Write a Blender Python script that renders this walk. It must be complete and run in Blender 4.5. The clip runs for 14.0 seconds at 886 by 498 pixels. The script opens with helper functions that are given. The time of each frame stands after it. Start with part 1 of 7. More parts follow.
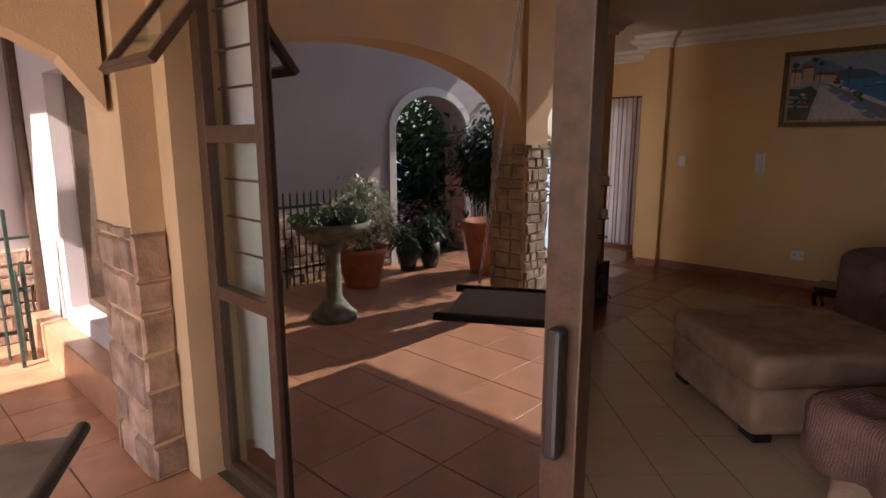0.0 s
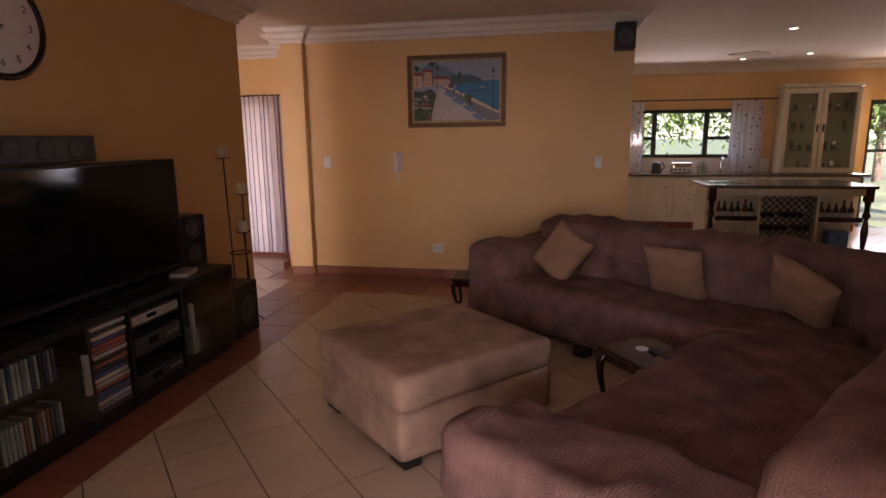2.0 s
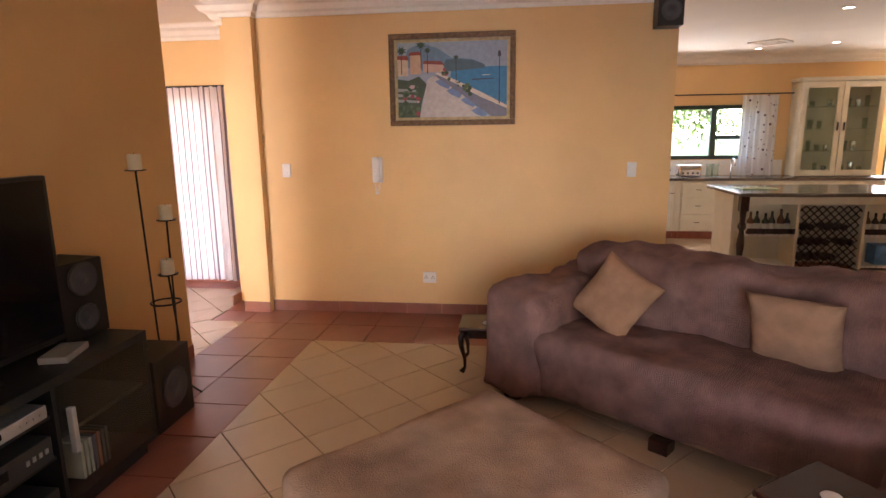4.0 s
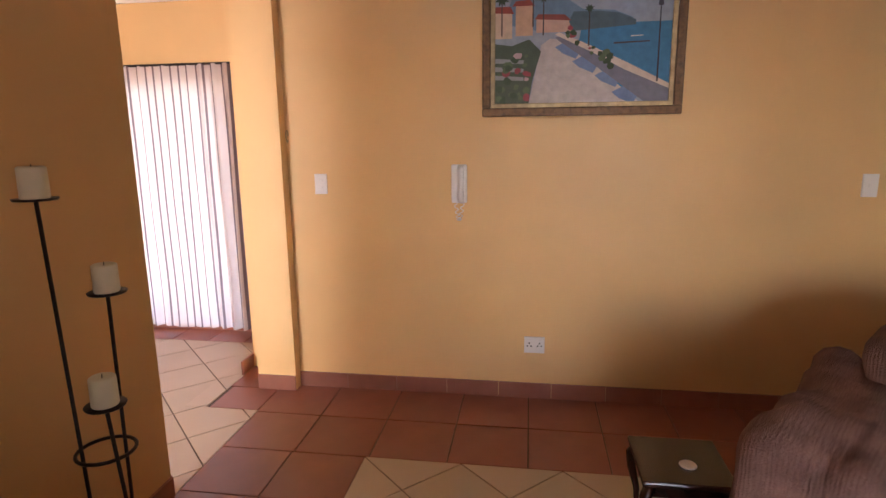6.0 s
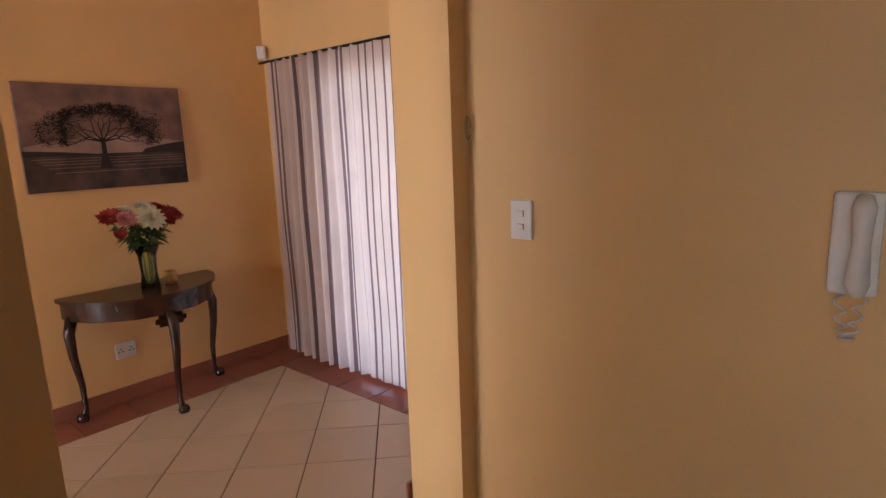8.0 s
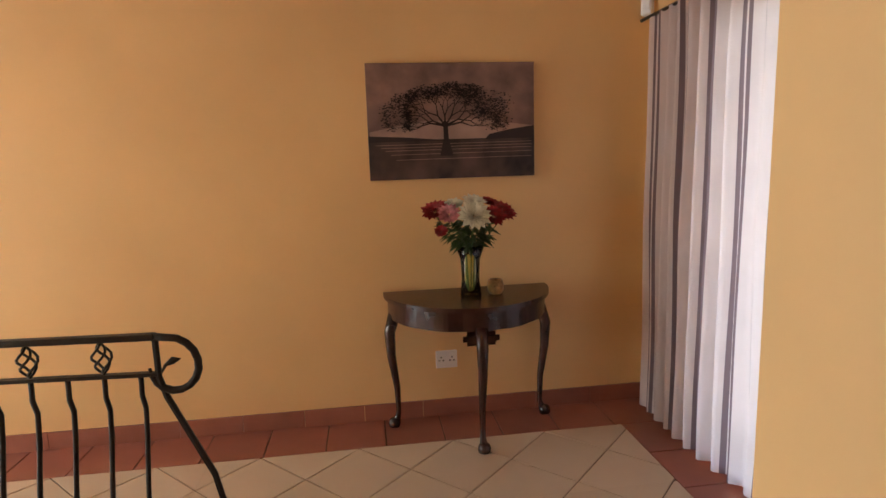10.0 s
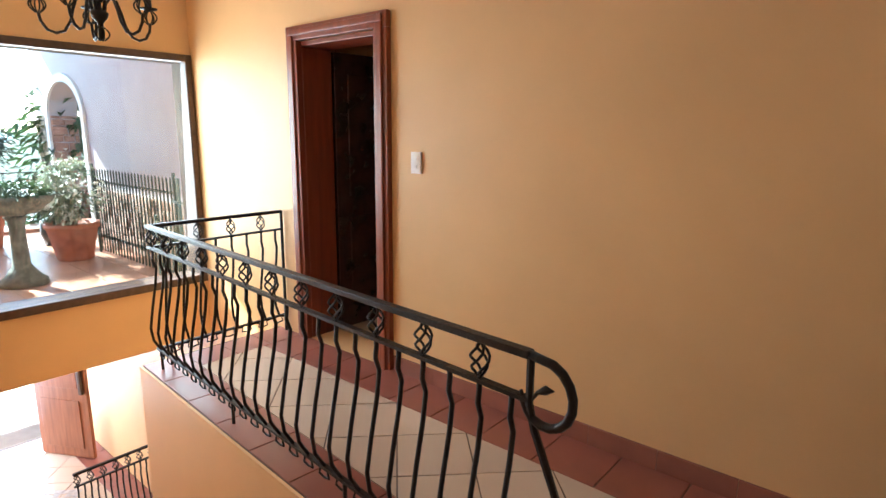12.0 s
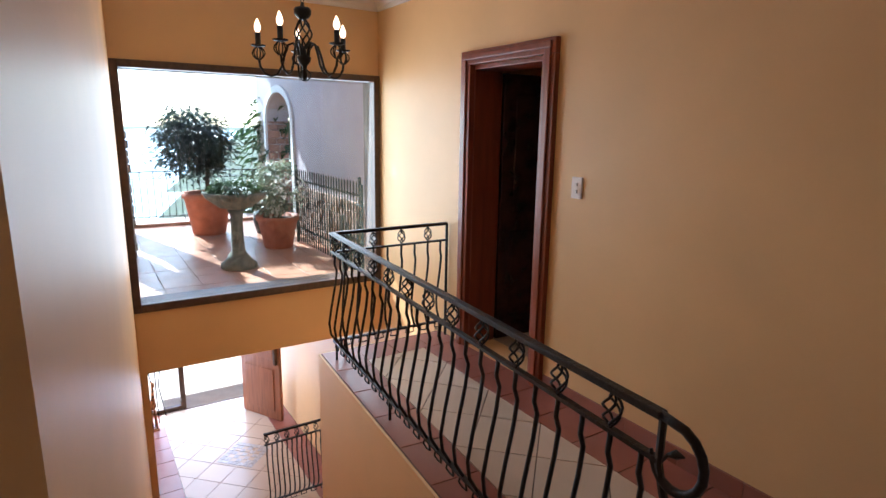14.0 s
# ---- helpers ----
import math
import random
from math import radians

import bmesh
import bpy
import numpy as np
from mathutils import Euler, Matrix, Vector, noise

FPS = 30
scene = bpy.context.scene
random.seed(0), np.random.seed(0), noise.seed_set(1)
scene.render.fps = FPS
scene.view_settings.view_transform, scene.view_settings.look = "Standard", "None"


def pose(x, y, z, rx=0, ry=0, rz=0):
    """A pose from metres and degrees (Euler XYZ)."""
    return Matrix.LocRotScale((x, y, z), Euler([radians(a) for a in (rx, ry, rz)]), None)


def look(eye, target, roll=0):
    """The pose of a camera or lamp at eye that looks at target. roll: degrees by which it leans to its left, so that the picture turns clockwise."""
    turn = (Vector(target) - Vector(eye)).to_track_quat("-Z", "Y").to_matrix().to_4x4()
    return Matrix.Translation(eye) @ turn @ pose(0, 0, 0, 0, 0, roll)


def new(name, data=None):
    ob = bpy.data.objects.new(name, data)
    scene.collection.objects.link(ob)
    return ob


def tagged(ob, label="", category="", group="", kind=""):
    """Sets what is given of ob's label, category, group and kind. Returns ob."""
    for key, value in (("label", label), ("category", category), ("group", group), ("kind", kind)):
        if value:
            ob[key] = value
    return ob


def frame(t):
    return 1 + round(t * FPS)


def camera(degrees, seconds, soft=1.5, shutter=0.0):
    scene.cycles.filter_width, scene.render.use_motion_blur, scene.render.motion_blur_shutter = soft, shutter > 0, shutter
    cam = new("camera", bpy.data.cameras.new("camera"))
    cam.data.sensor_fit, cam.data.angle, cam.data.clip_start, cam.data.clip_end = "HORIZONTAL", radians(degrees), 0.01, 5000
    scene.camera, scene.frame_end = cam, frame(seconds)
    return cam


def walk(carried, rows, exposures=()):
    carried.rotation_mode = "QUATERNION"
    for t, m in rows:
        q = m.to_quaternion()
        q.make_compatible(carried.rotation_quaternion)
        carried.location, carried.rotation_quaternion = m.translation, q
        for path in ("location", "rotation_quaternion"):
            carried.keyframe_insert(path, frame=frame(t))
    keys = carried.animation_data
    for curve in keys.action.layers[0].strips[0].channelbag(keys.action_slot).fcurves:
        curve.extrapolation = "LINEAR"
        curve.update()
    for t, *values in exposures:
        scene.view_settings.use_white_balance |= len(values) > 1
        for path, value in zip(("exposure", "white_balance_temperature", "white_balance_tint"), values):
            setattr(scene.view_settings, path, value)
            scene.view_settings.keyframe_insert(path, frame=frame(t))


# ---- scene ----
cam = camera(75.7, 14.0)
PATH = [
    (0, (0.743, 1.438, 1.544), (2.178, 2.78, 1.167), 0.0),
    (0.5, (0.826, 1.352, 1.545), (2.497, 2.383, 1.167), -0.3),
    (0.6, (0.857, 1.339, 1.544), (2.56, 2.317, 1.166), -0.4),
    (1, (1.024, 1.32, 1.528), (2.827, 2.099, 1.15), -0.4),
    (1.5, (1.213, 1.358, 1.516), (3.091, 1.935, 1.14), -0.5),
    (2, (1.437, 1.445, 1.556), (3.362, 1.83, 1.174), -0.6),
    (4.3, (2.915, 2.108, 1.597), (4.863, 2.353, 1.212), -0.7),
    (4.5, (3.067, 2.2, 1.608), (5.015, 2.443, 1.227), -0.7),
    (5, (3.483, 2.404, 1.593), (5.428, 2.663, 1.205), -0.7),
    (5.5, (3.903, 2.599, 1.581), (5.846, 2.869, 1.192), -0.7),
    (6, (4.342, 2.779, 1.576), (6.281, 3.076, 1.184), -0.7),
    (6.5, (4.81, 2.875, 1.593), (6.727, 3.271, 1.183), -0.9),
    (7, (5.325, 2.778, 1.525), (7.175, 3.446, 1.162), -0.8),
    (7.5, (5.782, 2.943, 1.536), (7.497, 3.9, 1.158), -1.7),
    (7.7, (5.94, 2.996, 1.541), (7.567, 4.096, 1.164), -1.9),
    (9.8, (6.947, 3.66, 1.454), (7.367, 5.591, 1.145), -1.8),
    (10, (7.005, 3.767, 1.433), (7.259, 5.727, 1.126), -1.8),
    (10.5, (7.142, 3.972, 1.441), (6.954, 5.931, 1.085), -1.3),
    (11, (7.131, 4.235, 1.446), (6.597, 6.124, 1.064), -1.0),
    (11.5, (7.065, 4.402, 1.447), (6.153, 6.137, 1.051), -0.4),
    (12, (7.021, 4.456, 1.46), (5.755, 5.952, 1.058), 0.5),
    (12.5, (7.031, 4.463, 1.48), (5.586, 5.782, 1.065), 0.9),
    (13, (7.054, 4.476, 1.505), (5.506, 5.671, 1.086), 0.9),
    (13.5, (7.095, 4.477, 1.552), (5.486, 5.59, 1.135), 1.0),
    (14, (7.12, 4.468, 1.61), (5.471, 5.519, 1.193), 0.9),
]
EXPO = [(0.0, 1.6, 6500, 20), (0.6, 1.8, 6600, 24), (1.0, 1.98, 6600, 27), (2.0, 2.8, 6700, 34), (3.2, 3.75, 6600, 26), (4.3, 4.3, 6350, 20), (6.5, 3.75, 6150, 20), (7.7, 3.1, 6000, 18), (10.0, 3.25, 5950, 8), (11.0, 3.2, 5500, 7), (12.0, 3.0, 5250, 8), (13.0, 2.35, 5080, 11), (14.0, 2.15, 5100, 13)]
walk(cam, [(t, look(eye, target, roll)) for t, eye, target, roll in PATH], EXPO)

# ---- light ----
SUN_TO = Vector((0.80, 0.20, -0.62)).normalized()
world = bpy.data.worlds.new("sky")
scene.world = world
world.use_nodes = True
wn = world.node_tree.nodes
sky = wn.new("ShaderNodeTexSky")
sky.sky_type, sky.sun_disc = "NISHITA", False
sky.sun_elevation = math.asin(-SUN_TO.z)
sky.sun_rotation = math.atan2(-SUN_TO.x, -SUN_TO.y)
wn["Background"].inputs[1].default_value = 0.14
world.node_tree.links.new(sky.outputs[0], wn["Background"].inputs[0])
sl = bpy.data.lights.new("sun", "SUN")
sl.energy, sl.angle, sl.color = 4.5, radians(0.5), (1, 0.93, 0.82)
sun = new("sun", sl)
sun.matrix_world = look((0, 0, 20), Vector((0, 0, 20)) + SUN_TO)


def window_light(name, eye, to, w, h, watts, color=(1, 0.97, 0.92)):
    """Stands in for the sky seen through an opening."""
    d = bpy.data.lights.new(name, "AREA")
    d.shape, d.size, d.size_y, d.energy, d.color = "RECTANGLE", w, h, watts, color
    ob = new(name, d)
    ob.matrix_world = look(eye, to)
    return ob


window_light("terrace_door_light", (2.15, 2.1, 1.25), (5, 1.4, 1.2), 2.0, 2.1, 0.9)
window_light("curtain_window_light", (8.9, 5.65, 1.2), (6, 5.65, 1.2), 1.3, 2.0, 1.8, (1, 0.96, 0.92))
window_light("stair_window_light", (2.2, 5.8, 1.3), (6, 5.8, 1.0), 2.0, 1.7, 13)
window_light("front_door_light", (-1.7, 5.75, -1.6), (2, 5.75, -2.2), 1.6, 2.0, 15, (0.88, 0.92, 1))
window_light("kitchen_window_light", (12.05, -0.4, 1.8), (9, -0.4, 1.2), 1.5, 0.8, 2.4)
window_light("kitchen_door_light", (12.1, -3.6, 1.3), (8, -2.0, 1.0), 1.4, 2.0, 5.0)



# ---- materials ----
def mat(name, color, rough=0.6, metal=0.0, noise_scale=12.0, vary=0.12, bump=0.15, fine=90.0, spec=0.5, rnd=0.0, second=None, dist=0.01, grain=None, ribs=0.0):
    m = bpy.data.materials.new(name)
    m.use_nodes = True
    n, l = m.node_tree.nodes, m.node_tree.links
    b = n["Principled BSDF"]
    b.inputs["Roughness"].default_value, b.inputs["Metallic"].default_value = rough, metal
    b.inputs["Specular IOR Level"].default_value = spec
    co = n.new("ShaderNodeTexCoord")
    a = n.new("ShaderNodeTexNoise")
    a.inputs["Scale"].default_value, a.inputs["Detail"].default_value = noise_scale, 5
    f = n.new("ShaderNodeTexNoise")
    f.inputs["Scale"].default_value, f.inputs["Detail"].default_value = fine, 4
    mp = n.new("ShaderNodeMapping")
    mp.inputs["Scale"].default_value = grain or (1, 1, 1)
    l.new(co.outputs["Object"], mp.inputs["Vector"])
    l.new(mp.outputs["Vector"], a.inputs["Vector"]), l.new(mp.outputs["Vector"], f.inputs["Vector"])
    ramp = n.new("ShaderNodeValToRGB")
    c2 = second or [c * (1 - vary * 1.6) for c in color]
    c1 = [min(1, c * (1 + vary * 0.6)) for c in color]
    ramp.color_ramp.elements[0].color, ramp.color_ramp.elements[1].color = (*c2, 1), (*c1, 1)
    ramp.color_ramp.elements[0].position, ramp.color_ramp.elements[1].position = 0.3, 0.7
    l.new(a.outputs["Fac"], ramp.inputs["Fac"])
    col = ramp.outputs["Color"]
    if rnd:
        info = n.new("ShaderNodeObjectInfo")
        hsv = n.new("ShaderNodeHueSaturation")
        mr = n.new("ShaderNodeMapRange")
        mr.inputs["To Min"].default_value, mr.inputs["To Max"].default_value = 1 - rnd, 1 + rnd
        l.new(info.outputs["Random"], mr.inputs["Value"]), l.new(mr.outputs["Result"], hsv.inputs["Value"])
        l.new(col, hsv.inputs["Color"])
        col = hsv.outputs["Color"]
    l.new(col, b.inputs["Base Color"])
    rr = n.new("ShaderNodeMapRange")
    rr.inputs["To Min"].default_value, rr.inputs["To Max"].default_value = max(0.02, rough - 0.02), min(1, rough + 0.03)
    l.new(a.outputs["Fac"], rr.inputs["Value"]), l.new(rr.outputs["Result"], b.inputs["Roughness"])
    bp = n.new("ShaderNodeBump")
    bp.inputs["Strength"].default_value, bp.inputs["Distance"].default_value = bump, dist
    height = f.outputs["Fac"]
    if ribs:
        wv = n.new("ShaderNodeTexWave")
        wv.inputs["Scale"].default_value, wv.inputs["Distortion"].default_value, wv.inputs["Detail Scale"].default_value = ribs, 2.5, 0.6
        ad = n.new("ShaderNodeMath")
        ad.operation = "ADD"
        l.new(co.outputs["Object"], wv.inputs["Vector"])
        soft = n.new("ShaderNodeMath")
        soft.operation, soft.inputs[1].default_value = "MULTIPLY", 0.3
        l.new(wv.outputs["Fac"], soft.inputs[0])
        l.new(f.outputs["Fac"], ad.inputs[0]), l.new(soft.outputs[0], ad.inputs[1])
        height = ad.outputs[0]
    l.new(height, bp.inputs["Height"]), l.new(bp.outputs["Normal"], b.inputs["Normal"])
    return m


def striped(m, c_line, scale, width, axis="Y", bump=0.0):
    """Adds thin woven stripes along the height to a cloth."""
    n, l = m.node_tree.nodes, m.node_tree.links
    b = n["Principled BSDF"]
    co = n.new("ShaderNodeTexCoord")
    sep = n.new("ShaderNodeSeparateXYZ")
    l.new(co.outputs["UV"], sep.inputs[0])
    mul = n.new("ShaderNodeMath"); mul.operation = "MULTIPLY"; mul.inputs[1].default_value = scale
    fr = n.new("ShaderNodeMath"); fr.operation = "FRACT"
    lt = n.new("ShaderNodeMath"); lt.operation = "LESS_THAN"; lt.inputs[1].default_value = width
    l.new(sep.outputs[0], mul.inputs[0]), l.new(mul.outputs[0], fr.inputs[0]), l.new(fr.outputs[0], lt.inputs[0])
    mix = n.new("ShaderNodeMix"); mix.data_type = "RGBA"
    old = b.inputs["Base Color"].links[0].from_socket
    l.new(lt.outputs[0], mix.inputs["Factor"]), l.new(old, mix.inputs["A"])
    mix.inputs["B"].default_value = (*c_line, 1)
    l.new(mix.outputs["Result"], b.inputs["Base Color"])
    return mix.outputs["Result"]


def translucent(m, amount, colour_socket=None):
    n, l = m.node_tree.nodes, m.node_tree.links
    b = n["Principled BSDF"]
    t = n.new("ShaderNodeBsdfTranslucent")
    l.new(colour_socket or b.inputs["Base Color"].links[0].from_socket, t.inputs["Color"])
    mx = n.new("ShaderNodeMixShader")
    mx.inputs[0].default_value = amount
    l.new(b.outputs[0], mx.inputs[1]), l.new(t.outputs[0], mx.inputs[2])
    l.new(mx.outputs[0], n["Material Output"].inputs["Surface"])
    return m


def glassy(name, tint=(0.9, 0.95, 0.93), reflect=0.5, thin=True):
    """Window glass: see-through, with a mirror gloss that grows at grazing angles."""
    m = bpy.data.materials.new(name)
    m.use_nodes = True
    n, l = m.node_tree.nodes, m.node_tree.links
    n.remove(n["Principled BSDF"])
    tr, gl, fr, mx = n.new("ShaderNodeBsdfTransparent"), n.new("ShaderNodeBsdfGlossy"), n.new("ShaderNodeFresnel"), n.new("ShaderNodeMixShader")
    tr.inputs[0].default_value = (*tint, 1)
    gl.inputs["Roughness"].default_value = 0.0
    fr.inputs[0].default_value = 1.5 + reflect
    l.new(fr.outputs[0], mx.inputs[0]), l.new(tr.outputs[0], mx.inputs[1]), l.new(gl.outputs[0], mx.inputs[2])
    l.new(mx.outputs[0], n["Material Output"].inputs["Surface"])
    return m


def glow(name, color, strength):
    m = bpy.data.materials.new(name)
    m.use_nodes = True
    b = m.node_tree.nodes["Principled BSDF"]
    b.inputs["Base Color"].default_value = (*color, 1)
    b.inputs["Emission Color"].default_value, b.inputs["Emission Strength"].default_value = (*color, 1), strength
    return m


M_WALL = mat("yellow_wall_paint", (0.77, 0.485, 0.21), 0.5, noise_scale=1.3, vary=0.06, bump=0.12, fine=140, dist=0.002)
M_WHITEWALL = mat("cream_white_paint", (0.82, 0.72, 0.58), 0.35, noise_scale=1.3, vary=0.04, bump=0.06, fine=120, dist=0.002)
M_CEIL = mat("ceiling_paint", (0.78, 0.72, 0.64), 0.8, noise_scale=2, vary=0.03, bump=0.05)
M_TRIM = mat("plaster_cornice_paint", (0.8, 0.74, 0.66), 0.6, vary=0.03, bump=0.05)
M_TILE = mat("cream_floor_tile", (0.56, 0.43, 0.31), 0.24, noise_scale=3, vary=0.02, bump=0.03, fine=40, rnd=0.04, dist=0.001)
M_RED = mat("terracotta_tile", (0.29, 0.095, 0.06), 0.3, noise_scale=4, vary=0.12, bump=0.08, fine=50, rnd=0.08, dist=0.002)
M_SKIRT = mat("terracotta_skirting_tile", (0.31, 0.115, 0.075), 0.4, noise_scale=5, vary=0.12, rnd=0.07, bump=0.15, dist=0.002)
M_GROUT = mat("dark_grout", (0.12, 0.08, 0.055), 0.9, vary=0.2)
M_OUTTILE = mat("terrace_tile", (0.52, 0.27, 0.16), 0.33, noise_scale=5, vary=0.15, rnd=0.1, bump=0.2)
M_STEEL = mat("bronze_painted_steel", (0.10, 0.06, 0.04), 0.4, 0.2, noise_scale=25, vary=0.2)
M_IRON = mat("black_wrought_iron", (0.018, 0.015, 0.014), 0.42, 0.4, noise_scale=30, vary=0.3, bump=0.25)
M_GREENIRON = mat("weathered_green_iron", (0.05, 0.075, 0.06), 0.6, 0.2, noise_scale=30, vary=0.3)
M_WOOD = mat("red_mahogany_varnish", (0.25, 0.058, 0.02), 0.34, noise_scale=8, vary=0.2, fine=60, bump=0.1, grain=(3, 3, 0.25))
M_DARKWOOD = mat("dark_mahogany", (0.045, 0.016, 0.011), 0.25, noise_scale=9, vary=0.35, fine=60, bump=0.1)
M_BLACK = mat("black_lacquer", (0.006, 0.0055, 0.0055), 0.42, vary=0.2, noise_scale=20, bump=0.05)
M_SCREEN = mat("black_screen_glass", (0.004, 0.004, 0.005), 0.06, vary=0.05, bump=0.0, spec=0.2)
M_CONE = mat("speaker_cone_paper", (0.06, 0.06, 0.068), 0.5, vary=0.2)
M_SILVER = mat("brushed_silver", (0.5, 0.5, 0.5), 0.35, 0.7, vary=0.1)
M_CHROME = mat("chrome", (0.75, 0.75, 0.76), 0.12, 1.0, vary=0.04, bump=0.02)
M_PLASTIC = mat("white_plastic", (0.78, 0.75, 0.74), 0.35, vary=0.03, bump=0.02)
M_DARKPLASTIC = mat("dark_plastic", (0.03, 0.03, 0.03), 0.4, vary=0.1)
M_THROW = mat("mauve_brown_throw", (0.25, 0.14, 0.12), 0.95, noise_scale=7, vary=0.25, fine=220, bump=0.7, spec=0.15, ribs=26.0)
M_SUEDE = mat("beige_suede", (0.41, 0.27, 0.19), 0.95, noise_scale=5, vary=0.25, fine=150, bump=0.5, spec=0.15)
M_CUSHION = mat("tan_cushion_cloth", (0.42, 0.25, 0.16), 0.95, noise_scale=9, vary=0.15, fine=250, bump=0.6, spec=0.1)
M_CANDLE = mat("ivory_wax", (0.75, 0.68, 0.5), 0.45, vary=0.05)
M_KITCHEN = mat("cream_cabinet_paint", (0.66, 0.60, 0.47), 0.4, noise_scale=6, vary=0.05)
M_GRANITE = mat("brown_granite", (0.16, 0.12, 0.09), 0.15, noise_scale=120, vary=0.8, fine=200, bump=0.02)
M_PURPLEWALL = mat("mauve_grey_render", (0.50, 0.44, 0.44), 0.85, noise_scale=2, vary=0.06, fine=120, bump=0.4)
M_CREAMOUT = mat("cream_exterior_plaster", (0.62, 0.45, 0.27), 0.8, noise_scale=2.5, vary=0.08, fine=100, bump=0.35)
M_ARCHWHITE = mat("white_arch_plaster", (0.75, 0.72, 0.68), 0.8, vary=0.05)
M_STONE = mat("pink_sandstone", (0.44, 0.30, 0.22), 0.85, noise_scale=9, vary=0.3, rnd=0.22, bump=0.8, fine=45)
M_MORTAR = mat("stone_mortar", (0.35, 0.29, 0.23), 0.95, vary=0.2, bump=0.6)
M_LIGHTSTONE = mat("pale_limestone", (0.45, 0.38, 0.29), 0.85, noise_scale=7, vary=0.3, bump=0.8, fine=45)
M_POT = mat("terracotta_pot_clay", (0.50, 0.17, 0.085), 0.7, noise_scale=10, vary=0.2, bump=0.3)
M_CONCRETE = mat("mossy_concrete", (0.22, 0.23, 0.18), 0.85, noise_scale=14, vary=0.35, bump=0.7, fine=50)
M_LEAF = translucent(mat("green_leaf", (0.055, 0.10, 0.03), 0.45, vary=0.4, noise_scale=3), 0.3)
M_LEAFPALE = translucent(mat("variegated_leaf", (0.35, 0.40, 0.26), 0.5, vary=0.4, noise_scale=8), 0.3)
M_BLUELEAF = translucent(mat("bluish_leaf", (0.05, 0.085, 0.06), 0.45, vary=0.4, noise_scale=4), 0.25)
M_BARK = mat("grey_bark", (0.14, 0.10, 0.07), 0.9, vary=0.3, bump=0.8)
M_SOIL = mat("potting_soil", (0.04, 0.028, 0.02), 0.95, vary=0.3, bump=0.9)
M_REDFLOWER = mat("red_petal", (0.35, 0.012, 0.018), 0.6, vary=0.3, noise_scale=40)
M_WHITEFLOWER = mat("white_petal", (0.78, 0.74, 0.58), 0.6, vary=0.12, noise_scale=40)
M_PINKFLOWER = mat("pink_petal", (0.65, 0.25, 0.27), 0.6, vary=0.3, noise_scale=40)
M_STEM = mat("green_stem", (0.07, 0.13, 0.035), 0.6, vary=0.2)
# brighter copy of the green leaf, with sunshine put into its colour
M_SUNLEAF = translucent(mat("painted_sun_leaf", (0.12, 0.19, 0.045), 0.45, vary=0.5, noise_scale=3), 0.35)
M_GRASS = mat("garden_ground", (0.07, 0.09, 0.035), 0.95, noise_scale=0.6, vary=0.4, bump=0.6)
# distance haze is painted on: pale base colour plus a faint blue emission
M_HILL = mat("painted_haze_hill", (0.42, 0.52, 0.56), 1.0, noise_scale=0.012, vary=0.12)
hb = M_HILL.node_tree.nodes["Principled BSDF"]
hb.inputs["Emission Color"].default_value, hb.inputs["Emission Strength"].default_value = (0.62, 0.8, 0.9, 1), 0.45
M_FRAMEWOOD = mat("brown_gilt_frame", (0.17, 0.085, 0.03), 0.35, 0.2, noise_scale=30, vary=0.35, bump=0.4, fine=120)
M_GILT = mat("pale_gilt_slip", (0.45, 0.33, 0.17), 0.4, 0.3, noise_scale=30, vary=0.2)
M_GLASS = glassy("window_glass", reflect=0.0)
gn, gk = M_GLASS.node_tree.nodes, M_GLASS.node_tree.links
lw = gn.new("ShaderNodeLayerWeight")
pw, ma = gn.new("ShaderNodeMath"), gn.new("ShaderNodeMath")
pw.operation, pw.inputs[1].default_value = "POWER", 4.0
ma.operation, ma.inputs[1].default_value, ma.inputs[2].default_value = "MULTIPLY_ADD", 0.8, 0.05
lw.inputs["Blend"].default_value = 0.5
gk.new(lw.outputs["Facing"], pw.inputs[0]), gk.new(pw.outputs[0], ma.inputs[0])
gk.new(ma.outputs[0], gn["Mix Shader"].inputs[0])
M_DOORGLASS = glassy("sliding_door_glass", (0.28, 0.25, 0.24), 2.1)
M_VASE = glassy("vase_glass", (0.9, 0.93, 0.75), 0.0)
M_SWING = mat("grey_swing_canvas", (0.27, 0.26, 0.23), 0.85, vary=0.15, fine=250, bump=0.4)
M_BULB = glow("lit_bulb", (1, 0.72, 0.38), 1.2)
M_DOWNLIGHT = glow("lit_downlight", (1, 0.95, 0.85), 1.5)
M_WHITECLOTH = translucent(mat("white_curtain_cloth", (0.84, 0.83, 0.84), 0.9, vary=0.05, noise_scale=5, fine=200, bump=0.3), 0.35)
M_CURTAIN = mat("striped_curtain_cloth", (0.70, 0.58, 0.55), 0.9, vary=0.05, noise_scale=4, fine=260, bump=0.3)
translucent(M_CURTAIN, 0.45, striped(M_CURTAIN, (0.20, 0.14, 0.15), 26.0, 0.2))


# The hall, stairs and terrace are set out from their own corner of the plan.
LOUNGE, HALL = (0.0, 0.0), (0.17, 0.20)
PLOT = [LOUNGE]


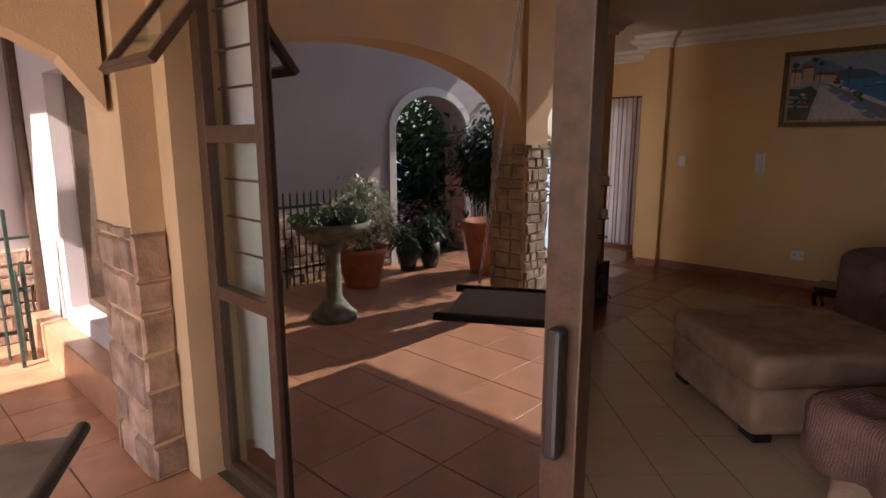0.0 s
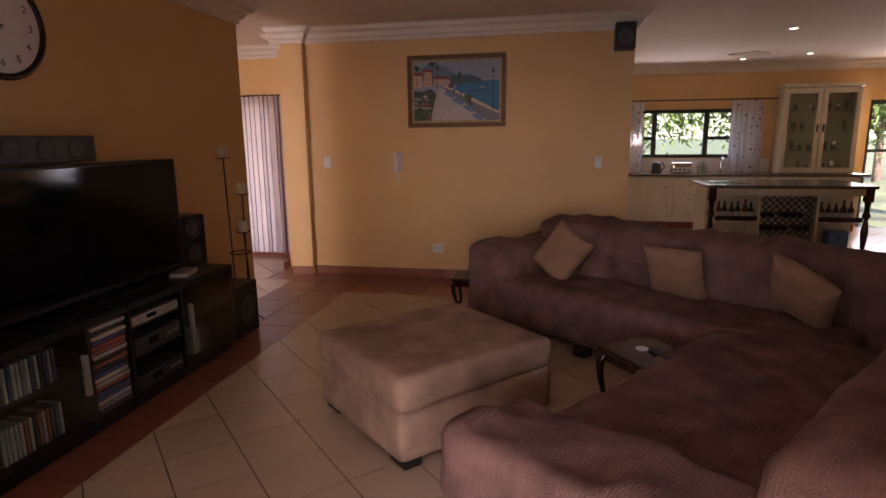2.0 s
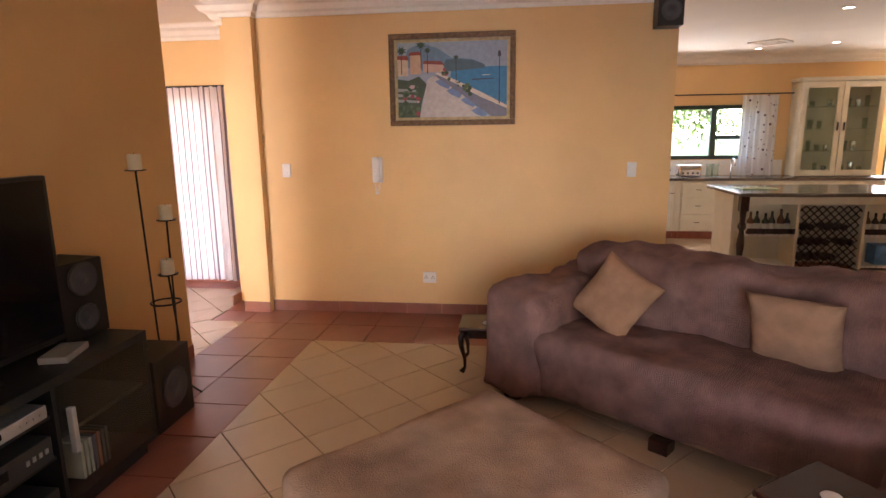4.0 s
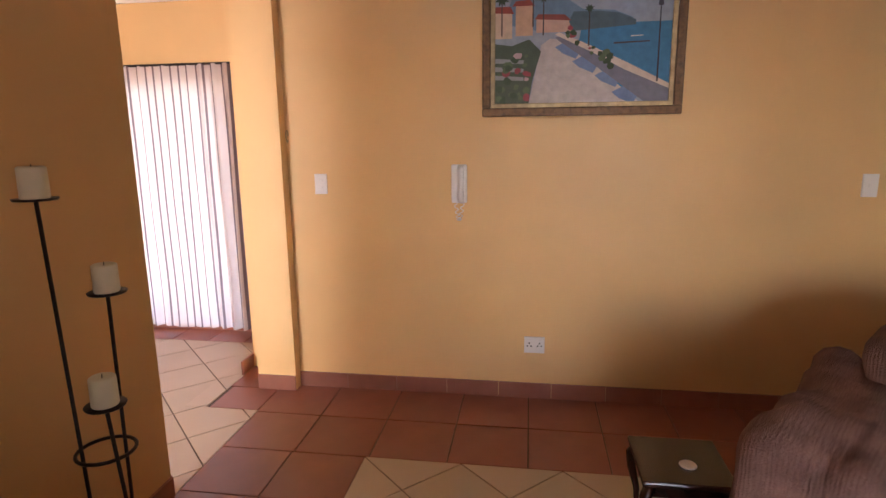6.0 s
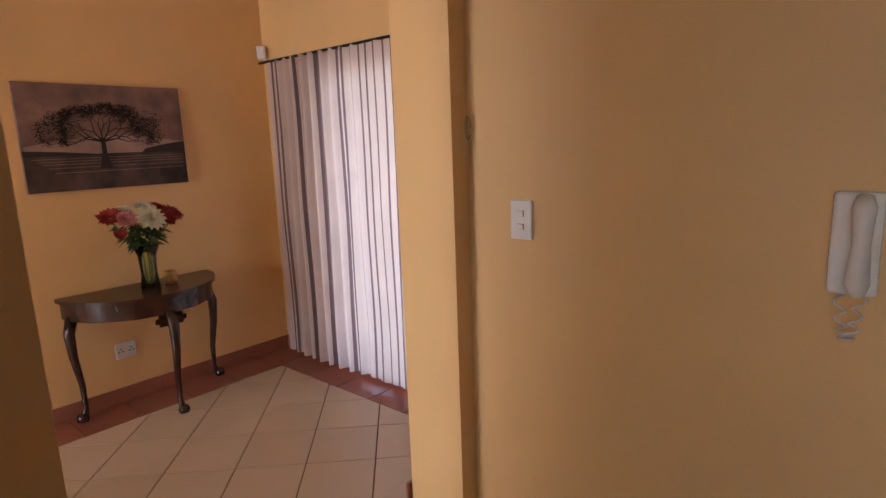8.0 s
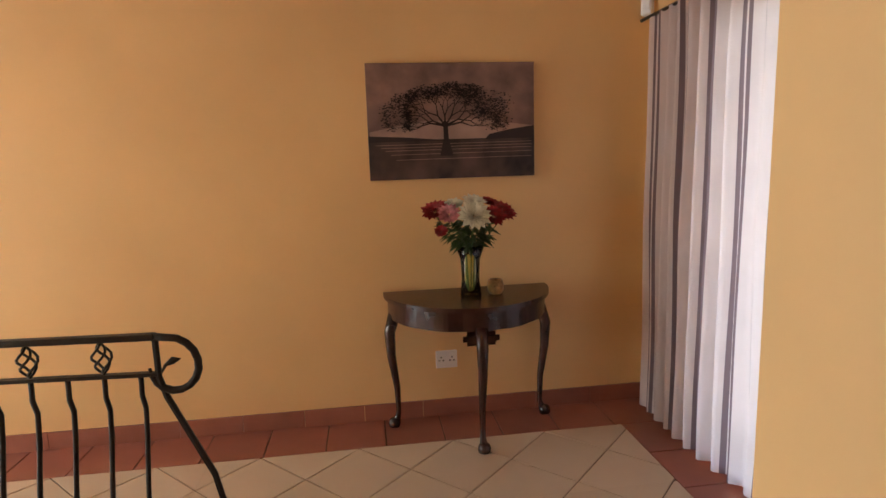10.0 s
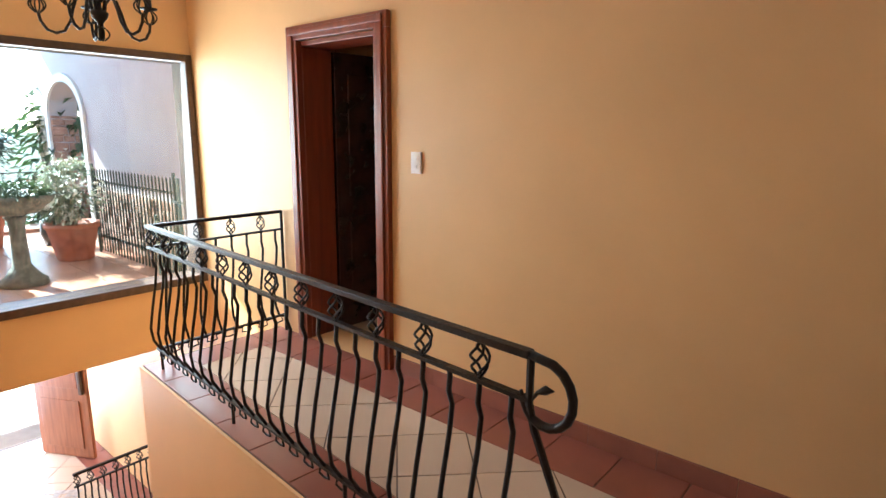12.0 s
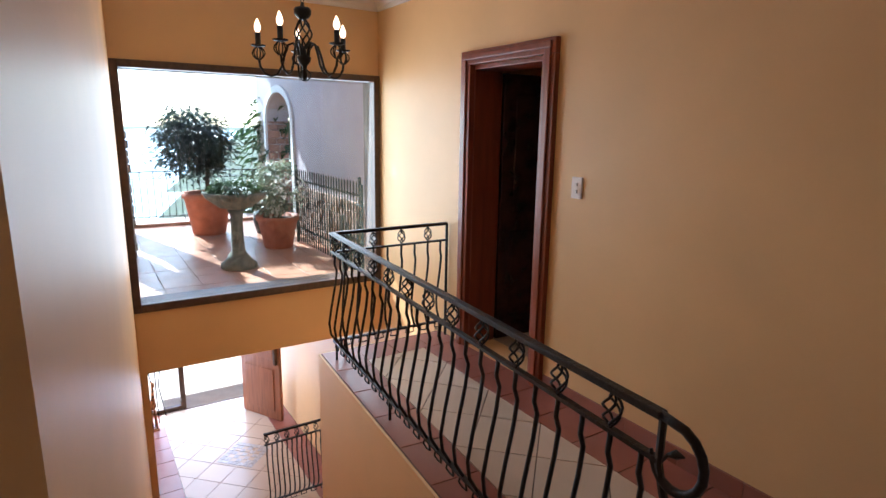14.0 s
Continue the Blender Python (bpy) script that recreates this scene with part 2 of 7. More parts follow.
# ---- mesh tools ----
def box(bm, x0, x1, y0, y1, z0, z1, bev=0.0, seg=2):
    geo = bmesh.ops.create_cube(bm, size=1, matrix=Matrix.Translation(((x0 + x1) / 2, (y0 + y1) / 2, (z0 + z1) / 2)) @ Matrix.Diagonal((x1 - x0, y1 - y0, z1 - z0, 1)))
    if bev:
        edges = {e for v in geo["verts"] for e in v.link_edges}
        bmesh.ops.bevel(bm, geom=list(edges), offset=bev, segments=seg, affect="EDGES", profile=0.5, clamp_overlap=True)
    return bm


def boxes(*specs, bev=0.0):
    bm = bmesh.new()
    for s in specs:
        box(bm, *s, bev=bev)
    return bm


def lathe(bm, profile, cx=0, cy=0, n=20, cap=True):
    rings = []
    for r, z in profile:
        rings.append([bm.verts.new((cx + r * math.cos(2 * math.pi * i / n), cy + r * math.sin(2 * math.pi * i / n), z)) for i in range(n)])
    for a, b in zip(rings, rings[1:]):
        for i in range(n):
            bm.faces.new((a[i], a[(i + 1) % n], b[(i + 1) % n], b[i]))
    if cap:
        bm.faces.new(rings[0][::-1]), bm.faces.new(rings[-1])
    return bm


def tube(bm, pts, r, n=8, closed=False):
    """Sweeps a circle of radius r (or one radius a point) along pts."""
    pts = [Vector(p) for p in pts]
    rs = r if isinstance(r, (list, tuple)) else [r] * len(pts)
    rings, up = [], None
    for i, p in enumerate(pts):
        a = pts[i - 1] if i or closed else p
        b = pts[(i + 1) % len(pts)] if i + 1 < len(pts) or closed else p
        d = (b - a).normalized()
        if up is None:
            up = d.orthogonal().normalized()
        up = (up - d * up.dot(d)).normalized()
        side = d.cross(up)
        rings.append([bm.verts.new(p + (up * math.cos(2 * math.pi * k / n) + side * math.sin(2 * math.pi * k / n)) * rs[i]) for k in range(n)])
    pairs = list(zip(rings, rings[1:])) + ([(rings[-1], rings[0])] if closed else [])
    for a, b in pairs:
        for k in range(n):
            bm.faces.new((a[k], a[(k + 1) % n], b[(k + 1) % n], b[k]))
    if not closed:
        bm.faces.new(rings[0][::-1]), bm.faces.new(rings[-1])
    return bm


def poly(bm, pts, z0, z1):
    """An upright prism over the outline pts."""
    lo = [bm.verts.new((x, y, z0)) for x, y in pts]
    hi = [bm.verts.new((x, y, z1)) for x, y in pts]
    bm.faces.new(lo[::-1]), bm.faces.new(hi)
    for i in range(len(pts)):
        j = (i + 1) % len(pts)
        bm.faces.new((lo[i], lo[j], hi[j], hi[i]))
    return bm


def part(name, bm, material, parent=None, label="", smooth=False, kind=""):
    me = bpy.data.meshes.new(name)
    bmesh.ops.recalc_face_normals(bm, faces=bm.faces)
    bm.to_mesh(me)
    bm.free()
    me.materials.append(material)
    if smooth:
        me.shade_smooth()
    ob = new(name, me)
    ob.parent = parent
    return tagged(ob, label, kind=kind)


def thing(name, x, y, z, label, category, group="", rz=0.0):
    ob = new(name)
    ob.matrix_world = Matrix.Translation((*PLOT[0], 0)) @ pose(x, y, z, 0, 0, rz)
    return tagged(ob, label, category, group)


def structure(name, bm, material, label, category, smooth=False):
    ob = part(name, bm, material, None, label, smooth)
    ob.location = (*PLOT[0], 0)
    return tagged(ob, category=category, kind="structure")


def wall_x(name, x0, x1, y0, y1, z0, z1, holes, material, label):
    """A wall along y between x0 and x1, with openings (ya, yb, za, zb)."""
    bm = bmesh.new()
    y = y0
    for ya, yb, za, zb in sorted(holes):
        if ya > y:
            box(bm, x0, x1, y, ya, z0, z1)
        if za > z0:
            box(bm, x0, x1, ya, yb, z0, za)
        if zb < z1:
            box(bm, x0, x1, ya, yb, zb, z1)
        y = yb
    if y1 > y:
        box(bm, x0, x1, y, y1, z0, z1)
    return structure(name, bm, material, label, "wall")


def wall_y(name, y0, y1, x0, x1, z0, z1, holes, material, label):
    bm = bmesh.new()
    x = x0
    for xa, xb, za, zb in sorted(holes):
        if xa > x:
            box(bm, x, xa, y0, y1, z0, z1)
        if za > z0:
            box(bm, xa, xb, y0, y1, z0, za)
        if zb < z1:
            box(bm, xa, xb, y0, y1, zb, z1)
        x = xb
    if x1 > x:
        box(bm, x, x1, y0, y1, z0, z1)
    return structure(name, bm, material, label, "wall")


# ---- large structure ----
CEIL = 2.74
wall_x("wall_picture", 7.62, 7.87, 0.72, 4.22, 0, CEIL, [], M_WALL, "smooth yellow painted wall with a terracotta tile skirting")
structure("pillar", boxes((7.54, 7.87, 4.22, 4.47, 0, CEIL)), M_WALL, "yellow painted pilaster at the end of the wall", "pillar")
bm = bmesh.new()
poly(bm, [(1.80, 4.34), (6.43, 4.34), (6.43, 4.405), (2.31, 4.715), (1.80, 4.715)], -2.7, CEIL + 0.02)
structure("wall_stair", bm, M_WALL, "yellow painted wall between lounge and stairwell, with a plain end", "wall")
PLOT[0] = HALL
wall_y("wall_north", 6.62, 6.87, 1.95, 8.65, -2.7, CEIL, [(3.61, 4.355, 0, 2.03)], M_WALL, "yellow painted hall wall with a doorway")
wall_x("wall_east_hall", 8.40, 8.65, 4.22, 6.62, 0, CEIL, [(4.95, 6.0, 0.05, 2.05)], M_WALL, "yellow painted wall with a curtained window")
wall_y("wall_hall_south", 4.22, 4.47, 7.70, 8.40, 0, CEIL, [], M_WALL, "plain yellow wall")
wall_x("wall_stair_window", 1.95, 2.14, 4.51, 6.62, -0.34, CEIL, [(4.51, 6.62, 0.17, 2.05)], M_WALL, "yellow wall around the large stairwell window")
PLOT[0] = LOUNGE
wall_x("wall_west", 1.80, 1.95, -4.2, 4.34, 0, CEIL, [(1.0, 3.88, 0, 2.35)], M_CREAMOUT, "exterior wall with the sliding door opening")
wall_y("wall_lounge_south", -4.4, -4.2, 1.80, 12.2, 0, CEIL, [], M_WALL, "plain yellow wall")
wall_x("wall_kitchen_east", 12.2, 12.4, -6.4, 1.4, 0, CEIL, [(-1.68, 0.10, 1.17, 2.0), (-6.0, -3.55, 0.0, 2.1)], M_WALL, "yellow kitchen wall with a window and a glass door")
wall_y("wall_kitchen_north", 1.2, 1.4, 7.87, 12.2, 0, CEIL, [], M_WALL, "plain yellow kitchen wall")
structure("ceiling", boxes((1.95, 12.2, -4.2, 6.82, CEIL, CEIL + 0.15)), M_CEIL, "flat white painted ceiling", "ceiling")


def cornice(name, pts, closed=False):
    """Moulded plaster cornice along the inner wall line pts (room on the left-hand side)."""
    prof = [(0, 0.15), (0, 0.0), (0.02, 0.0), (0.025, 0.03), (0.05, 0.045), (0.075, 0.085), (0.12, 0.11), (0.13, 0.135), (0.15, 0.15)]
    bm = bmesh.new()
    n = len(pts)
    rings = []
    for i, (x, y) in enumerate(pts):
        p = Vector((x, y))
        a = Vector(pts[i - 1]) if i or closed else None
        b = Vector(pts[(i + 1) % n]) if i + 1 < n or closed else None
        d0 = (p - a).normalized() if a is not None else (b - p).normalized()
        d1 = (b - p).normalized() if b is not None else d0
        n0, n1 = Vector((-d0.y, d0.x)), Vector((-d1.y, d1.x))
        m = (n0 + n1) / (1 + n0.dot(n1))
        rings.append([bm.verts.new((x + m.x * o, y + m.y * o, CEIL - 0.15 + z)) for o, z in prof])
    for a, b in list(zip(rings, rings[1:])) + ([(rings[-1], rings[0])] if closed else []):
        for k in range(len(prof)):
            j = (k + 1) % len(prof)
            bm.faces.new((a[k], b[k], b[j], a[j]))
    if not closed:
        bm.faces.new(rings[0]), bm.faces.new(rings[-1][::-1])
    return structure(name, bm, M_TRIM, "stepped white plaster cornice", "cornice")


cornice("trim_lounge", [(1.95, 4.34), (1.95, -4.2), (12.2, -4.2), (12.2, 1.2), (7.87, 1.2), (7.87, 0.72), (7.62, 0.72), (7.62, 4.22), (7.54, 4.22), (7.54, 4.47), (7.87, 4.47), (7.87, 4.67), (8.57, 4.67), (8.57, 6.82), (2.31, 6.82), (2.31, 4.715), (6.43, 4.405), (6.43, 4.34)], True)


# ---- floors ----
structure("slab_floor", boxes((1.95, 12.2, -4.2, 4.34, -0.3, -0.006), (6.43, 7.54, 4.34, 4.45, -0.3, -0.006)), M_GROUT, "dark grout bed under the floor tiles", "floor")
PLOT[0] = HALL
bm = boxes((6.0, 7.37, 4.25, 5.46, -0.3, -0.006), (7.37, 8.40, 4.27, 5.46, -0.3, -0.006))
poly(bm, [(3.22, 5.615), (6.0, 5.417), (6.0, 5.46), (8.40, 5.46), (8.40, 6.62), (3.22, 6.62)], -0.3, -0.006)
structure("floor_hall", bm, M_GROUT, "dark grout bed under the hall floor tiles", "floor")


# ---- hall railing ----
def knot(bm, x, y, z, h=0.12, r=0.022):
    """A twisted basket of four thin bars."""
    for k in range(4):
        pts = []
        for i in range(9):
            f = i / 8
            a = math.pi * 1.1 * f + k * math.pi / 2
            rr = 0.004 + r * math.sin(math.pi * f)
            pts.append((x + rr * math.cos(a), y + rr * math.sin(a), z - h / 2 + h * f))
        tube(bm, pts, 0.0045, 5)
    return bm


def belly_bar(bm, ax, ox, s, z_top, dirn):
    """A bar that swells outwards below; s is its place along the rail."""
    prof = [(0, z_top), (0, z_top - 0.03), (0.004, z_top - 0.07), (-0.012, z_top - 0.12), (0.0, 0.55), (0.03, 0.40), (0.05, 0.28), (0.04, 0.2), (0.0, 0.13)]
    tube(bm, [((s, ox + dirn * o, z) if ax == "x" else (ox + dirn * o, s, z)) for o, z in prof], 0.0085, 6)


def railing(name, ax, s0, s1, o, label, dirn, top=0.97, zb=0.0, curl=False, gap=0.115):
    t = thing(name, 0, 0, zb, label, "railing")
    P = (lambda s, z, d=0: (s, o + d, z)) if ax == "x" else (lambda s, z, d=0: (o + d, s, z))
    bm = bmesh.new()
    w = 0.017
    for za, zc in ((top - 0.022, top),):
        box(bm, *((s0, s1, o - w, o + w, za, zc) if ax == "x" else (o - w, o + w, s0, s1, za, zc)), bev=0.004)
    part("handrail", bm, M_IRON, t)
    bm = bmesh.new()
    box(bm, *((s0, s1, o - 0.012, o + 0.012, top - 0.145, top - 0.132) if ax == "x" else (o - 0.012, o + 0.012, s0, s1, top - 0.145, top - 0.132)))
    part("upper_rail", bm, M_IRON, t)
    bm = bmesh.new()
    box(bm, *((s0, s1, o - 0.012, o + 0.012, 0.118, 0.13) if ax == "x" else (o - 0.012, o + 0.012, s0, s1, 0.118, 0.13)))
    part("bottom_rail", bm, M_IRON, t)
    n = max(3, round((s1 - s0) / gap))
    for i in range(n):
        s = s0 + (s1 - s0) * (i + 0.5) / n
        bm = bmesh.new()
        belly_bar(bm, ax, o, s, top - 0.14, dirn)
        part("baluster", bm, M_IRON, t, smooth=True)
        if i % 2 == 0:
            bm = bmesh.new()
            knot(bm, *P(s, top - 0.077), h=0.1, r=0.026)
            tube(bm, [P(s, top - 0.14), P(s, top - 0.125)], 0.006, 6)
            tube(bm, [P(s, top - 0.03), P(s, top - 0.015)], 0.006, 6)
            part("basket_knot", bm, M_IRON, t, smooth=True)
    bm = bmesh.new()
    pts = []
    m = int((s1 - s0) / 0.115) * 8
    for i in range(m + 1):
        f = i / m * int((s1 - s0) / 0.115)
        pts.append(P(s0 + (s1 - s0) * i / m + 0.02 * math.sin(4 * math.pi * f), 0.095 + 0.02 * math.cos(2 * math.pi * f)))
    tube(bm, pts, 0.005, 5)
    part("wave_scroll", bm, M_IRON, t, smooth=True)
    for s in np.arange(s0 + 0.05, s1, 0.95):
        bm = bmesh.new()
        tube(bm, [P(float(s), 0.0), P(float(s), 0.12)], 0.009, 6)
        part("foot", bm, M_IRON, t)
    if curl:
        bm = bmesh.new()
        pts = [P(s1 - 0.01, top - 0.011), P(s1 + 0.05, top - 0.018)]
        for i in range(13):
            a = math.radians(75 - i * 21)
            r = 0.098 - 0.0018 * i
            pts.append(P(s1 + 0.045 + r * math.cos(a) * 0.95, top - 0.115 + r * math.sin(a)))
        tube(bm, pts, [0.013] * (len(pts) - 3) + [0.010, 0.008, 0.005], 8)
        part("scroll_end", bm, M_IRON, t, "curled end of the handrail", smooth=True)
        bm = bmesh.new()
        tube(bm, [P(s1, top - 0.15), P(s1 + 0.025, top - 0.11), P(s1 + 0.05, top - 0.095), P(s1 + 0.075, top - 0.09)], [0.004, 0.006, 0.013, 0.002], 6)
        part("leaf", bm, M_IRON, t, smooth=True)
        bm = bmesh.new()
        tube(bm, [P(s1, top - 0.01), P(s1, top - 0.15), P(s1 + 0.02, top - 0.22), P(s1 + 0.15, 0.4), P(s1 + 0.23, 0.02)], 0.011, 6)
        part("end_post", bm, M_IRON, t, "slanted end bar of the railing")
    else:
        bm = bmesh.new()
        tube(bm, [P(s1, top - 0.01), P(s1, 0.0)], 0.011, 6)
        part("end_post", bm, M_IRON, t)
    return t


# the landing's open side runs at a slight angle to the hall wall
LX, LY, LA = 3.33, 5.675, -4.07


def slant(x, y):
    """A place on the landing's edge frame: x along it from its far end, y into the hall."""
    c, s_ = math.cos(radians(LA)), math.sin(radians(LA))
    return LX + c * x - s_ * y, LY + s_ * x + c * y


rail_ = railing("stair_railing", "x", 0.0, 2.80, 0.0, "black wrought iron landing railing with basket knots and bellied bars", -1, top=0.905, curl=True)
rail_.matrix_world = Matrix.Translation((*HALL, 0)) @ pose(LX, LY, 0, 0, 0, LA)
railing("landing_railing", "y", 5.70, 6.60, 3.34, "black wrought iron railing that closes the end of the landing", -1, top=0.905)

# ---- stairs and lower hall ----
LOW = -2.7
st = bmesh.new()
for i in range(14):
    box(st, 6.0 - 0.29 * (i + 1), 6.0 - 0.29 * i, 4.56, 5.39, LOW, -0.18 * (i + 1))
structure("stairs", st, M_RED, "terracotta tiled stair flight going down", "stairs")
bm = boxes((3.22, 3.28, 5.615, 6.62, LOW, -0.3))
poly(bm, [(3.28, 5.611), (6.3, 5.396), (6.3, 5.456), (3.28, 5.671)], LOW, -0.3)
structure("wall_under_landing", bm, M_WALL, "yellow wall below the landing edge", "wall")
bm = boxes((3.205, 3.22, 5.60, 6.62, LOW, -0.01))
poly(bm, [(3.22, 5.60), (6.0, 5.402), (6.0, 5.417), (3.22, 5.615)], LOW, -0.01)
structure("landing_edge", bm, M_WALL, "plastered edge of the landing slab", "wall")
structure("floor_lower", boxes((-2.0, 6.3, 4.4, 6.62, LOW - 0.2, LOW - 0.006)), M_GROUT, "grout bed of the lower hall floor", "floor")
structure("ceiling_lower", boxes((-2.1, 1.95, 3.9, 6.87, -0.37, -0.33)), M_CEIL, "plastered ceiling of the entrance below the terrace", "ceiling")
structure("wall_lower_side", boxes((-2.1, 2.1, 4.35, 4.57, LOW, -0.34), (-2.1, 1.95, 6.62, 6.87, LOW, -0.34)), M_WALL, "plastered walls of the lower entrance hall", "wall")
wall_x("wall_entrance", -2.1, -1.95, 4.57, 6.62, LOW, -0.34, [(4.70, 6.45, LOW, -0.5)], M_WALL, "wall around the front door opening")
structure("entrance_frame", boxes((-2.06, -1.99, 5.24, 5.31, LOW, -0.5), (-2.06, -1.99, 4.70, 4.76, LOW, -0.5), (-2.06, -1.99, 4.76, 5.24, -2.02, -1.95), (-2.03, -2.02, 4.76, 5.24, -1.80, -1.79), (-2.03, -2.02, 4.76, 5.24, -1.64, -1.63), (-2.03, -2.02, 4.76, 5.24, -1.48, -1.47), (-2.06, -1.99, 4.76, 5.24, LOW, LOW + 0.06), (-2.06, -1.99, 6.39, 6.45, LOW, -0.5)), M_STEEL, "dark frame of the sidelight beside the front door", "door frame")
M_DOORWOOD = mat("warm_brown_door_varnish", (0.34, 0.13, 0.06), 0.35, noise_scale=8, vary=0.2, fine=60, bump=0.1, grain=(3, 3, 0.25))
t = thing("front_door", -1.52, 6.08, LOW, "open varnished wooden front door with raised panels", "door", rz=29)
part("door_leaf", boxes((0, 0.78, -0.025, 0.025, 0.01, 2.1), bev=0.005), M_DOORWOOD, t)
for z0, z1 in ((0.14, 0.80), (0.96, 1.95)):
    part("panel", boxes((0.08, 0.66, -0.04, -0.026, z0, z1), bev=0.012), M_DOORWOOD, t)
part("door_handle", boxes((0.70, 0.75, -0.07, -0.026, 0.90, 1.22), bev=0.008), M_STEEL, t, "dark metal lock plate")
# carved giraffe and bowl by the lower door
bm = bmesh.new()
for dx, dy in ((-0.05, -0.04), (0.05, -0.04), (-0.05, 0.04), (0.05, 0.04)):
    tube(bm, [(dx, dy, 0.02), (dx, dy, 0.2), (dx * 0.7, dy * 0.7, 0.42)], [0.018, 0.014, 0.02], 7)
tube(bm, [(-0.09, 0, 0.42), (0, 0, 0.48), (0.08, 0, 0.54), (0.1, 0, 0.75), (0.1, 0, 1.0)], [0.04, 0.065, 0.055, 0.028, 0.022], 9)
tube(bm, [(0.08, 0, 1.02), (0.13, 0, 1.03), (0.2, 0, 0.98)], [0.025, 0.035, 0.018], 8)
box(bm, -0.1, 0.1, -0.07, 0.07, 0, 0.025)
g = part("giraffe_statue", bm, mat("carved_wood_spotted", (0.4, 0.17, 0.06), 0.5, noise_scale=18, vary=0.8), None, "carved wooden giraffe statue with spots, standing beside the lower door", smooth=True)
g.matrix_world = pose(-1.38, 5.02, LOW, 0, 0, 10)
g.scale = (0.72, 0.72, 0.72)
tagged(g, category="statue")
t = thing("planter_stand", -1.84, 4.90, LOW, "shallow stone bowl on a slim dark metal stand", "plant stand")
bm = bmesh.new()
lathe(bm, [(0.03, 0.8), (0.12, 0.82), (0.17, 0.9), (0.175, 0.92), (0.15, 0.9), (0.02, 0.84)])
part("bowl", bm, M_CONCRETE, t, smooth=True)
bm = bmesh.new()
for a in range(3):
    c, s = math.cos(a * 2.1), math.sin(a * 2.1)
    tube(bm, [(0.13 * c, 0.13 * s, 0), (0.05 * c, 0.05 * s, 0.5), (0.1 * c, 0.1 * s, 0.83)], 0.008, 6)
part("stand", bm, M_IRON, t)
railing("lower_stair_railing", "y", 5.70, 6.55, 1.08, "black wrought iron railing at the foot of the stairs", 1, zb=LOW, gap=0.055)

# ---- doorway off the hall ----
structure("door_frame", boxes((3.51, 3.62, 6.585, 6.63, 0, 2.03), (4.345, 4.455, 6.585, 6.63, 0, 2.03), (3.51, 4.455, 6.585, 6.63, 2.03, 2.12), (3.54, 3.59, 6.57, 6.585, 0, 2.06), (4.375, 4.425, 6.57, 6.585, 0, 2.06), (3.54, 4.425, 6.57, 6.585, 2.06, 2.10), (3.59, 3.62, 6.63, 6.87, 0, 2.0), (4.345, 4.375, 6.63, 6.87, 0, 2.0), (3.59, 4.375, 6.63, 6.87, 2.0, 2.03), bev=0.006), M_WOOD, "varnished red mahogany door surround with moulded edges", "door frame")
# the darker wood puts the side room's shade into the door's colour
t = thing("hall_door", 3.62, 6.88, 0, "open varnished mahogany door with panels, coloured dark for the unlit side room", "door", rz=86)
part("door_leaf", boxes((0, 0.70, -0.02, 0.02, 0.01, 1.99), bev=0.004), M_DARKWOOD, t)
for z0, z1 in ((0.2, 0.85), (1.0, 1.85)):
    part("panel", boxes((0.1, 0.60, -0.035, -0.021, z0, z1), bev=0.01), M_DARKWOOD, t)
structure("wall_bedroom", boxes((3.0, 3.15, 6.87, 8.6, 0, CEIL), (5.2, 5.35, 6.87, 8.6, 0, CEIL), (3.0, 5.35, 8.6, 8.75, 0, CEIL)), M_WALL, "plain walls of the dark side room", "wall")
structure("floor_bedroom", boxes((3.15, 5.2, 6.62, 8.6, -0.2, -0.002)), M_TILE, "cream tiled floor of the side room", "floor")
structure("ceiling_bedroom", boxes((3.0, 5.35, 6.87, 8.75, CEIL, CEIL + 0.1)), M_CEIL, "plain ceiling of the side room", "ceiling")
# the cupboard's dark wood likewise carries the room's shade
t = thing("bedroom_cupboard", 4.2, 8.0, 0, "tall mahogany built-in cupboard, coloured dark for the unlit side room", "cupboard")
part("body", boxes((-0.95, 0.95, 0, 0.55, 0, 2.3)), M_DARKWOOD, t)
for k in range(4):
    part("door", boxes((-0.94 + k * 0.47, -0.48 + k * 0.47, -0.025, -0.001, 0.08, 2.25), bev=0.004), M_DARKWOOD, t)

# ---- stairwell window ----
structure("window_stair", boxes((1.93, 2.17, 4.515, 4.57, 0.17, 2.05), (1.93, 2.17, 6.56, 6.615, 0.17, 2.05), (1.93, 2.17, 4.57, 6.56, 1.995, 2.05), (1.93, 2.17, 4.57, 6.56, 0.17, 0.235), bev=0.004), M_STEEL, "dark frame of the large fixed stairwell window", "window frame")
pane = structure("window_stair_pane", boxes((2.12, 2.126, 4.57, 6.56, 0.235, 1.995)), M_GLASS, "large clear window pane", "window")
pane.visible_shadow = False

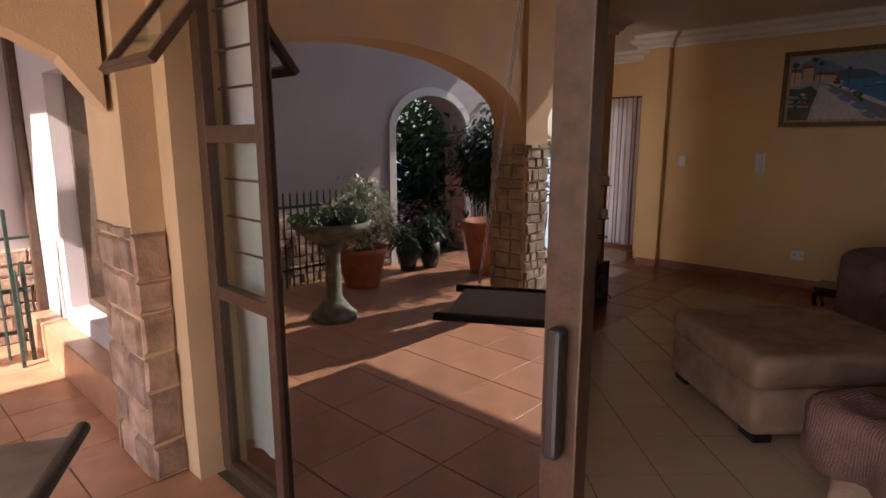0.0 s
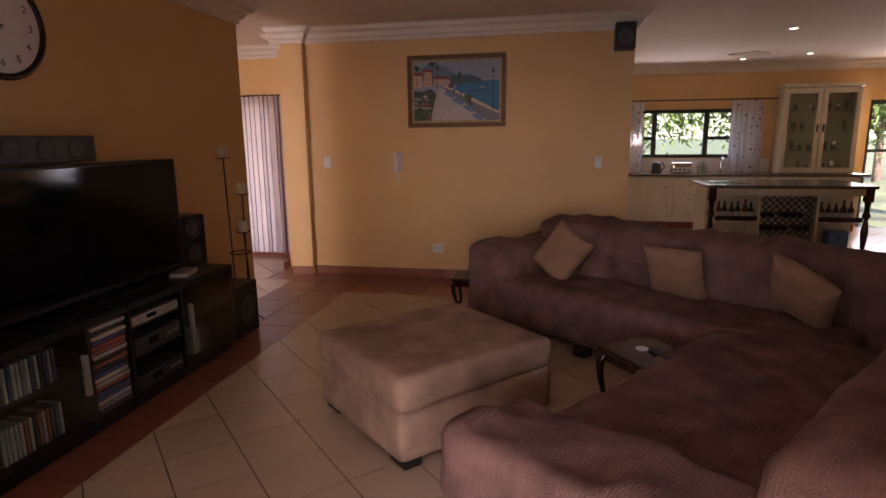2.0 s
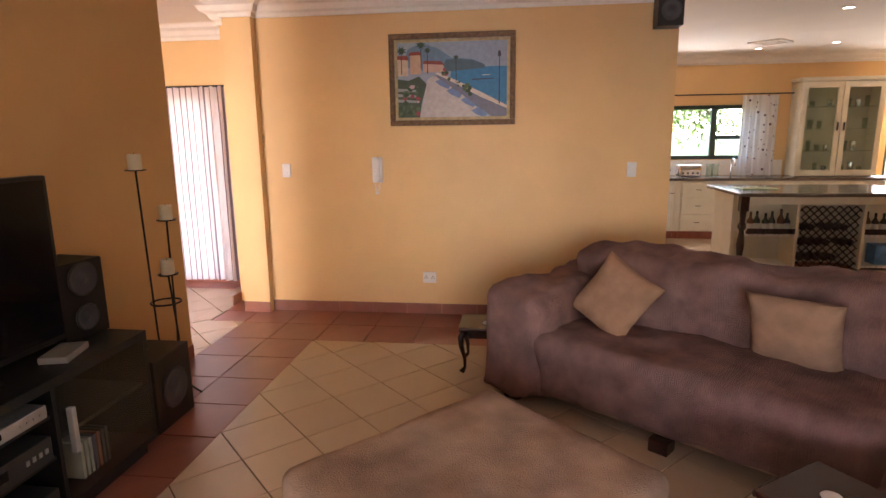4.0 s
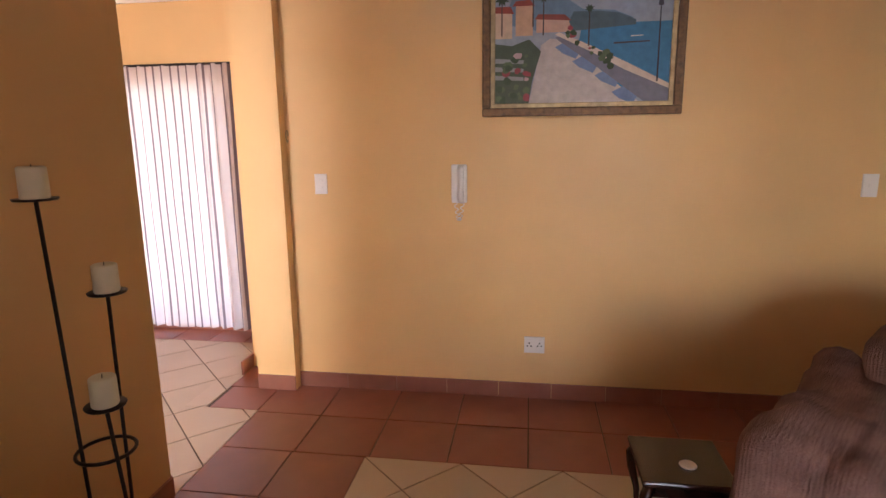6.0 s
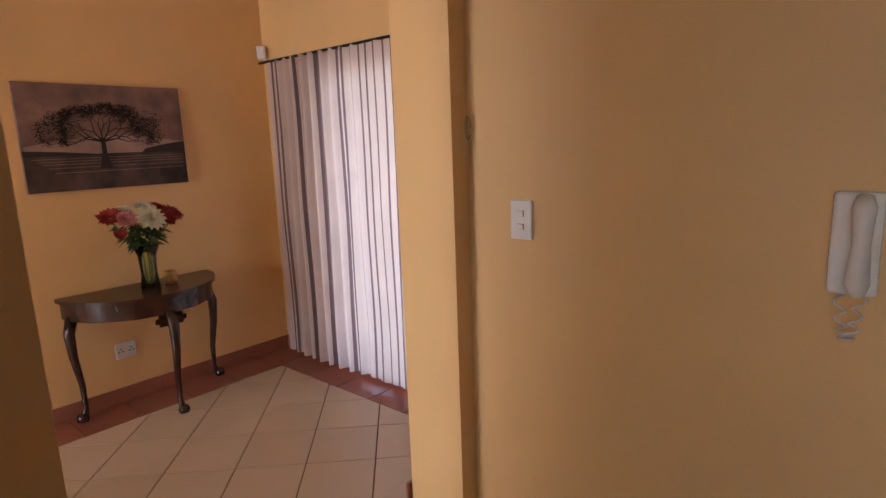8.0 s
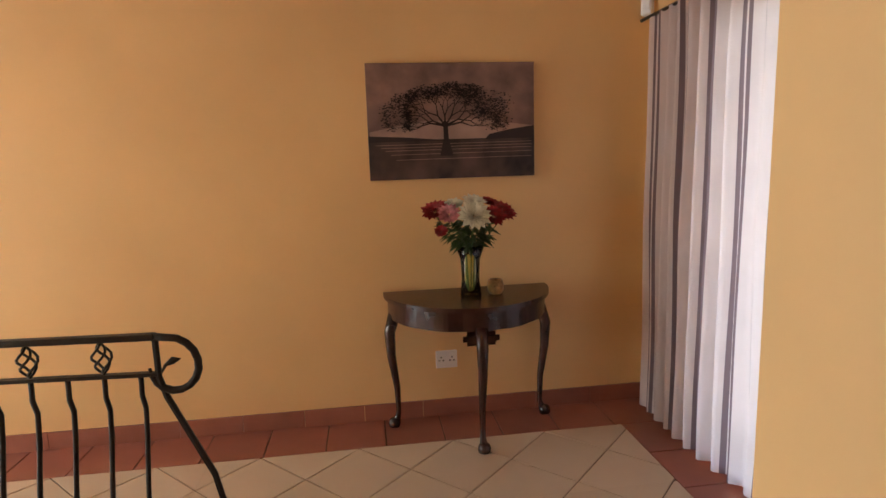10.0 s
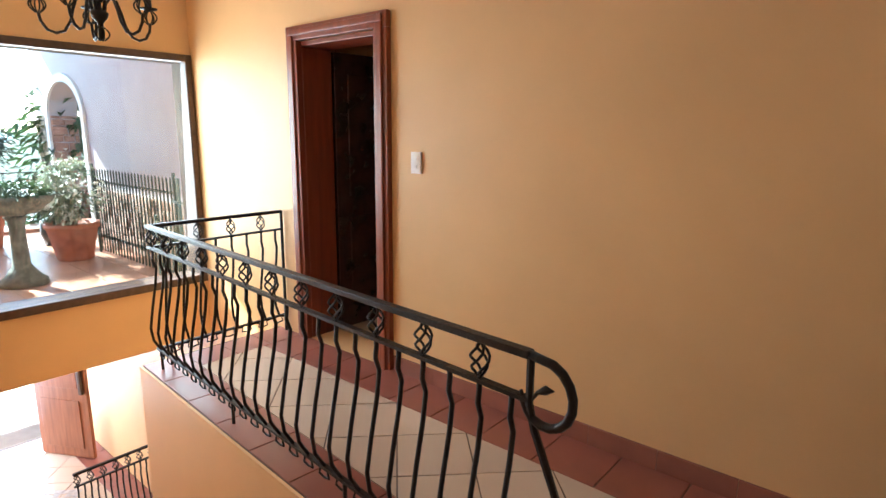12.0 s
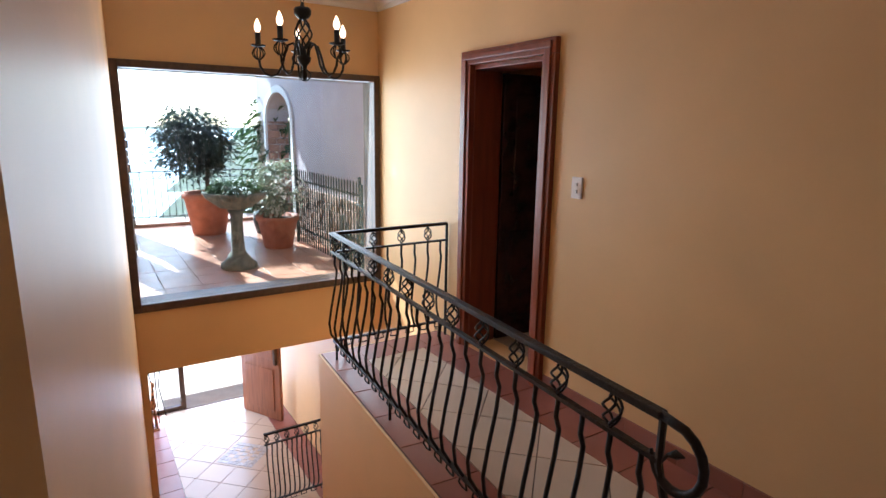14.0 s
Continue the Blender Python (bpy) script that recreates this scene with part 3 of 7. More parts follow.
# ---- curtained hall window ----
def curtain(name, x, y0, y1, z0, z1, material, label, folds=18, depth=0.045, axis="y", gather=0.0):
    t = thing(name, 0, 0, 0, label, "curtain")
    bm = bmesh.new()
    uv = bm.loops.layers.uv.new("UVMap")
    nu, nv = folds * 8, 14
    grid = []
    for j in range(nv + 1):
        v = j / nv
        row = []
        for i in range(nu + 1):
            u = i / nu
            d = depth * (0.55 + 0.45 * math.sin(u * 9 + 1.3)) * math.sin(2 * math.pi * folds * u + 0.6 * math.sin(5 * u + 2 * v)) * (1 - 0.35 * v) + 0.012 * noise.noise((u * 14, v * 3, 0))
            s = y0 + (y1 - y0) * (u + gather * (0.5 - u) * math.sin(math.pi * (1 - v)))
            z = z0 + (z1 - z0) * v + (0.012 * noise.noise((u * 11, 4, 0)) if j == 0 else 0)
            row.append(bm.verts.new((x + d, s, z) if axis == "y" else (s, x + d, z)))
        grid.append(row)
    for j in range(nv):
        for i in range(nu):
            f = bm.faces.new((grid[j][i], grid[j][i + 1], grid[j + 1][i + 1], grid[j + 1][i]))
            for lp, (a, b) in zip(f.loops, ((i, j), (i + 1, j), (i + 1, j + 1), (i, j + 1))):
                lp[uv].uv = (a / nu, b / nv)
    part("cloth", bm, material, t, smooth=True)
    return t


c = curtain("hall_curtain", 8.30, 4.66, 6.44, 0.05, 2.12, M_CURTAIN, "thin pinkish curtain with dark woven stripes before a sunlit window")
bm = bmesh.new()
tube(bm, [(8.30, 4.6, 2.12), (8.30, 6.52, 2.12)], 0.009, 8)
part("curtain_rod", bm, M_IRON, c)
structure("window_hall", boxes((8.45, 8.52, 4.95, 5.0, 0.05, 2.05), (8.45, 8.52, 5.95, 6.0, 0.05, 2.05), (8.45, 8.52, 5.45, 5.5, 0.05, 2.05), (8.45, 8.52, 5.0, 5.95, 2.0, 2.05), (8.45, 8.52, 5.0, 5.95, 0.05, 0.1)), M_STEEL, "dark frame of the hall window", "window frame")

PLOT[0] = LOUNGE

# ---- lounge: wall fittings ----
def seascape(parent):
    """A framed seaside promenade painted in flat raised shapes. Local x runs along the picture, z up, facing -y."""
    W, H = 0.92, 0.63

    def layer(name, pts, d, color):
        bm = bmesh.new()
        vs = [bm.verts.new((x * W, -0.003 - d * 0.0006, z * H)) for x, z in pts]
        bm.faces.new(vs)
        return part(name, bm, PAINT(color), parent)

    layer("painted_sky", [(0, 0), (1, 0), (1, 1), (0, 1)], 0, (0.30, 0.34, 0.42))
    layer("painted_sea", [(0.45, 0.2), (1, 0), (1, 0.66), (0.5, 0.66)], 1, (0.04, 0.20, 0.40))
    layer("painted_far_hill", [(0.05, 0.68), (0.1, 0.9), (0.22, 0.98), (0.38, 0.9), (0.5, 0.78), (0.68, 0.76), (0.78, 0.7), (0.8, 0.64), (0.55, 0.62), (0.3, 0.6)], 2, (0.14, 0.22, 0.31))
    layer("painted_near_hill", [(0.4, 0.6), (0.45, 0.76), (0.58, 0.76), (0.7, 0.74), (0.8, 0.68), (0.8, 0.64), (0.6, 0.62)], 3, (0.07, 0.12, 0.15))
    layer("painted_path", [(0.2, 0), (0.27, 0.5), (0.32, 0.55), (0.38, 0.54), (0.6, 0.3), (0.85, 0.0)], 4, (0.50, 0.44, 0.42))
    for a in ((0.35, 0.48, 0.42), (0.45, 0.36, 0.5), (0.58, 0.24, 0.6), (0.68, 0.1, 0.85)):
        layer("painted_shade", [(a[0], a[1]), (a[0] + 0.07, a[1] + 0.05), (a[0] + 0.15, a[1] - 0.03), (a[0] + 0.12, a[1] - 0.1), (a[0] + 0.04, a[1] - 0.05)], 5, (0.16, 0.23, 0.42))
    layer("painted_sea_wall", [(0.35, 0.56), (0.37, 0.53), (0.6, 0.3), (0.86, 0.02), (1, 0.0), (1, 0.15), (0.75, 0.33), (0.55, 0.46), (0.4, 0.57)], 6, (0.18, 0.18, 0.24))
    layer("painted_wall_top", [(0.35, 0.58), (0.56, 0.43), (0.75, 0.28), (1, 0.12), (1, 0.16), (0.76, 0.34), (0.56, 0.48), (0.37, 0.6)], 7, (0.62, 0.52, 0.44))
    layer("painted_hedge", [(0, 0), (0.2, 0), (0.22, 0.2), (0.27, 0.45), (0.2, 0.55), (0.1, 0.5), (0, 0.52)], 6, (0.06, 0.085, 0.05))
    for i in range(6):
        x, z = 0.02 + 0.03 * i, 0.5 - 0.07 * (i % 3)
        layer("painted_terrace_step", [(0, z - 0.1), (0.17, z - 0.12), (0.17, z - 0.15), (0, z - 0.14)], 7 + i * 0.1, (0.3, 0.3, 0.3))
    layer("painted_villa", [(0, 0.56), (0.1, 0.56), (0.1, 0.78), (0, 0.78)], 7, (0.62, 0.44, 0.3))
    layer("painted_villa", [(0.12, 0.58), (0.22, 0.58), (0.22, 0.82), (0.12, 0.84)], 7, (0.6, 0.36, 0.22))
    layer("painted_villa", [(0.24, 0.6), (0.45, 0.6), (0.42, 0.7), (0.24, 0.72)], 7, (0.58, 0.36, 0.26))
    layer("painted_roof", [(0, 0.77), (0.11, 0.76), (0.09, 0.82), (0, 0.82)], 8, (0.28, 0.05, 0.03))
    layer("painted_roof", [(0.1, 0.82), (0.23, 0.82), (0.2, 0.87), (0.12, 0.86)], 8, (0.28, 0.05, 0.03))
    layer("painted_roof", [(0.23, 0.71), (0.44, 0.69), (0.4, 0.74), (0.25, 0.75)], 8, (0.26, 0.06, 0.04))
    for i, (x, z, s) in enumerate(((0.04, 0.88, 0.05), (0.22, 0.95, 0.05), (0.28, 0.88, 0.035), (0.54, 0.78, 0.03))):
        layer("painted_palm_trunk", [(x - 0.004, z - 0.3), (x + 0.004, z - 0.3), (x + 0.003, z), (x - 0.003, z)], 9, (0.05, 0.035, 0.03))
        layer("painted_palm_crown", [(x + s * (1 if k % 2 else 0.5) * math.cos(k * math.pi / 8), z + s * (1.2 if k % 2 else 0.6) * math.sin(k * math.pi / 8)) for k in range(16)], 10, (0.03, 0.06, 0.03))
    rng = random.Random(4)
    cols = ((0.04, 0.07, 0.03), (0.3, 0.05, 0.06), (0.09, 0.13, 0.06), (0.5, 0.32, 0.33))
    for i in range(46):
        if i < 30:
            x, z = rng.uniform(0.0, 0.22), rng.uniform(0.02, 0.42)
        else:
            f = rng.random()
            x, z = 0.42 + 0.25 * f, 0.62 - 0.28 * f + rng.uniform(-0.05, 0.05)
        r = rng.uniform(0.01, 0.03)
        layer("painted_shrub", [(x + r * rng.uniform(0.6, 1.1) * math.cos(k), z + 1.3 * r * rng.uniform(0.6, 1.1) * math.sin(k)) for k in np.linspace(0, 5.5, 8)], 9 + i * 0.1, cols[rng.choice((0, 0, 2, 2, 1, 3) if i < 30 else (0, 0, 2, 1))])
    layer("painted_lamp_post", [(0.925, 0.18), (0.935, 0.18), (0.933, 0.8), (0.927, 0.8)], 15, (0.03, 0.03, 0.05))
    layer("painted_lamp_head", [(0.915, 0.78), (0.945, 0.78), (0.94, 0.85), (0.92, 0.85)], 15.5, (0.04, 0.04, 0.06))
    layer("painted_boat", [(0.77, 0.545), (0.85, 0.55), (0.84, 0.555), (0.78, 0.555)], 8, (0.6, 0.6, 0.6))
    layer("painted_jetty", [(0.68, 0.49), (0.88, 0.5), (0.88, 0.51), (0.68, 0.505)], 8, (0.05, 0.05, 0.07))


_paints = {}


def PAINT(c):
    if c not in _paints:
        _paints[c] = mat("paint_pigment", c, 0.55, noise_scale=25, vary=0.1, fine=120, bump=0.35, dist=0.003)
    return _paints[c]


def frame_rect(w, h, d, wid, bev=0.006):
    bm = bmesh.new()
    box(bm, 0, w, -d, 0, 0, wid, bev), box(bm, 0, w, -d, 0, h - wid, h, bev)
    box(bm, 0, wid, -d + 0.001, 0, wid, h - wid, bev), box(bm, w - wid, w, -d + 0.001, 0, wid, h - wid, bev)
    return bm


t = thing("seaside_painting", 7.618, 3.047, 1.672, "framed seaside promenade painting with villas, palms and a sea wall", "painting", rz=-90)
part("frame", frame_rect(1.055, 0.745, 0.035, 0.045), M_FRAMEWOOD, t, "carved brown and gilt wooden frame")
bm = frame_rect(0.965, 0.655, 0.02, 0.024, 0.003)
bmesh.ops.translate(bm, verts=bm.verts, vec=(0.045, 0, 0.045))
part("inner_slip", bm, M_GILT, t, "pale linen slip")
_mark = set(t.children)
seascape(t)
for o in t.children:
    if o not in _mark:
        o.location = (0.0675, 0, 0.0575)


def wall_plate(name, x, y, z, w, h, rz, label, category, toggles=(), sockets=False):
    t = thing(name, x, y, z, label, category, rz=rz)
    part("plate", boxes((-w / 2, w / 2, -0.012, 0, -h / 2, h / 2), bev=0.003), M_PLASTIC, t)
    for dx, dz in toggles:
        part("switch_button", boxes((dx - 0.012, dx + 0.012, -0.019, -0.0125, dz - 0.009, dz + 0.009), bev=0.002), M_PLASTIC, t)
    if sockets:
        for sx in (-w / 4, w / 4):
            bm = bmesh.new()
            for dx, dz in ((0, 0.012), (-0.011, -0.006), (0.011, -0.006)):
                box(bm, sx + dx - 0.004, sx + dx + 0.004, -0.0135, -0.0122, dz - 0.004, dz + 0.004)
            part("pin_holes", bm, M_DARKPLASTIC, t)
            part("switch_button", boxes((sx - 0.008, sx + 0.008, -0.017, -0.0125, 0.022, 0.034), bev=0.002), M_PLASTIC, t)
    return t


wall_plate("light_switch", 7.62, 4.013, 1.298, 0.075, 0.12, -90, "white plastic light switch with two buttons on a yellow wall", "switch", [(0, 0.02), (0, -0.02)])
wall_plate("light_switch", 7.62, 1.028, 1.292, 0.075, 0.12, -90, "white plastic light switch near the wall's end", "switch", [(0, 0.0)])
PLOT[0] = HALL
wall_plate("light_switch", 4.655, 6.62, 1.29, 0.075, 0.12, 0, "white plastic light switch beside the mahogany door frame", "switch", [(0, 0.02), (0, -0.02)])
PLOT[0] = LOUNGE
wall_plate("power_socket", 7.62, 2.735, 0.34, 0.12, 0.1, -90, "white double power socket low on a yellow wall", "socket", sockets=True)
PLOT[0] = HALL
wall_plate("power_socket", 7.23, 6.62, 0.33, 0.12, 0.1, 0, "white double power socket behind the console table", "socket", sockets=True)
PLOT[0] = LOUNGE
t = thing("intercom_phone", 7.62, 3.18, 1.30, "white wall intercom handset with a curly cord", "phone", rz=-90)
part("base", boxes((-0.045, 0.045, -0.025, 0, -0.11, 0.11), bev=0.008), M_PLASTIC, t)
bm = bmesh.new()
tube(bm, [(0.012, -0.035, 0.1), (0.012, -0.05, 0.08), (0.012, -0.045, 0.0), (0.012, -0.05, -0.08), (0.012, -0.035, -0.1)], [0.016, 0.022, 0.017, 0.022, 0.016], 10)
part("handset", bm, M_PLASTIC, t, smooth=True)
bm = bmesh.new()
tube(bm, [(-0.02 + 0.012 * math.cos(i * 1.3) + 0.001 * i, -0.02 + 0.008 * math.sin(i * 1.3), -0.11 - 0.1 * math.sin(math.pi * i / 40)) for i in range(41)], 0.0025, 5)
part("cord", bm, M_PLASTIC, t, smooth=True)
# hook and cord at the pilaster
t = thing("cord_hook", 7.60, 4.20, 1.58, "small brass cord hook beside the pilaster", "hook")
bm = bmesh.new()
tube(bm, [(0.015 * math.cos(a) - 0.006, 0, 0.035 * math.sin(a)) for a in np.linspace(0, 5.6, 14)], 0.003, 6)
part("ring", bm, M_GILT, t)
t = thing("motion_sensor", 8.54, 6.78, 2.20, "white plastic motion sensor in the hall corner", "sensor", rz=-45)
part("body", boxes((-0.03, 0.03, -0.05, 0.0, -0.045, 0.045), bev=0.01), M_PLASTIC, t)
part("lens", boxes((-0.02, 0.02, -0.056, -0.051, -0.02, 0.02), bev=0.004), M_PLASTIC, t)


def speaker(name, x, y, z, w, d, h, rz, label, cones, dirn=None, parent_pose=None):
    t = thing(name, x, y, z, label, "speaker", "hi-fi speakers", rz=rz)
    part("cabinet", boxes((-w / 2, w / 2, 0, d, 0, h), bev=0.006), M_BLACK, t)
    for cz, r in cones:
        cx = 0
        if isinstance(cz, tuple):
            cx, cz = cz
        bm = bmesh.new()
        lathe(bm, [(r * 1.12, 0), (r * 1.12, 0.008), (r, 0.010), (r * 0.9, 0.004), (r * 0.4, -0.0 + 0.001), (r * 0.36, 0.008), (0.001, 0.012)], n=24)
        bmesh.ops.rotate(bm, verts=bm.verts, matrix=Euler((radians(90), 0, 0)).to_matrix())
        bmesh.ops.translate(bm, verts=bm.verts, vec=(cx, -0.0005, cz))
        part("driver", bm, M_CONE, t, smooth=True)
        bm = bmesh.new()
        tube(bm, [(cx + r * 1.12 * math.cos(a), -0.008, cz + r * 1.12 * math.sin(a)) for a in np.linspace(0, 2 * math.pi, 24, False)], 0.004, 6, True)
        part("driver_ring", bm, M_DARKPLASTIC, t, smooth=True)
    return t


speaker("wall_speaker", 7.615, 0.83, 2.38, 0.19, 0.17, 0.25, 90, "small black wall speaker high at the wall's end", [(0.11, 0.065)]).matrix_world = pose(7.44, 0.83, 2.385, 0, 0, -90)
speaker("tall_speaker", 5.11, 4.04, 0.645, 0.25, 0.26, 0.375, -8, "black bookshelf speaker with two drivers on the media cabinet", [(0.29, 0.07), (0.1, 0.055)])
speaker("subwoofer", 5.50, 3.885, 0.0, 0.34, 0.30, 0.42, 0, "black subwoofer box with one driver on the floor", [(0.21, 0.1)])
t = thing("centre_speaker", 4.04, 4.17, 1.445, "long black centre speaker on top of the television", "speaker")
part("cabinet", boxes((-0.34, 0.34, -0.06, 0.14, 0, 0.145), bev=0.006), M_BLACK, t)
for cx in (-0.2, 0.0, 0.2):
    bm = bmesh.new()
    lathe(bm, [(0.055, 0), (0.055, 0.006), (0.045, 0.003), (0.01, 0.006)], n=20)
    bmesh.ops.rotate(bm, verts=bm.verts, matrix=Euler((radians(90), 0, 0)).to_matrix())
    bmesh.ops.translate(bm, verts=bm.verts, vec=(cx, -0.061, 0.072))
    part("driver", bm, M_CONE, t, smooth=True)
t = thing("television", 4.26, 4.09, 0.645, "large black flat television on the media cabinet, switched off", "television")
part("bezel", boxes((-0.75, 0.75, -0.03, 0.04, 0.03, 0.79), bev=0.008), M_BLACK, t)
part("screen", boxes((-0.725, 0.725, -0.033, -0.0305, 0.06, 0.77)), M_SCREEN, t, "glossy black screen")
part("stand", boxes((-0.3, 0.3, -0.12, 0.14, 0, 0.015), (-0.06, 0.06, -0.0, 0.04, 0.015, 0.06), bev=0.004), M_BLACK, t)

CX, CY = 3.16, 3.82
t = thing("media_cabinet", CX, CY, 0, "long black media cabinet with glass doors, discs and players", "cabinet")
Lw, Dp, Hh = 2.06, 0.46, 0.645
part("body", boxes((0, Lw, 0, Dp, 0.06, 0.09), (0, Lw, 0, Dp, Hh - 0.04, Hh), (0, 0.03, 0.001, Dp, 0.09, Hh - 0.04), (Lw - 0.03, Lw, 0.001, Dp, 0.09, Hh - 0.04), (0.03, Lw - 0.03, Dp - 0.02, Dp, 0.09, Hh - 0.04), (0.68, 0.70, 0.002, Dp - 0.02, 0.09, Hh - 0.04), (0.98, 1.0, 0.002, Dp - 0.02, 0.09, Hh - 0.04), (1.45, 1.47, 0.002, Dp - 0.02, 0.09, Hh - 0.04), (0.05, Lw - 0.05, 0.03, Dp - 0.03, 0, 0.06)), M_BLACK, t)
part("shelf", boxes((0.03, 0.68, 0.03, Dp - 0.02, 0.36, 0.378)), M_BLACK, t)
part("shelf", boxes((1.0, 1.45, 0.02, Dp - 0.02, 0.30, 0.315)), M_BLACK, t)
part("shelf", boxes((1.0, 1.45, 0.02, Dp - 0.02, 0.48, 0.495)), M_BLACK, t)
part("shelf", boxes((1.47, Lw - 0.03, 0.03, Dp - 0.02, 0.36, 0.378)), M_BLACK, t)
for a, b in ((0.03, 0.68), (1.47, Lw - 0.03)):
    g = part("glass_door", boxes((a, b, -0.006, -0.001, 0.09, Hh - 0.04)), M_GLASS, t, "smoked glass door")
part("door_handle", boxes((0.62, 0.645, -0.035, -0.0065, 0.26, 0.48), bev=0.004), M_SILVER, t, "silver bar handle")
part("door_handle", boxes((1.50, 1.525, -0.035, -0.0065, 0.30, 0.5), bev=0.004), M_SILVER, t, "silver bar handle")
rng = random.Random(9)
casecols = [(0.5, 0.5, 0.5), (0.05, 0.05, 0.06), (0.3, 0.3, 0.33), (0.35, 0.12, 0.08), (0.6, 0.58, 0.52), (0.08, 0.1, 0.2)]
casemats = [mat("disc_case", c, 0.35, vary=0.2) for c in casecols]


def disc_case(x, y, z, w, d, h, label):
    o = thing("disc_case", x, y, z, label, "disc case", "disc cases")
    part("case", boxes((0, w, 0, d, 0, h)), rng.choice(casemats), o)


for i in range(19):
    disc_case(CX + 0.72 + rng.uniform(0, 0.006), CY + rng.uniform(0.008, 0.02), 0.095 + i * 0.0262, 0.24, 0.14, 0.019, "disc case lying in a tall stack inside the cabinet")
for row, z in ((0, 0.095), (1, 0.382)):
    for i in range(16):
        disc_case(CX + 0.16 + i * 0.024, CY + 0.06, z, 0.015, 0.13, 0.17, "disc case standing in a row on a cabinet shelf")
for i in range(7):
    disc_case(CX + 1.62 + i * 0.026, CY + 0.06, 0.095, 0.016, 0.13, 0.17, "disc case standing upright behind a glass door")
for nm, z, h, m_, lb in (("disc_player", 0.497, 0.055, M_SILVER, "silver disc player on a cabinet shelf"), ("amplifier", 0.317, 0.1, M_DARKPLASTIC, "black amplifier on a cabinet shelf"), ("decoder", 0.095, 0.09, M_DARKPLASTIC, "black decoder box on the cabinet floor")):
    o = thing(nm, CX + 1.02, CY + 0.01, z, lb, "electronics")
    part("case", boxes((0, 0.41, 0, 0.3, 0, h), bev=0.004), m_, o)
    part("display", boxes((0.12, 0.2, -0.003, -0.0005, h * 0.35, h * 0.75)), M_SCREEN, o)
    bm = bmesh.new()
    for q in (0.28, 0.31, 0.34, 0.37):
        box(bm, q, q + 0.015, -0.004, -0.0005, h * 0.4, h * 0.6)
    part("buttons", bm, M_SILVER, o)
o = thing("set_top_box", 4.78, 3.88, 0.645, "small silver box lying on top of the media cabinet", "electronics", rz=15)
part("case", boxes((0, 0.2, 0, 0.12, 0, 0.03), bev=0.004), M_SILVER, o)

t = thing("wall_clock", 4.06, 4.34, 2.165, "round wall clock with white face and dark wooden rim", "clock")
R = 0.285


def disc(r, y0, y1, n=48):
    bm = bmesh.new()
    lathe(bm, [(r, 0), (r, y1 - y0)], n=n)
    bmesh.ops.rotate(bm, verts=bm.verts, matrix=Euler((radians(90), 0, 0)).to_matrix())
    bmesh.ops.translate(bm, verts=bm.verts, vec=(0, y1, 0))
    return bm


part("face", disc(R * 0.88, -0.02, -0.001), M_PLASTIC, t, "white clock face")
bm = bmesh.new()
tube(bm, [(R * math.cos(a) * 0.94, -0.018, R * math.sin(a) * 0.94) for a in np.linspace(0, 2 * math.pi, 48, False)], 0.02, 10, True)
part("rim", bm, M_DARKWOOD, t, "dark wooden rim", smooth=True)


def numeral(txt, x, z, parent, y=-0.0215, size=0.055, m_=None):
    cu = bpy.data.curves.new("numeral", "FONT")
    cu.body, cu.size, cu.align_x, cu.align_y, cu.extrude = txt, size, "CENTER", "CENTER", 0.0008
    tmp = bpy.data.objects.new("numeral_curve", cu)
    scene.collection.objects.link(tmp)
    me = bpy.data.meshes.new_from_object(tmp.evaluated_get(bpy.context.evaluated_depsgraph_get()))
    bpy.data.objects.remove(tmp)
    me.materials.append(m_ or M_DARKPLASTIC)
    o = new("numeral", me)
    o.parent = parent
    o.matrix_basis = pose(x, y, z, 90)
    return o


for k in range(1, 13):
    a = math.radians(90 - 30 * k)
    numeral(str(k), R * 0.68 * math.cos(a), R * 0.68 * math.sin(a), t)
for nm, ang, ln, w in (("hour_hand", math.radians(133), 0.12, 0.008), ("minute_hand", math.radians(173), 0.19, 0.006)):
    bm = bmesh.new()
    tube(bm, [(-0.03 * math.cos(ang), -0.026, -0.03 * math.sin(ang)), (ln * math.cos(ang), -0.026, ln * math.sin(ang))], [w * 0.6, w * 0.35], 6)
    part(nm, bm, M_DARKPLASTIC, t)

t = thing("candle_stand", 5.80, 4.12, 0, "three-armed black iron candle stand with ivory pillar candles", "candle holder")
arms = [(-0.05, 0.03, 1.41), (0.10, -0.03, 1.10), (-0.06, -0.11, 0.80)]
for i, (x, y, h) in enumerate(arms):
    bm = bmesh.new()
    fx, fy = ((-0.02, 0.12), (0.16, 0.06), (0.05, -0.18))[i]
    tube(bm, [(fx, fy, 0.008), (x * 0.5 + 0.03, y * 0.6, 0.12), (x * 0.7 + 0.02, y, 0.4), (x, y, h)], 0.006, 7)
    part("leg", bm, M_IRON, t, smooth=True)
    bm = bmesh.new()
    lathe(bm, [(0.005, h - 0.004), (0.055, h), (0.058, h + 0.006), (0.005, h + 0.003)], x, y)
    part("drip_plate", bm, M_IRON, t, smooth=True)
    c = thing("candle", 5.80 + x, 4.12 + y, h + 0.005, "ivory pillar candle standing on an iron plate", "candle", "pillar candles")
    bm = bmesh.new()
    lathe(bm, [(0.036, 0), (0.038, 0.004), (0.037, 0.085), (0.032, 0.09), (0.012, 0.083)], n=20)
    part("wax", bm, M_CANDLE, c, smooth=True)
    bm = bmesh.new()
    tube(bm, [(0, 0, 0.083), (0.001, 0, 0.096)], 0.0015, 5)
    part("wick", bm, M_DARKPLASTIC, c)
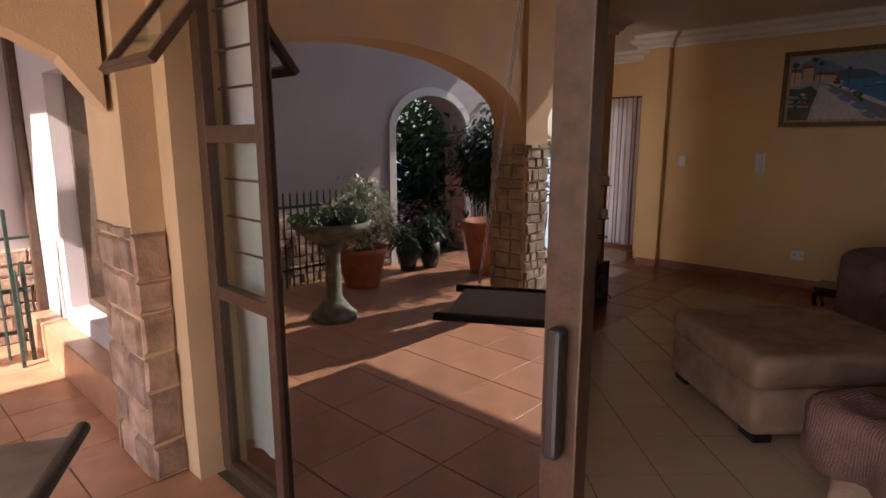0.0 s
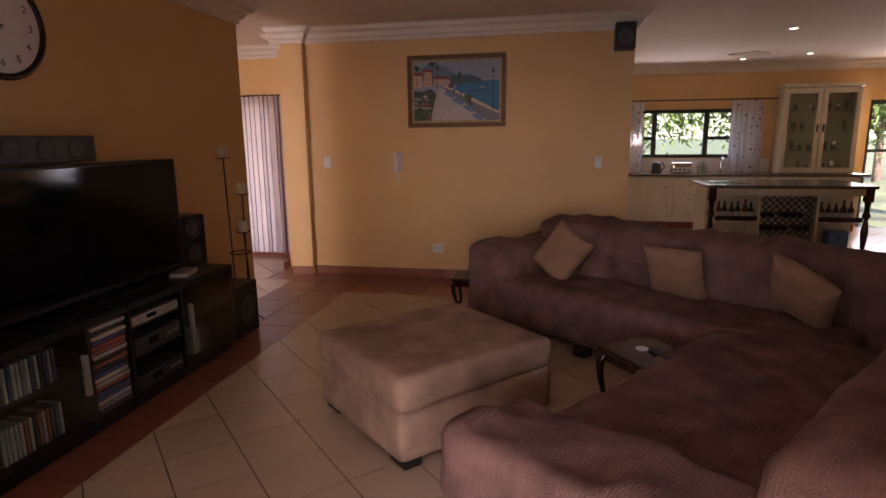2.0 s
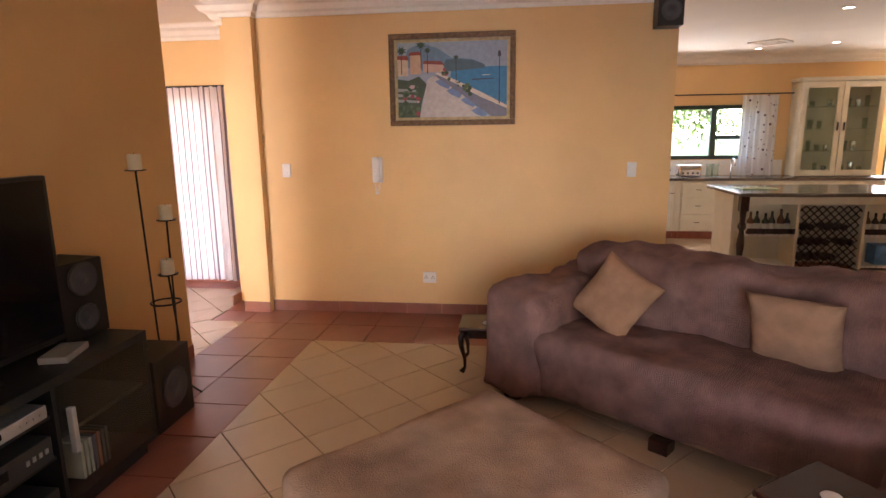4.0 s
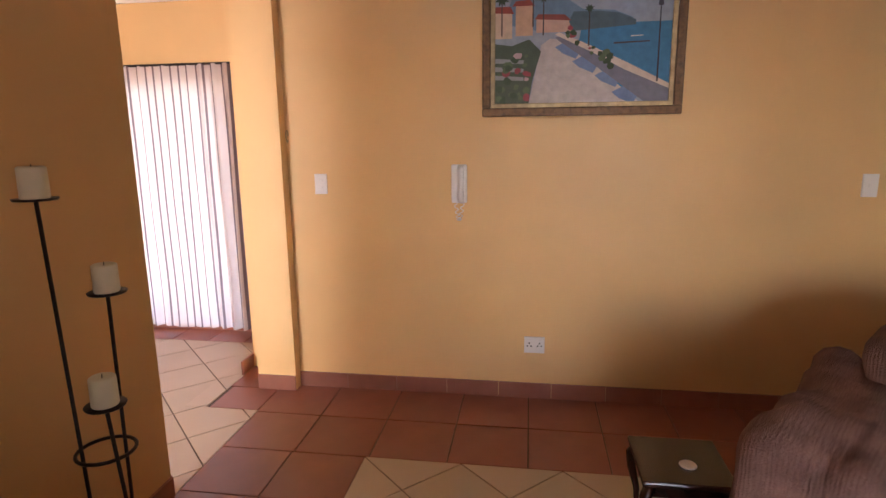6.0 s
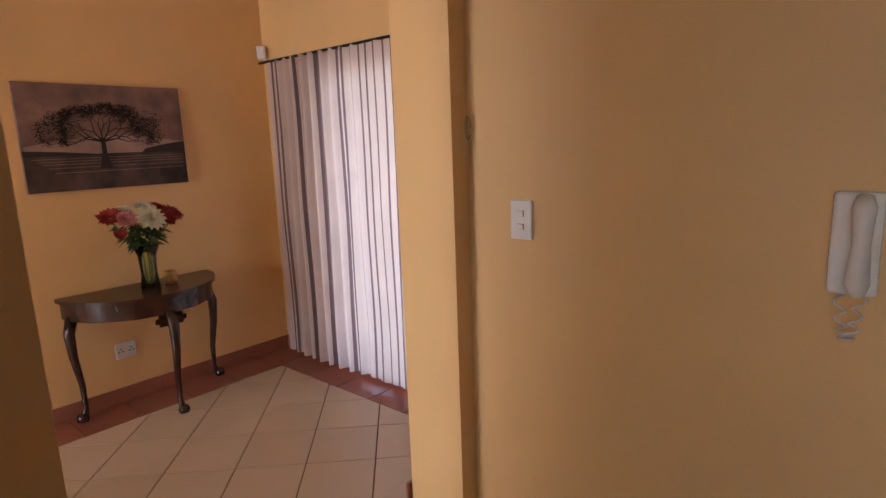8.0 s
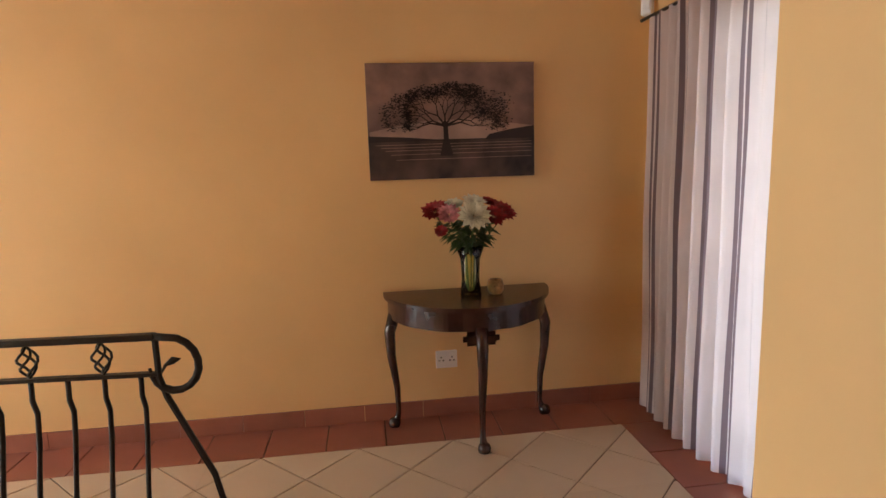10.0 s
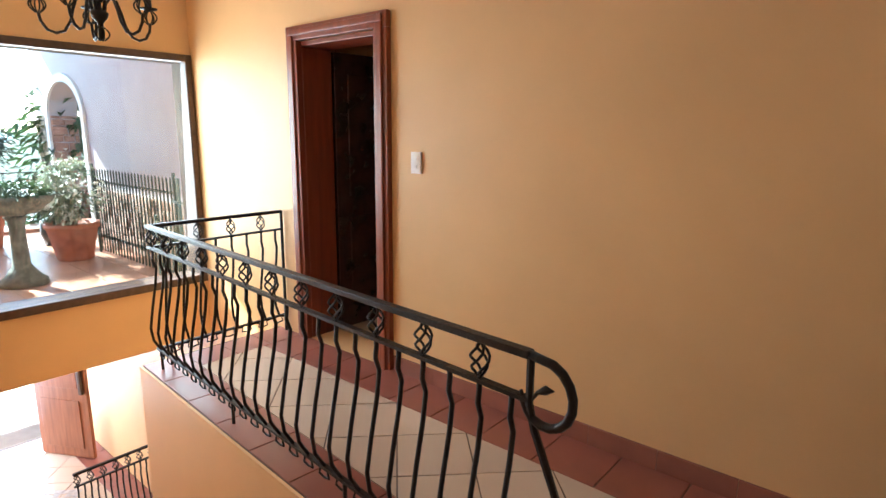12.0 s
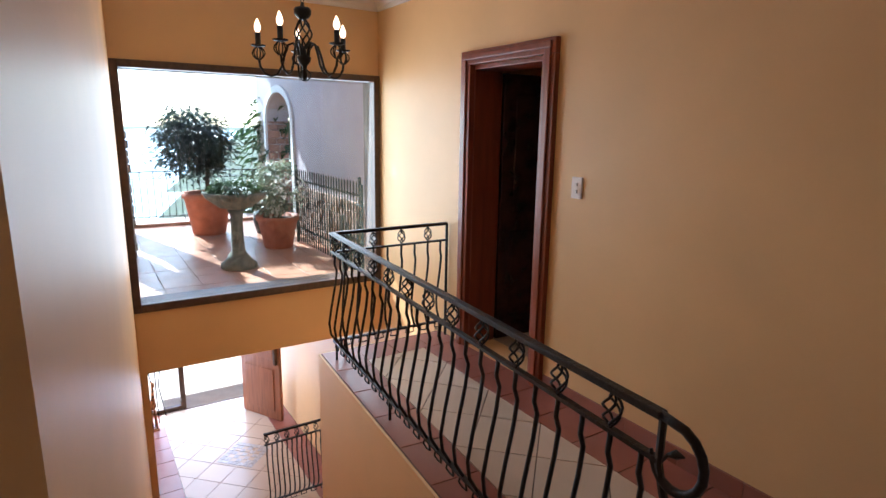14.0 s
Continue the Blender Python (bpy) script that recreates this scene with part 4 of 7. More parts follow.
bm = bmesh.new()
tube(bm, [(0.01 + 0.085 * math.cos(a), -0.03 + 0.085 * math.sin(a), 0.61) for a in np.linspace(0, 2 * math.pi, 24, False)], 0.006, 6, True)
part("ring", bm, M_IRON, t, smooth=True)


# ---- soft furniture ----
def cloth_box(x0, x1, y0, y1, z0, z1, rad=0.08, lump=0.012, seed=0, n=10, flare=0.0, sag=0.0, fold=0.0):
    """A soft rounded block with dents and wrinkles."""
    bm = bmesh.new()
    box(bm, x0, x1, y0, y1, z0, z1, rad, 4)
    bmesh.ops.triangulate(bm, faces=bm.faces)
    cuts = n
    bmesh.ops.delete(bm, geom=bm.verts, context="VERTS")
    nx, ny, nz = [max(2, min(60, int((b - a) / 0.035))) for a, b in ((x0, x1), (y0, y1), (z0, z1))]
    verts = {}

    def v(i, j, k):
        key = (i, j, k)
        if key not in verts:
            p = Vector((x0 + (x1 - x0) * i / nx, y0 + (y1 - y0) * j / ny, z0 + (z1 - z0) * k / nz))
            q = Vector((min(max(p.x, x0 + rad), x1 - rad), min(max(p.y, y0 + rad), y1 - rad), min(max(p.z, z0 + (rad if z0 > 0.2 else 0)), z1 - rad)))
            d = p - q
            if d.length > rad:
                p = q + d.normalized() * rad
            w = noise.noise((p.x * 2.6 + seed, p.y * 2.6, p.z * 2.6)) * lump * 2 + noise.noise((p.x * 8 + seed, p.y * 8, p.z * 5)) * lump
            if fold:
                w += fold * math.sin((p.x + p.y) * 26 + 4 * noise.noise((p.x * 2, p.y * 2, seed))) * max(0, 1 - (p.z - z0) / (z1 - z0)) * 0.9
                w += fold * 2.2 * (0.35 - abs(noise.noise((p.x * 3.1 + 1.5 * p.z, p.y * 3.1 - 1.5 * p.z, seed + 3))))
                w += fold * 0.9 * (0.3 - abs(noise.noise((p.x * 9 - 4 * p.z, p.y * 7 + 3 * p.z, seed + 9))))
            c = Vector(((x0 + x1) / 2, (y0 + y1) / 2, (z0 + z1) / 2))
            nrm = (d if d.length > 1e-5 else p - c).normalized()
            p += nrm * w
            if flare:
                f = flare * (1 - (p.z - z0) / (z1 - z0))
                p.x += f * (1 if p.x > c.x else -1)
                p.y += f * (1 if p.y > c.y else -1)
            if sag and k == nz:
                p.z -= sag * math.sin(math.pi * i / nx) * math.sin(math.pi * j / ny)
            verts[key] = bm.verts.new(p)
        return verts[key]

    for i in range(nx):
        for j in range(ny):
            bm.faces.new((v(i, j, nz), v(i + 1, j, nz), v(i + 1, j + 1, nz), v(i, j + 1, nz)))
            bm.faces.new((v(i, j, 0), v(i, j + 1, 0), v(i + 1, j + 1, 0), v(i + 1, j, 0)))
    for i in range(nx):
        for k in range(nz):
            bm.faces.new((v(i, 0, k), v(i + 1, 0, k), v(i + 1, 0, k + 1), v(i, 0, k + 1)))
            bm.faces.new((v(i, ny, k), v(i, ny, k + 1), v(i + 1, ny, k + 1), v(i + 1, ny, k)))
    for j in range(ny):
        for k in range(nz):
            bm.faces.new((v(0, j, k), v(0, j, k + 1), v(0, j + 1, k + 1), v(0, j + 1, k)))
            bm.faces.new((v(nx, j, k), v(nx, j + 1, k), v(nx, j + 1, k + 1), v(nx, j, k + 1)))
    return bm


SOFA = thing("corner_sofa", 4.87, 0.545, 0, "L-shaped corner sofa under mauve-brown throws", "sofa", rz=53.13)
part("sofa_base", boxes((-1.2, 1.86, -0.9, -0.06, 0.07, 0.3), (-1.2, -0.03, -0.06, 2.0, 0.07, 0.42), bev=0.02), M_SUEDE, SOFA, "beige suede sofa base")
part("seat", cloth_box(-0.65, 1.68, -0.66, 0.0, 0.12, 0.45, 0.07, 0.012, 1, fold=0.011), M_THROW, SOFA, smooth=True)
part("seat", cloth_box(-0.95, 0.0, -0.3, 1.85, 0.12, 0.455, 0.07, 0.012, 2, fold=0.011), M_THROW, SOFA, smooth=True)
part("backrest", cloth_box(-1.15, 1.80, -1.0, -0.62, 0.08, 0.86, 0.10, 0.024, 3, fold=0.024), M_THROW, SOFA, smooth=True)
part("backrest", cloth_box(-1.28, -0.92, -0.95, 1.9, 0.08, 0.82, 0.10, 0.024, 4, fold=0.024), M_THROW, SOFA, smooth=True)
part("armrest", cloth_box(1.64, 1.95, -0.97, 0.03, 0.09, 0.69, 0.06, 0.022, 5, fold=0.034, flare=0.03), M_THROW, SOFA, smooth=True)
part("armrest", cloth_box(-1.22, 0.05, 1.62, 2.04, 0.30, 0.56, 0.035, 0.014, 6, fold=0.022, flare=0.02), M_THROW, SOFA, smooth=True)
for x, y in ((1.82, -0.06), (1.82, -0.88), (-0.12, 1.93), (-1.12, 1.93), (-1.12, -0.88), (0.9, -0.06), (-0.06, 0.9)):
    part("foot", boxes((x - 0.05, x + 0.05, y - 0.05, y + 0.05, 0, 0.07), bev=0.005), M_DARKWOOD, SOFA)


def cushion(name, lx, ly, z, rx, ry, rz, s, label):
    bm = bmesh.new()
    n = 16
    rows = [[], []]
    for side in (0, 1):
        g = []
        for i in range(n + 1):
            r = []
            for j in range(n + 1):
                u, v = i / n * 2 - 1, j / n * 2 - 1
                pin = 1 - 0.09 * (1 - abs(v) ** 2) * abs(u) ** 3 if True else 1
                x = s / 2 * u * (1 - 0.07 * (1 - v * v))
                y = s / 2 * v * (1 - 0.07 * (1 - u * u))
                h = 0.075 * ((1 - u ** 4) * (1 - v ** 4)) ** 0.6 + 0.006 * noise.noise((u * 3 + lx, v * 3, side))
                r.append(bm.verts.new((x, y, (h + 0.002) if side else -(h + 0.002))))
            g.append(r)
        for i in range(n):
            for j in range(n):
                f = (g[i][j], g[i + 1][j], g[i + 1][j + 1], g[i][j + 1])
                bm.faces.new(f if side else f[::-1])
    bmesh.ops.remove_doubles(bm, verts=bm.verts, dist=0.006)
    t = new(name)
    t.matrix_world = SOFA.matrix_world @ pose(lx, ly, z, rx, ry, rz)
    tagged(t, label, "cushion", "sofa cushions")
    part("cover", bm, M_CUSHION, t, smooth=True)
    return t


cushion("cushion", 1.42, -0.50, 0.67, 68, 0, 0, 0.42, "tan square scatter cushion leaning on its corner against the sofa back").matrix_world = SOFA.matrix_world @ pose(1.38, -0.43, 0.635) @ pose(0, 0, 0, 62, 0, 180) @ pose(0, 0, 0, 0, 0, -26)
cushion("cushion", 0.46, -0.49, 0.62, 66, 0, 0, 0.42, "tan square scatter cushion upright against the sofa back")
cushion("cushion", -0.62, -0.35, 0.67, 0, 0, 0, 0.42, "tan square scatter cushion in the corner of the sofa").matrix_world = SOFA.matrix_world @ pose(-0.34, -0.42, 0.64) @ pose(0, 0, 0, 62, 0, -25) @ pose(0, 0, 0, 0, 0, 24)

t = thing("ottoman", 4.45, 2.11, 0, "large square beige suede ottoman with seamed sides", "ottoman", rz=47)
part("lower_body", cloth_box(-0.45, 0.45, -0.5, 0.5, 0.06, 0.30, 0.03, 0.003, 8), M_SUEDE, t, smooth=True)
part("top_cushion", cloth_box(-0.455, 0.455, -0.505, 0.505, 0.285, 0.47, 0.05, 0.006, 9, sag=0.01), M_SUEDE, t, smooth=True)
for x, y in ((-0.36, -0.42), (0.36, -0.42), (-0.36, 0.42), (0.36, 0.42)):
    part("foot", boxes((x - 0.07, x + 0.07, y - 0.05, y + 0.05, 0, 0.06), bev=0.004), M_BLACK, t)


def cabriole(bm, x, y, h, dx, dy, r=0.022, top=0.03):
    pts = [(x, y, h), (x + dx * 0.035, y + dy * 0.035, h * 0.86), (x + dx * 0.03, y + dy * 0.03, h * 0.65), (x, y, h * 0.35), (x - dx * 0.003, y - dy * 0.003, h * 0.12), (x + dx * 0.02, y + dy * 0.02, h * 0.035), (x + dx * 0.03, y + dy * 0.03, 0.004)]
    tube(bm, pts, [top, r * 1.25, r, r * 0.72, r * 0.55, r * 0.95, r * 1.1], 10)


def side_table(name, x, y, rz, label, s=0.4, h=0.42):
    t = thing(name, x, y, 0, label, "side table", "small side tables", rz=rz)
    part("tabletop", boxes((-s / 2, s / 2, -s / 2, s / 2, h - 0.025, h), bev=0.008), M_DARKWOOD, t)
    part("apron", boxes((-s / 2 + 0.03, s / 2 - 0.03, -s / 2 + 0.03, s / 2 - 0.03, h - 0.08, h - 0.026), bev=0.004), M_DARKWOOD, t)
    for dx in (-1, 1):
        for dy in (-1, 1):
            bm = bmesh.new()
            cabriole(bm, dx * (s / 2 - 0.04), dy * (s / 2 - 0.04), h - 0.03, dx * 0.7, dy * 0.7, 0.018, 0.024)
            part("leg", bm, M_DARKWOOD, t, smooth=True)
    return t


side_table("side_table", 6.48, 2.18, 0, "small dark wooden side table with cabriole legs beside the sofa's arm", 0.34, 0.32)
side_table("side_table", 4.42, 0.96, 35, "small dark wooden side table with cabriole legs before the sofa corner", 0.36, 0.45)
for x, y, z in ((6.44, 2.16, 0.32), (4.44, 0.98, 0.45)):
    c = thing("coaster", x, y, z, "small pale round coaster on the side table", "coaster", "coasters")
    bm = bmesh.new()
    lathe(bm, [(0.03, 0), (0.033, 0.004), (0.03, 0.008)])
    part("disc", bm, M_PLASTIC, c)
c = thing("remote_control", 4.36, 0.90, 0.4505, "black remote control on the side table", "remote", rz=20)
part("case", boxes((-0.08, 0.08, -0.02, 0.02, 0, 0.018), bev=0.005), M_DARKPLASTIC, c)

PLOT[0] = HALL
# ---- hall: console table, flowers, canvas ----
t = thing("console_table", 7.345, 6.60, 0, "dark mahogany half-round console table with cabriole legs", "console table")


def half_round(rx, ry, z0, z1, n=28, wav=0.0):
    bm = bmesh.new()
    pts = [(rx * math.cos(a) , -ry * math.sin(a) * (1 + wav * abs(math.sin(7 * a)))) for a in np.linspace(0, math.pi, n)]
    poly(bm, pts[::-1], z0, z1)
    return bm


part("tabletop", half_round(0.452, 0.46, 0.715, 0.738), M_DARKWOOD, t)
part("apron", half_round(0.43, 0.425, 0.615, 0.714, 56, 0.03), M_DARKWOOD, t, "fluted curved apron")
bm = bmesh.new()
poly(bm, [(-0.09, -0.45), (0.09, -0.45), (0.09, -0.41), (-0.09, -0.41)], 0.545, 0.615)
bmesh.ops.bevel(bm, geom=list(bm.edges), offset=0.02, segments=2, affect="EDGES", clamp_overlap=True)
part("apron_drop", bm, M_DARKWOOD, t)
for x, y, dx, dy in ((-0.40, -0.07, -0.8, -0.3), (0.40, -0.07, 0.8, -0.3), (0.0, -0.42, 0, -1)):
    bm = bmesh.new()
    cabriole(bm, x, y, 0.625, dx, dy, 0.024, 0.034)
    lathe(bm, [(0.012, 0.001), (0.03, 0.006), (0.034, 0.025), (0.026, 0.045), (0.01, 0.052)], x + dx * 0.03, y + dy * 0.03, 10)
    part("leg", bm, M_DARKWOOD, t, "cabriole leg with ball foot", smooth=True)
V = thing("flower_vase", 7.335, 6.37, 0.738, "clear glass vase of red, pink and white flowers", "vase")
bm = bmesh.new()
lathe(bm, [(0.05, 0), (0.055, 0.01), (0.045, 0.1), (0.05, 0.2), (0.075, 0.27), (0.071, 0.27), (0.046, 0.2), (0.041, 0.1), (0.048, 0.02), (0.01, 0.015)], n=24)
part("vase_body", bm, M_VASE, V, smooth=True)
rng = random.Random(5)
heads = [(-0.17, 0.0, 0.42, 0.065, M_REDFLOWER), (-0.11, -0.07, 0.41, 0.055, M_PINKFLOWER), (-0.07, 0.05, 0.44, 0.055, M_WHITEFLOWER), (0.01, -0.08, 0.40, 0.085, M_WHITEFLOWER), (0.03, 0.03, 0.45, 0.06, M_WHITEFLOWER), (0.11, -0.06, 0.39, 0.06, M_REDFLOWER), (0.17, 0.0, 0.40, 0.065, M_REDFLOWER), (0.12, 0.06, 0.44, 0.055, M_REDFLOWER), (-0.15, -0.06, 0.33, 0.03, M_REDFLOWER)]


def petals(bm, r, rng, layers=6):
    r = r * 1.0
    for l in range(layers):
        k = 5 + 2 * l
        tilt = 0.12 + 0.2 * l
        for i in range(k):
            a = 2 * math.pi * (i + 0.5 * l) / k + rng.uniform(-0.1, 0.1)
            rr = r * (0.3 + 0.7 * l / (layers - 1)) * rng.uniform(0.9, 1.1)
            w = rr * 2.2 / k + 0.006
            d, s = Vector((math.cos(a), math.sin(a), 0)), Vector((-math.sin(a), math.cos(a), 0))
            z0 = 0.25 * r * (1 - l / layers)
            p = [d * (rr * 0.15) + Vector((0, 0, z0)), d * (rr * 0.7 * math.sin(tilt) + 0.004) + s * w + Vector((0, 0, z0 + rr * math.cos(tilt) * 0.7)), d * (rr * math.sin(tilt) * 1.1 + 0.006) + Vector((0, 0, z0 + rr * math.cos(tilt) * 0.8)), d * (rr * 0.7 * math.sin(tilt) + 0.004) - s * w + Vector((0, 0, z0 + rr * math.cos(tilt) * 0.7))]
            bm.faces.new([bm.verts.new(q) for q in p])


for x, y, z, r, m_ in heads:
    bm = bmesh.new()
    petals(bm, r, rng)
    bmesh.ops.recalc_face_normals(bm, faces=bm.faces)
    o = part("flower_head", bm, m_, V, {"red_petal": "dark red rose", "white_petal": "white bloom", "pink_petal": "pink bloom"}[m_.name])
    o.matrix_basis = pose(x, y, z + 0.02, 35 - y * 250, x * 150, 0)
    bm = bmesh.new()
    tube(bm, [(x * 0.1, y * 0.1, 0.03), (x * 0.25, y * 0.25, 0.25), (x, y, z + 0.005)], 0.003, 5)
    part("stem", bm, M_STEM, V)
bm = bmesh.new()


def leaf(bm, p, d, ln, w, droop=0.3):
    d = Vector(d).normalized()
    s = d.cross(Vector((0, 0, 1)))
    s = s.normalized() if s.length > 1e-3 else Vector((1, 0, 0))
    p = Vector(p)
    m = p + d * ln * 0.5
    e = p + d * ln - Vector((0, 0, droop * ln))
    vs = [bm.verts.new(q) for q in (p, m + s * w / 2, e, m - s * w / 2)]
    bm.faces.new(vs)


for i in range(260):
    a, h = rng.uniform(0, 6.28), rng.uniform(0.26, 0.40)
    r = rng.uniform(0.02, 0.15) * (h - 0.2) / 0.2
    leaf(bm, (r * math.cos(a), r * math.sin(a) * 0.8, h), (math.cos(a + rng.uniform(-1, 1)), math.sin(a + rng.uniform(-1, 1)), rng.uniform(-0.5, 0.4)), rng.uniform(0.04, 0.08), 0.025)
part("foliage", bm, M_LEAF, V, kind="stuff")
c = thing("tea_light_holder", 7.475, 6.42, 0.738, "small round orange and cream candle holder on the console table", "candle holder")
bm = bmesh.new()
lathe(bm, [(0.03, 0), (0.042, 0.02), (0.044, 0.05), (0.035, 0.075), (0.028, 0.07), (0.01, 0.03)])
part("bowl", bm, mat("orange_cream_glaze", (0.6, 0.33, 0.14), 0.3, noise_scale=22, vary=0.5), c, smooth=True)

t = thing("tree_canvas", 6.855, 6.62, 1.338, "unframed sepia canvas print of a spreading thorn tree on a plain", "canvas print")
CW, CH = 0.885, 0.594
M_SEPIA = {k: mat("sepia_" + k, c, 0.6, noise_scale=6, vary=v, fine=90, bump=0.1) for k, c, v in (("sky", (0.23, 0.13, 0.105), 0.35), ("glow", (0.36, 0.23, 0.18), 0.2), ("field", (0.075, 0.042, 0.036), 0.6), ("dark", (0.022, 0.012, 0.011), 0.3), ("pale", (0.24, 0.15, 0.12), 0.3))}
part("canvas", boxes((0, CW, -0.03, 0, 0, CH), bev=0.003), M_SEPIA["sky"], t)


def flat(name, pts, d, m_):
    bm = bmesh.new()
    bm.faces.new([bm.verts.new((x * CW, -0.0305 - d * 0.0005, z * CH)) for x, z in pts])
    return part(name, bm, m_, t)


flat("printed_glow", [(0.01, 0.34), (0.99, 0.34), (0.99, 0.45), (0.6, 0.52), (0.3, 0.5), (0.01, 0.42)], 0, M_SEPIA["glow"])
flat("printed_field", [(0.002, 0.002), (0.998, 0.002), (0.998, 0.35), (0.002, 0.33)], 1, M_SEPIA["field"])
flat("printed_hill", [(0.0, 0.33), (0.0, 0.385), (0.2, 0.37), (0.4, 0.345), (0.7, 0.345), (0.72, 0.38), (0.85, 0.42), (0.998, 0.45), (0.998, 0.34)], 2, M_SEPIA["dark"])
for i, z in enumerate((0.30, 0.275, 0.25, 0.215, 0.17)):
    flat("printed_water_line", [(0.04 + 0.03 * i, z), (0.98, z + 0.008), (0.98, z + 0.014), (0.04 + 0.03 * i, z + 0.006)], 3, M_SEPIA["pale"])
rng = random.Random(12)
bm = bmesh.new()
bmc = bmesh.new()


def limb(x, z, a, ln, w, depth):
    x2, z2 = x + ln * math.cos(a) / CW, z + ln * math.sin(a) / CH
    dx, dz = -math.sin(a) * w / CW, math.cos(a) * w / CH
    if ((x2 - 0.5) / 0.42) ** 2 + ((z2 - 0.55) / 0.28) ** 2 > 1 or z2 < 0.42:
        return
    y = -0.0325 - 0.00003 * depth
    bm.faces.new([bm.verts.new(((p) * CW, y, q * CH)) for p, q in ((x - dx, z - dz), (x2 - dx * 0.6, z2 - dz * 0.6), (x2 + dx * 0.6, z2 + dz * 0.6), (x + dx, z + dz))])
    if depth < 7:
        for s in (-1, 1):
            na = a + s * rng.uniform(0.2, 0.65)
            na = na * 0.82 + (0.12 if math.cos(na) > 0 else math.pi - 0.12) * 0.18 if depth > 1 else na
            limb(x2, z2, na, ln * rng.uniform(0.66, 0.9), w * 0.62, depth + 1)
    if depth > 2:
        for _ in range(2):
            cx, cz, r = x2 + rng.uniform(-0.02, 0.02), z2 + rng.uniform(-0.015, 0.015), rng.uniform(0.0015, 0.005)
            bmc.faces.new([bmc.verts.new((cx * CW + r * 1.6 * math.cos(k + cx * 50) * rng.uniform(0.6, 1.2), -0.033, cz * CH + r * 0.8 * math.sin(k + cx * 50) * rng.uniform(0.6, 1.2))) for k in (0, 1.2, 2.4, 3.6, 4.9)])


bm.faces.new([bm.verts.new((x * CW, -0.0322, z * CH)) for x, z in ((0.42, 0.2), (0.50, 0.2), (0.475, 0.35), (0.47, 0.5), (0.445, 0.5), (0.445, 0.35))])
for a, ln in ((2.75, 0.07), (2.2, 0.065), (1.6, 0.05), (1.0, 0.06), (0.45, 0.075), (0.2, 0.085), (2.95, 0.08)):
    limb(0.457, 0.46, a, ln, 0.006, 0)
part("printed_tree", bm, M_SEPIA["dark"], t)
part("printed_twigs", bmc, M_SEPIA["dark"], t)

# ---- chandelier ----
t = thing("chandelier", 4.15, 5.24, 1.82, "black wrought iron chandelier with five lit candle bulbs", "chandelier")
def cage(bm, cx, cy, z, h, r, n, wire, twist=0.0):
    for q in range(n):
        tube(bm, [(cx + (0.008 + r * math.sin(math.pi * i / 8)) * math.cos(q * 6.283 / n + twist * i / 8), cy + (0.008 + r * math.sin(math.pi * i / 8)) * math.sin(q * 6.283 / n + twist * i / 8), z + h * i / 8) for i in range(9)], wire, 5)


bm = bmesh.new()
lathe(bm, [(0.004, 0.0), (0.012, 0.01), (0.012, 0.07), (0.03, 0.09), (0.035, 0.11), (0.012, 0.13), (0.01, 0.16)], n=14)
lathe(bm, [(0.012, 0.28), (0.028, 0.29), (0.04, 0.305), (0.042, 0.325), (0.036, 0.335), (0.012, 0.34), (0.006, 0.36)], n=14)
cage(bm, 0, 0, 0.15, 0.14, 0.032, 6, 0.0045, 2.6)
cage(bm, 0, 0, 0.0, 0.055, 0.022, 5, 0.0035)
part("column", bm, M_IRON, t, smooth=True)
bm = bmesh.new()
for i in range(14):
    z = 0.37 + i * 0.040
    tube(bm, [((0.007 * math.cos(a) if i % 2 else 0), (0 if i % 2 else 0.007 * math.cos(a)), z + 0.022 * math.sin(a)) for a in np.linspace(0, 6.28, 9, False)], 0.002, 4, True)
lathe(bm, [(0.05, 0.905), (0.05, 0.918), (0.02, 0.919)])
part("chain", bm, M_IRON, t)
for k in range(5):
    a = 2 * math.pi * k / 5 + 2.95
    c_, s_ = math.cos(a), math.sin(a)
    R = 0.215
    bm = bmesh.new()
    prof = [(0.02, 0.10), (0.03, 0.15), (0.05, 0.175), (0.075, 0.165), (0.092, 0.12), (0.105, 0.07), (0.13, 0.03), (0.16, 0.02), (0.19, 0.032), (0.21, 0.065), (R, 0.1)]
    tube(bm, [(r * c_, r * s_, z) for r, z in prof], 0.006, 7)
    cage(bm, R * c_, R * s_, 0.095, 0.06, 0.022, 6, 0.0032)
    part("arm", bm, M_IRON, t, smooth=True)
    bm = bmesh.new()
    lathe(bm, [(0.01, 0.152), (0.034, 0.158), (0.036, 0.163), (0.013, 0.164), (0.013, 0.218), (0.009, 0.22)], R * c_, R * s_, 12)
    part("candle_cup", bm, M_IRON, t, smooth=True)
    bm = bmesh.new()
    lathe(bm, [(0.007, 0.221), (0.014, 0.233), (0.0155, 0.246), (0.009, 0.267), (0.001, 0.283)], R * c_, R * s_, 12)
    part("bulb", bm, M_BULB, t, "lit candle-shaped bulb", smooth=True)

PLOT[0] = LOUNGE

# ---- kitchen ----
def knob_handle(parent, x, z, y=-0.003):
    bm = bmesh.new()
    tube(bm, [(x - 0.035, y, z), (x - 0.025, y - 0.022, z), (x + 0.025, y - 0.022, z), (x + 0.035, y, z)], 0.005, 6)
    return part("handle", bm, M_IRON, parent, "dark bow handle")


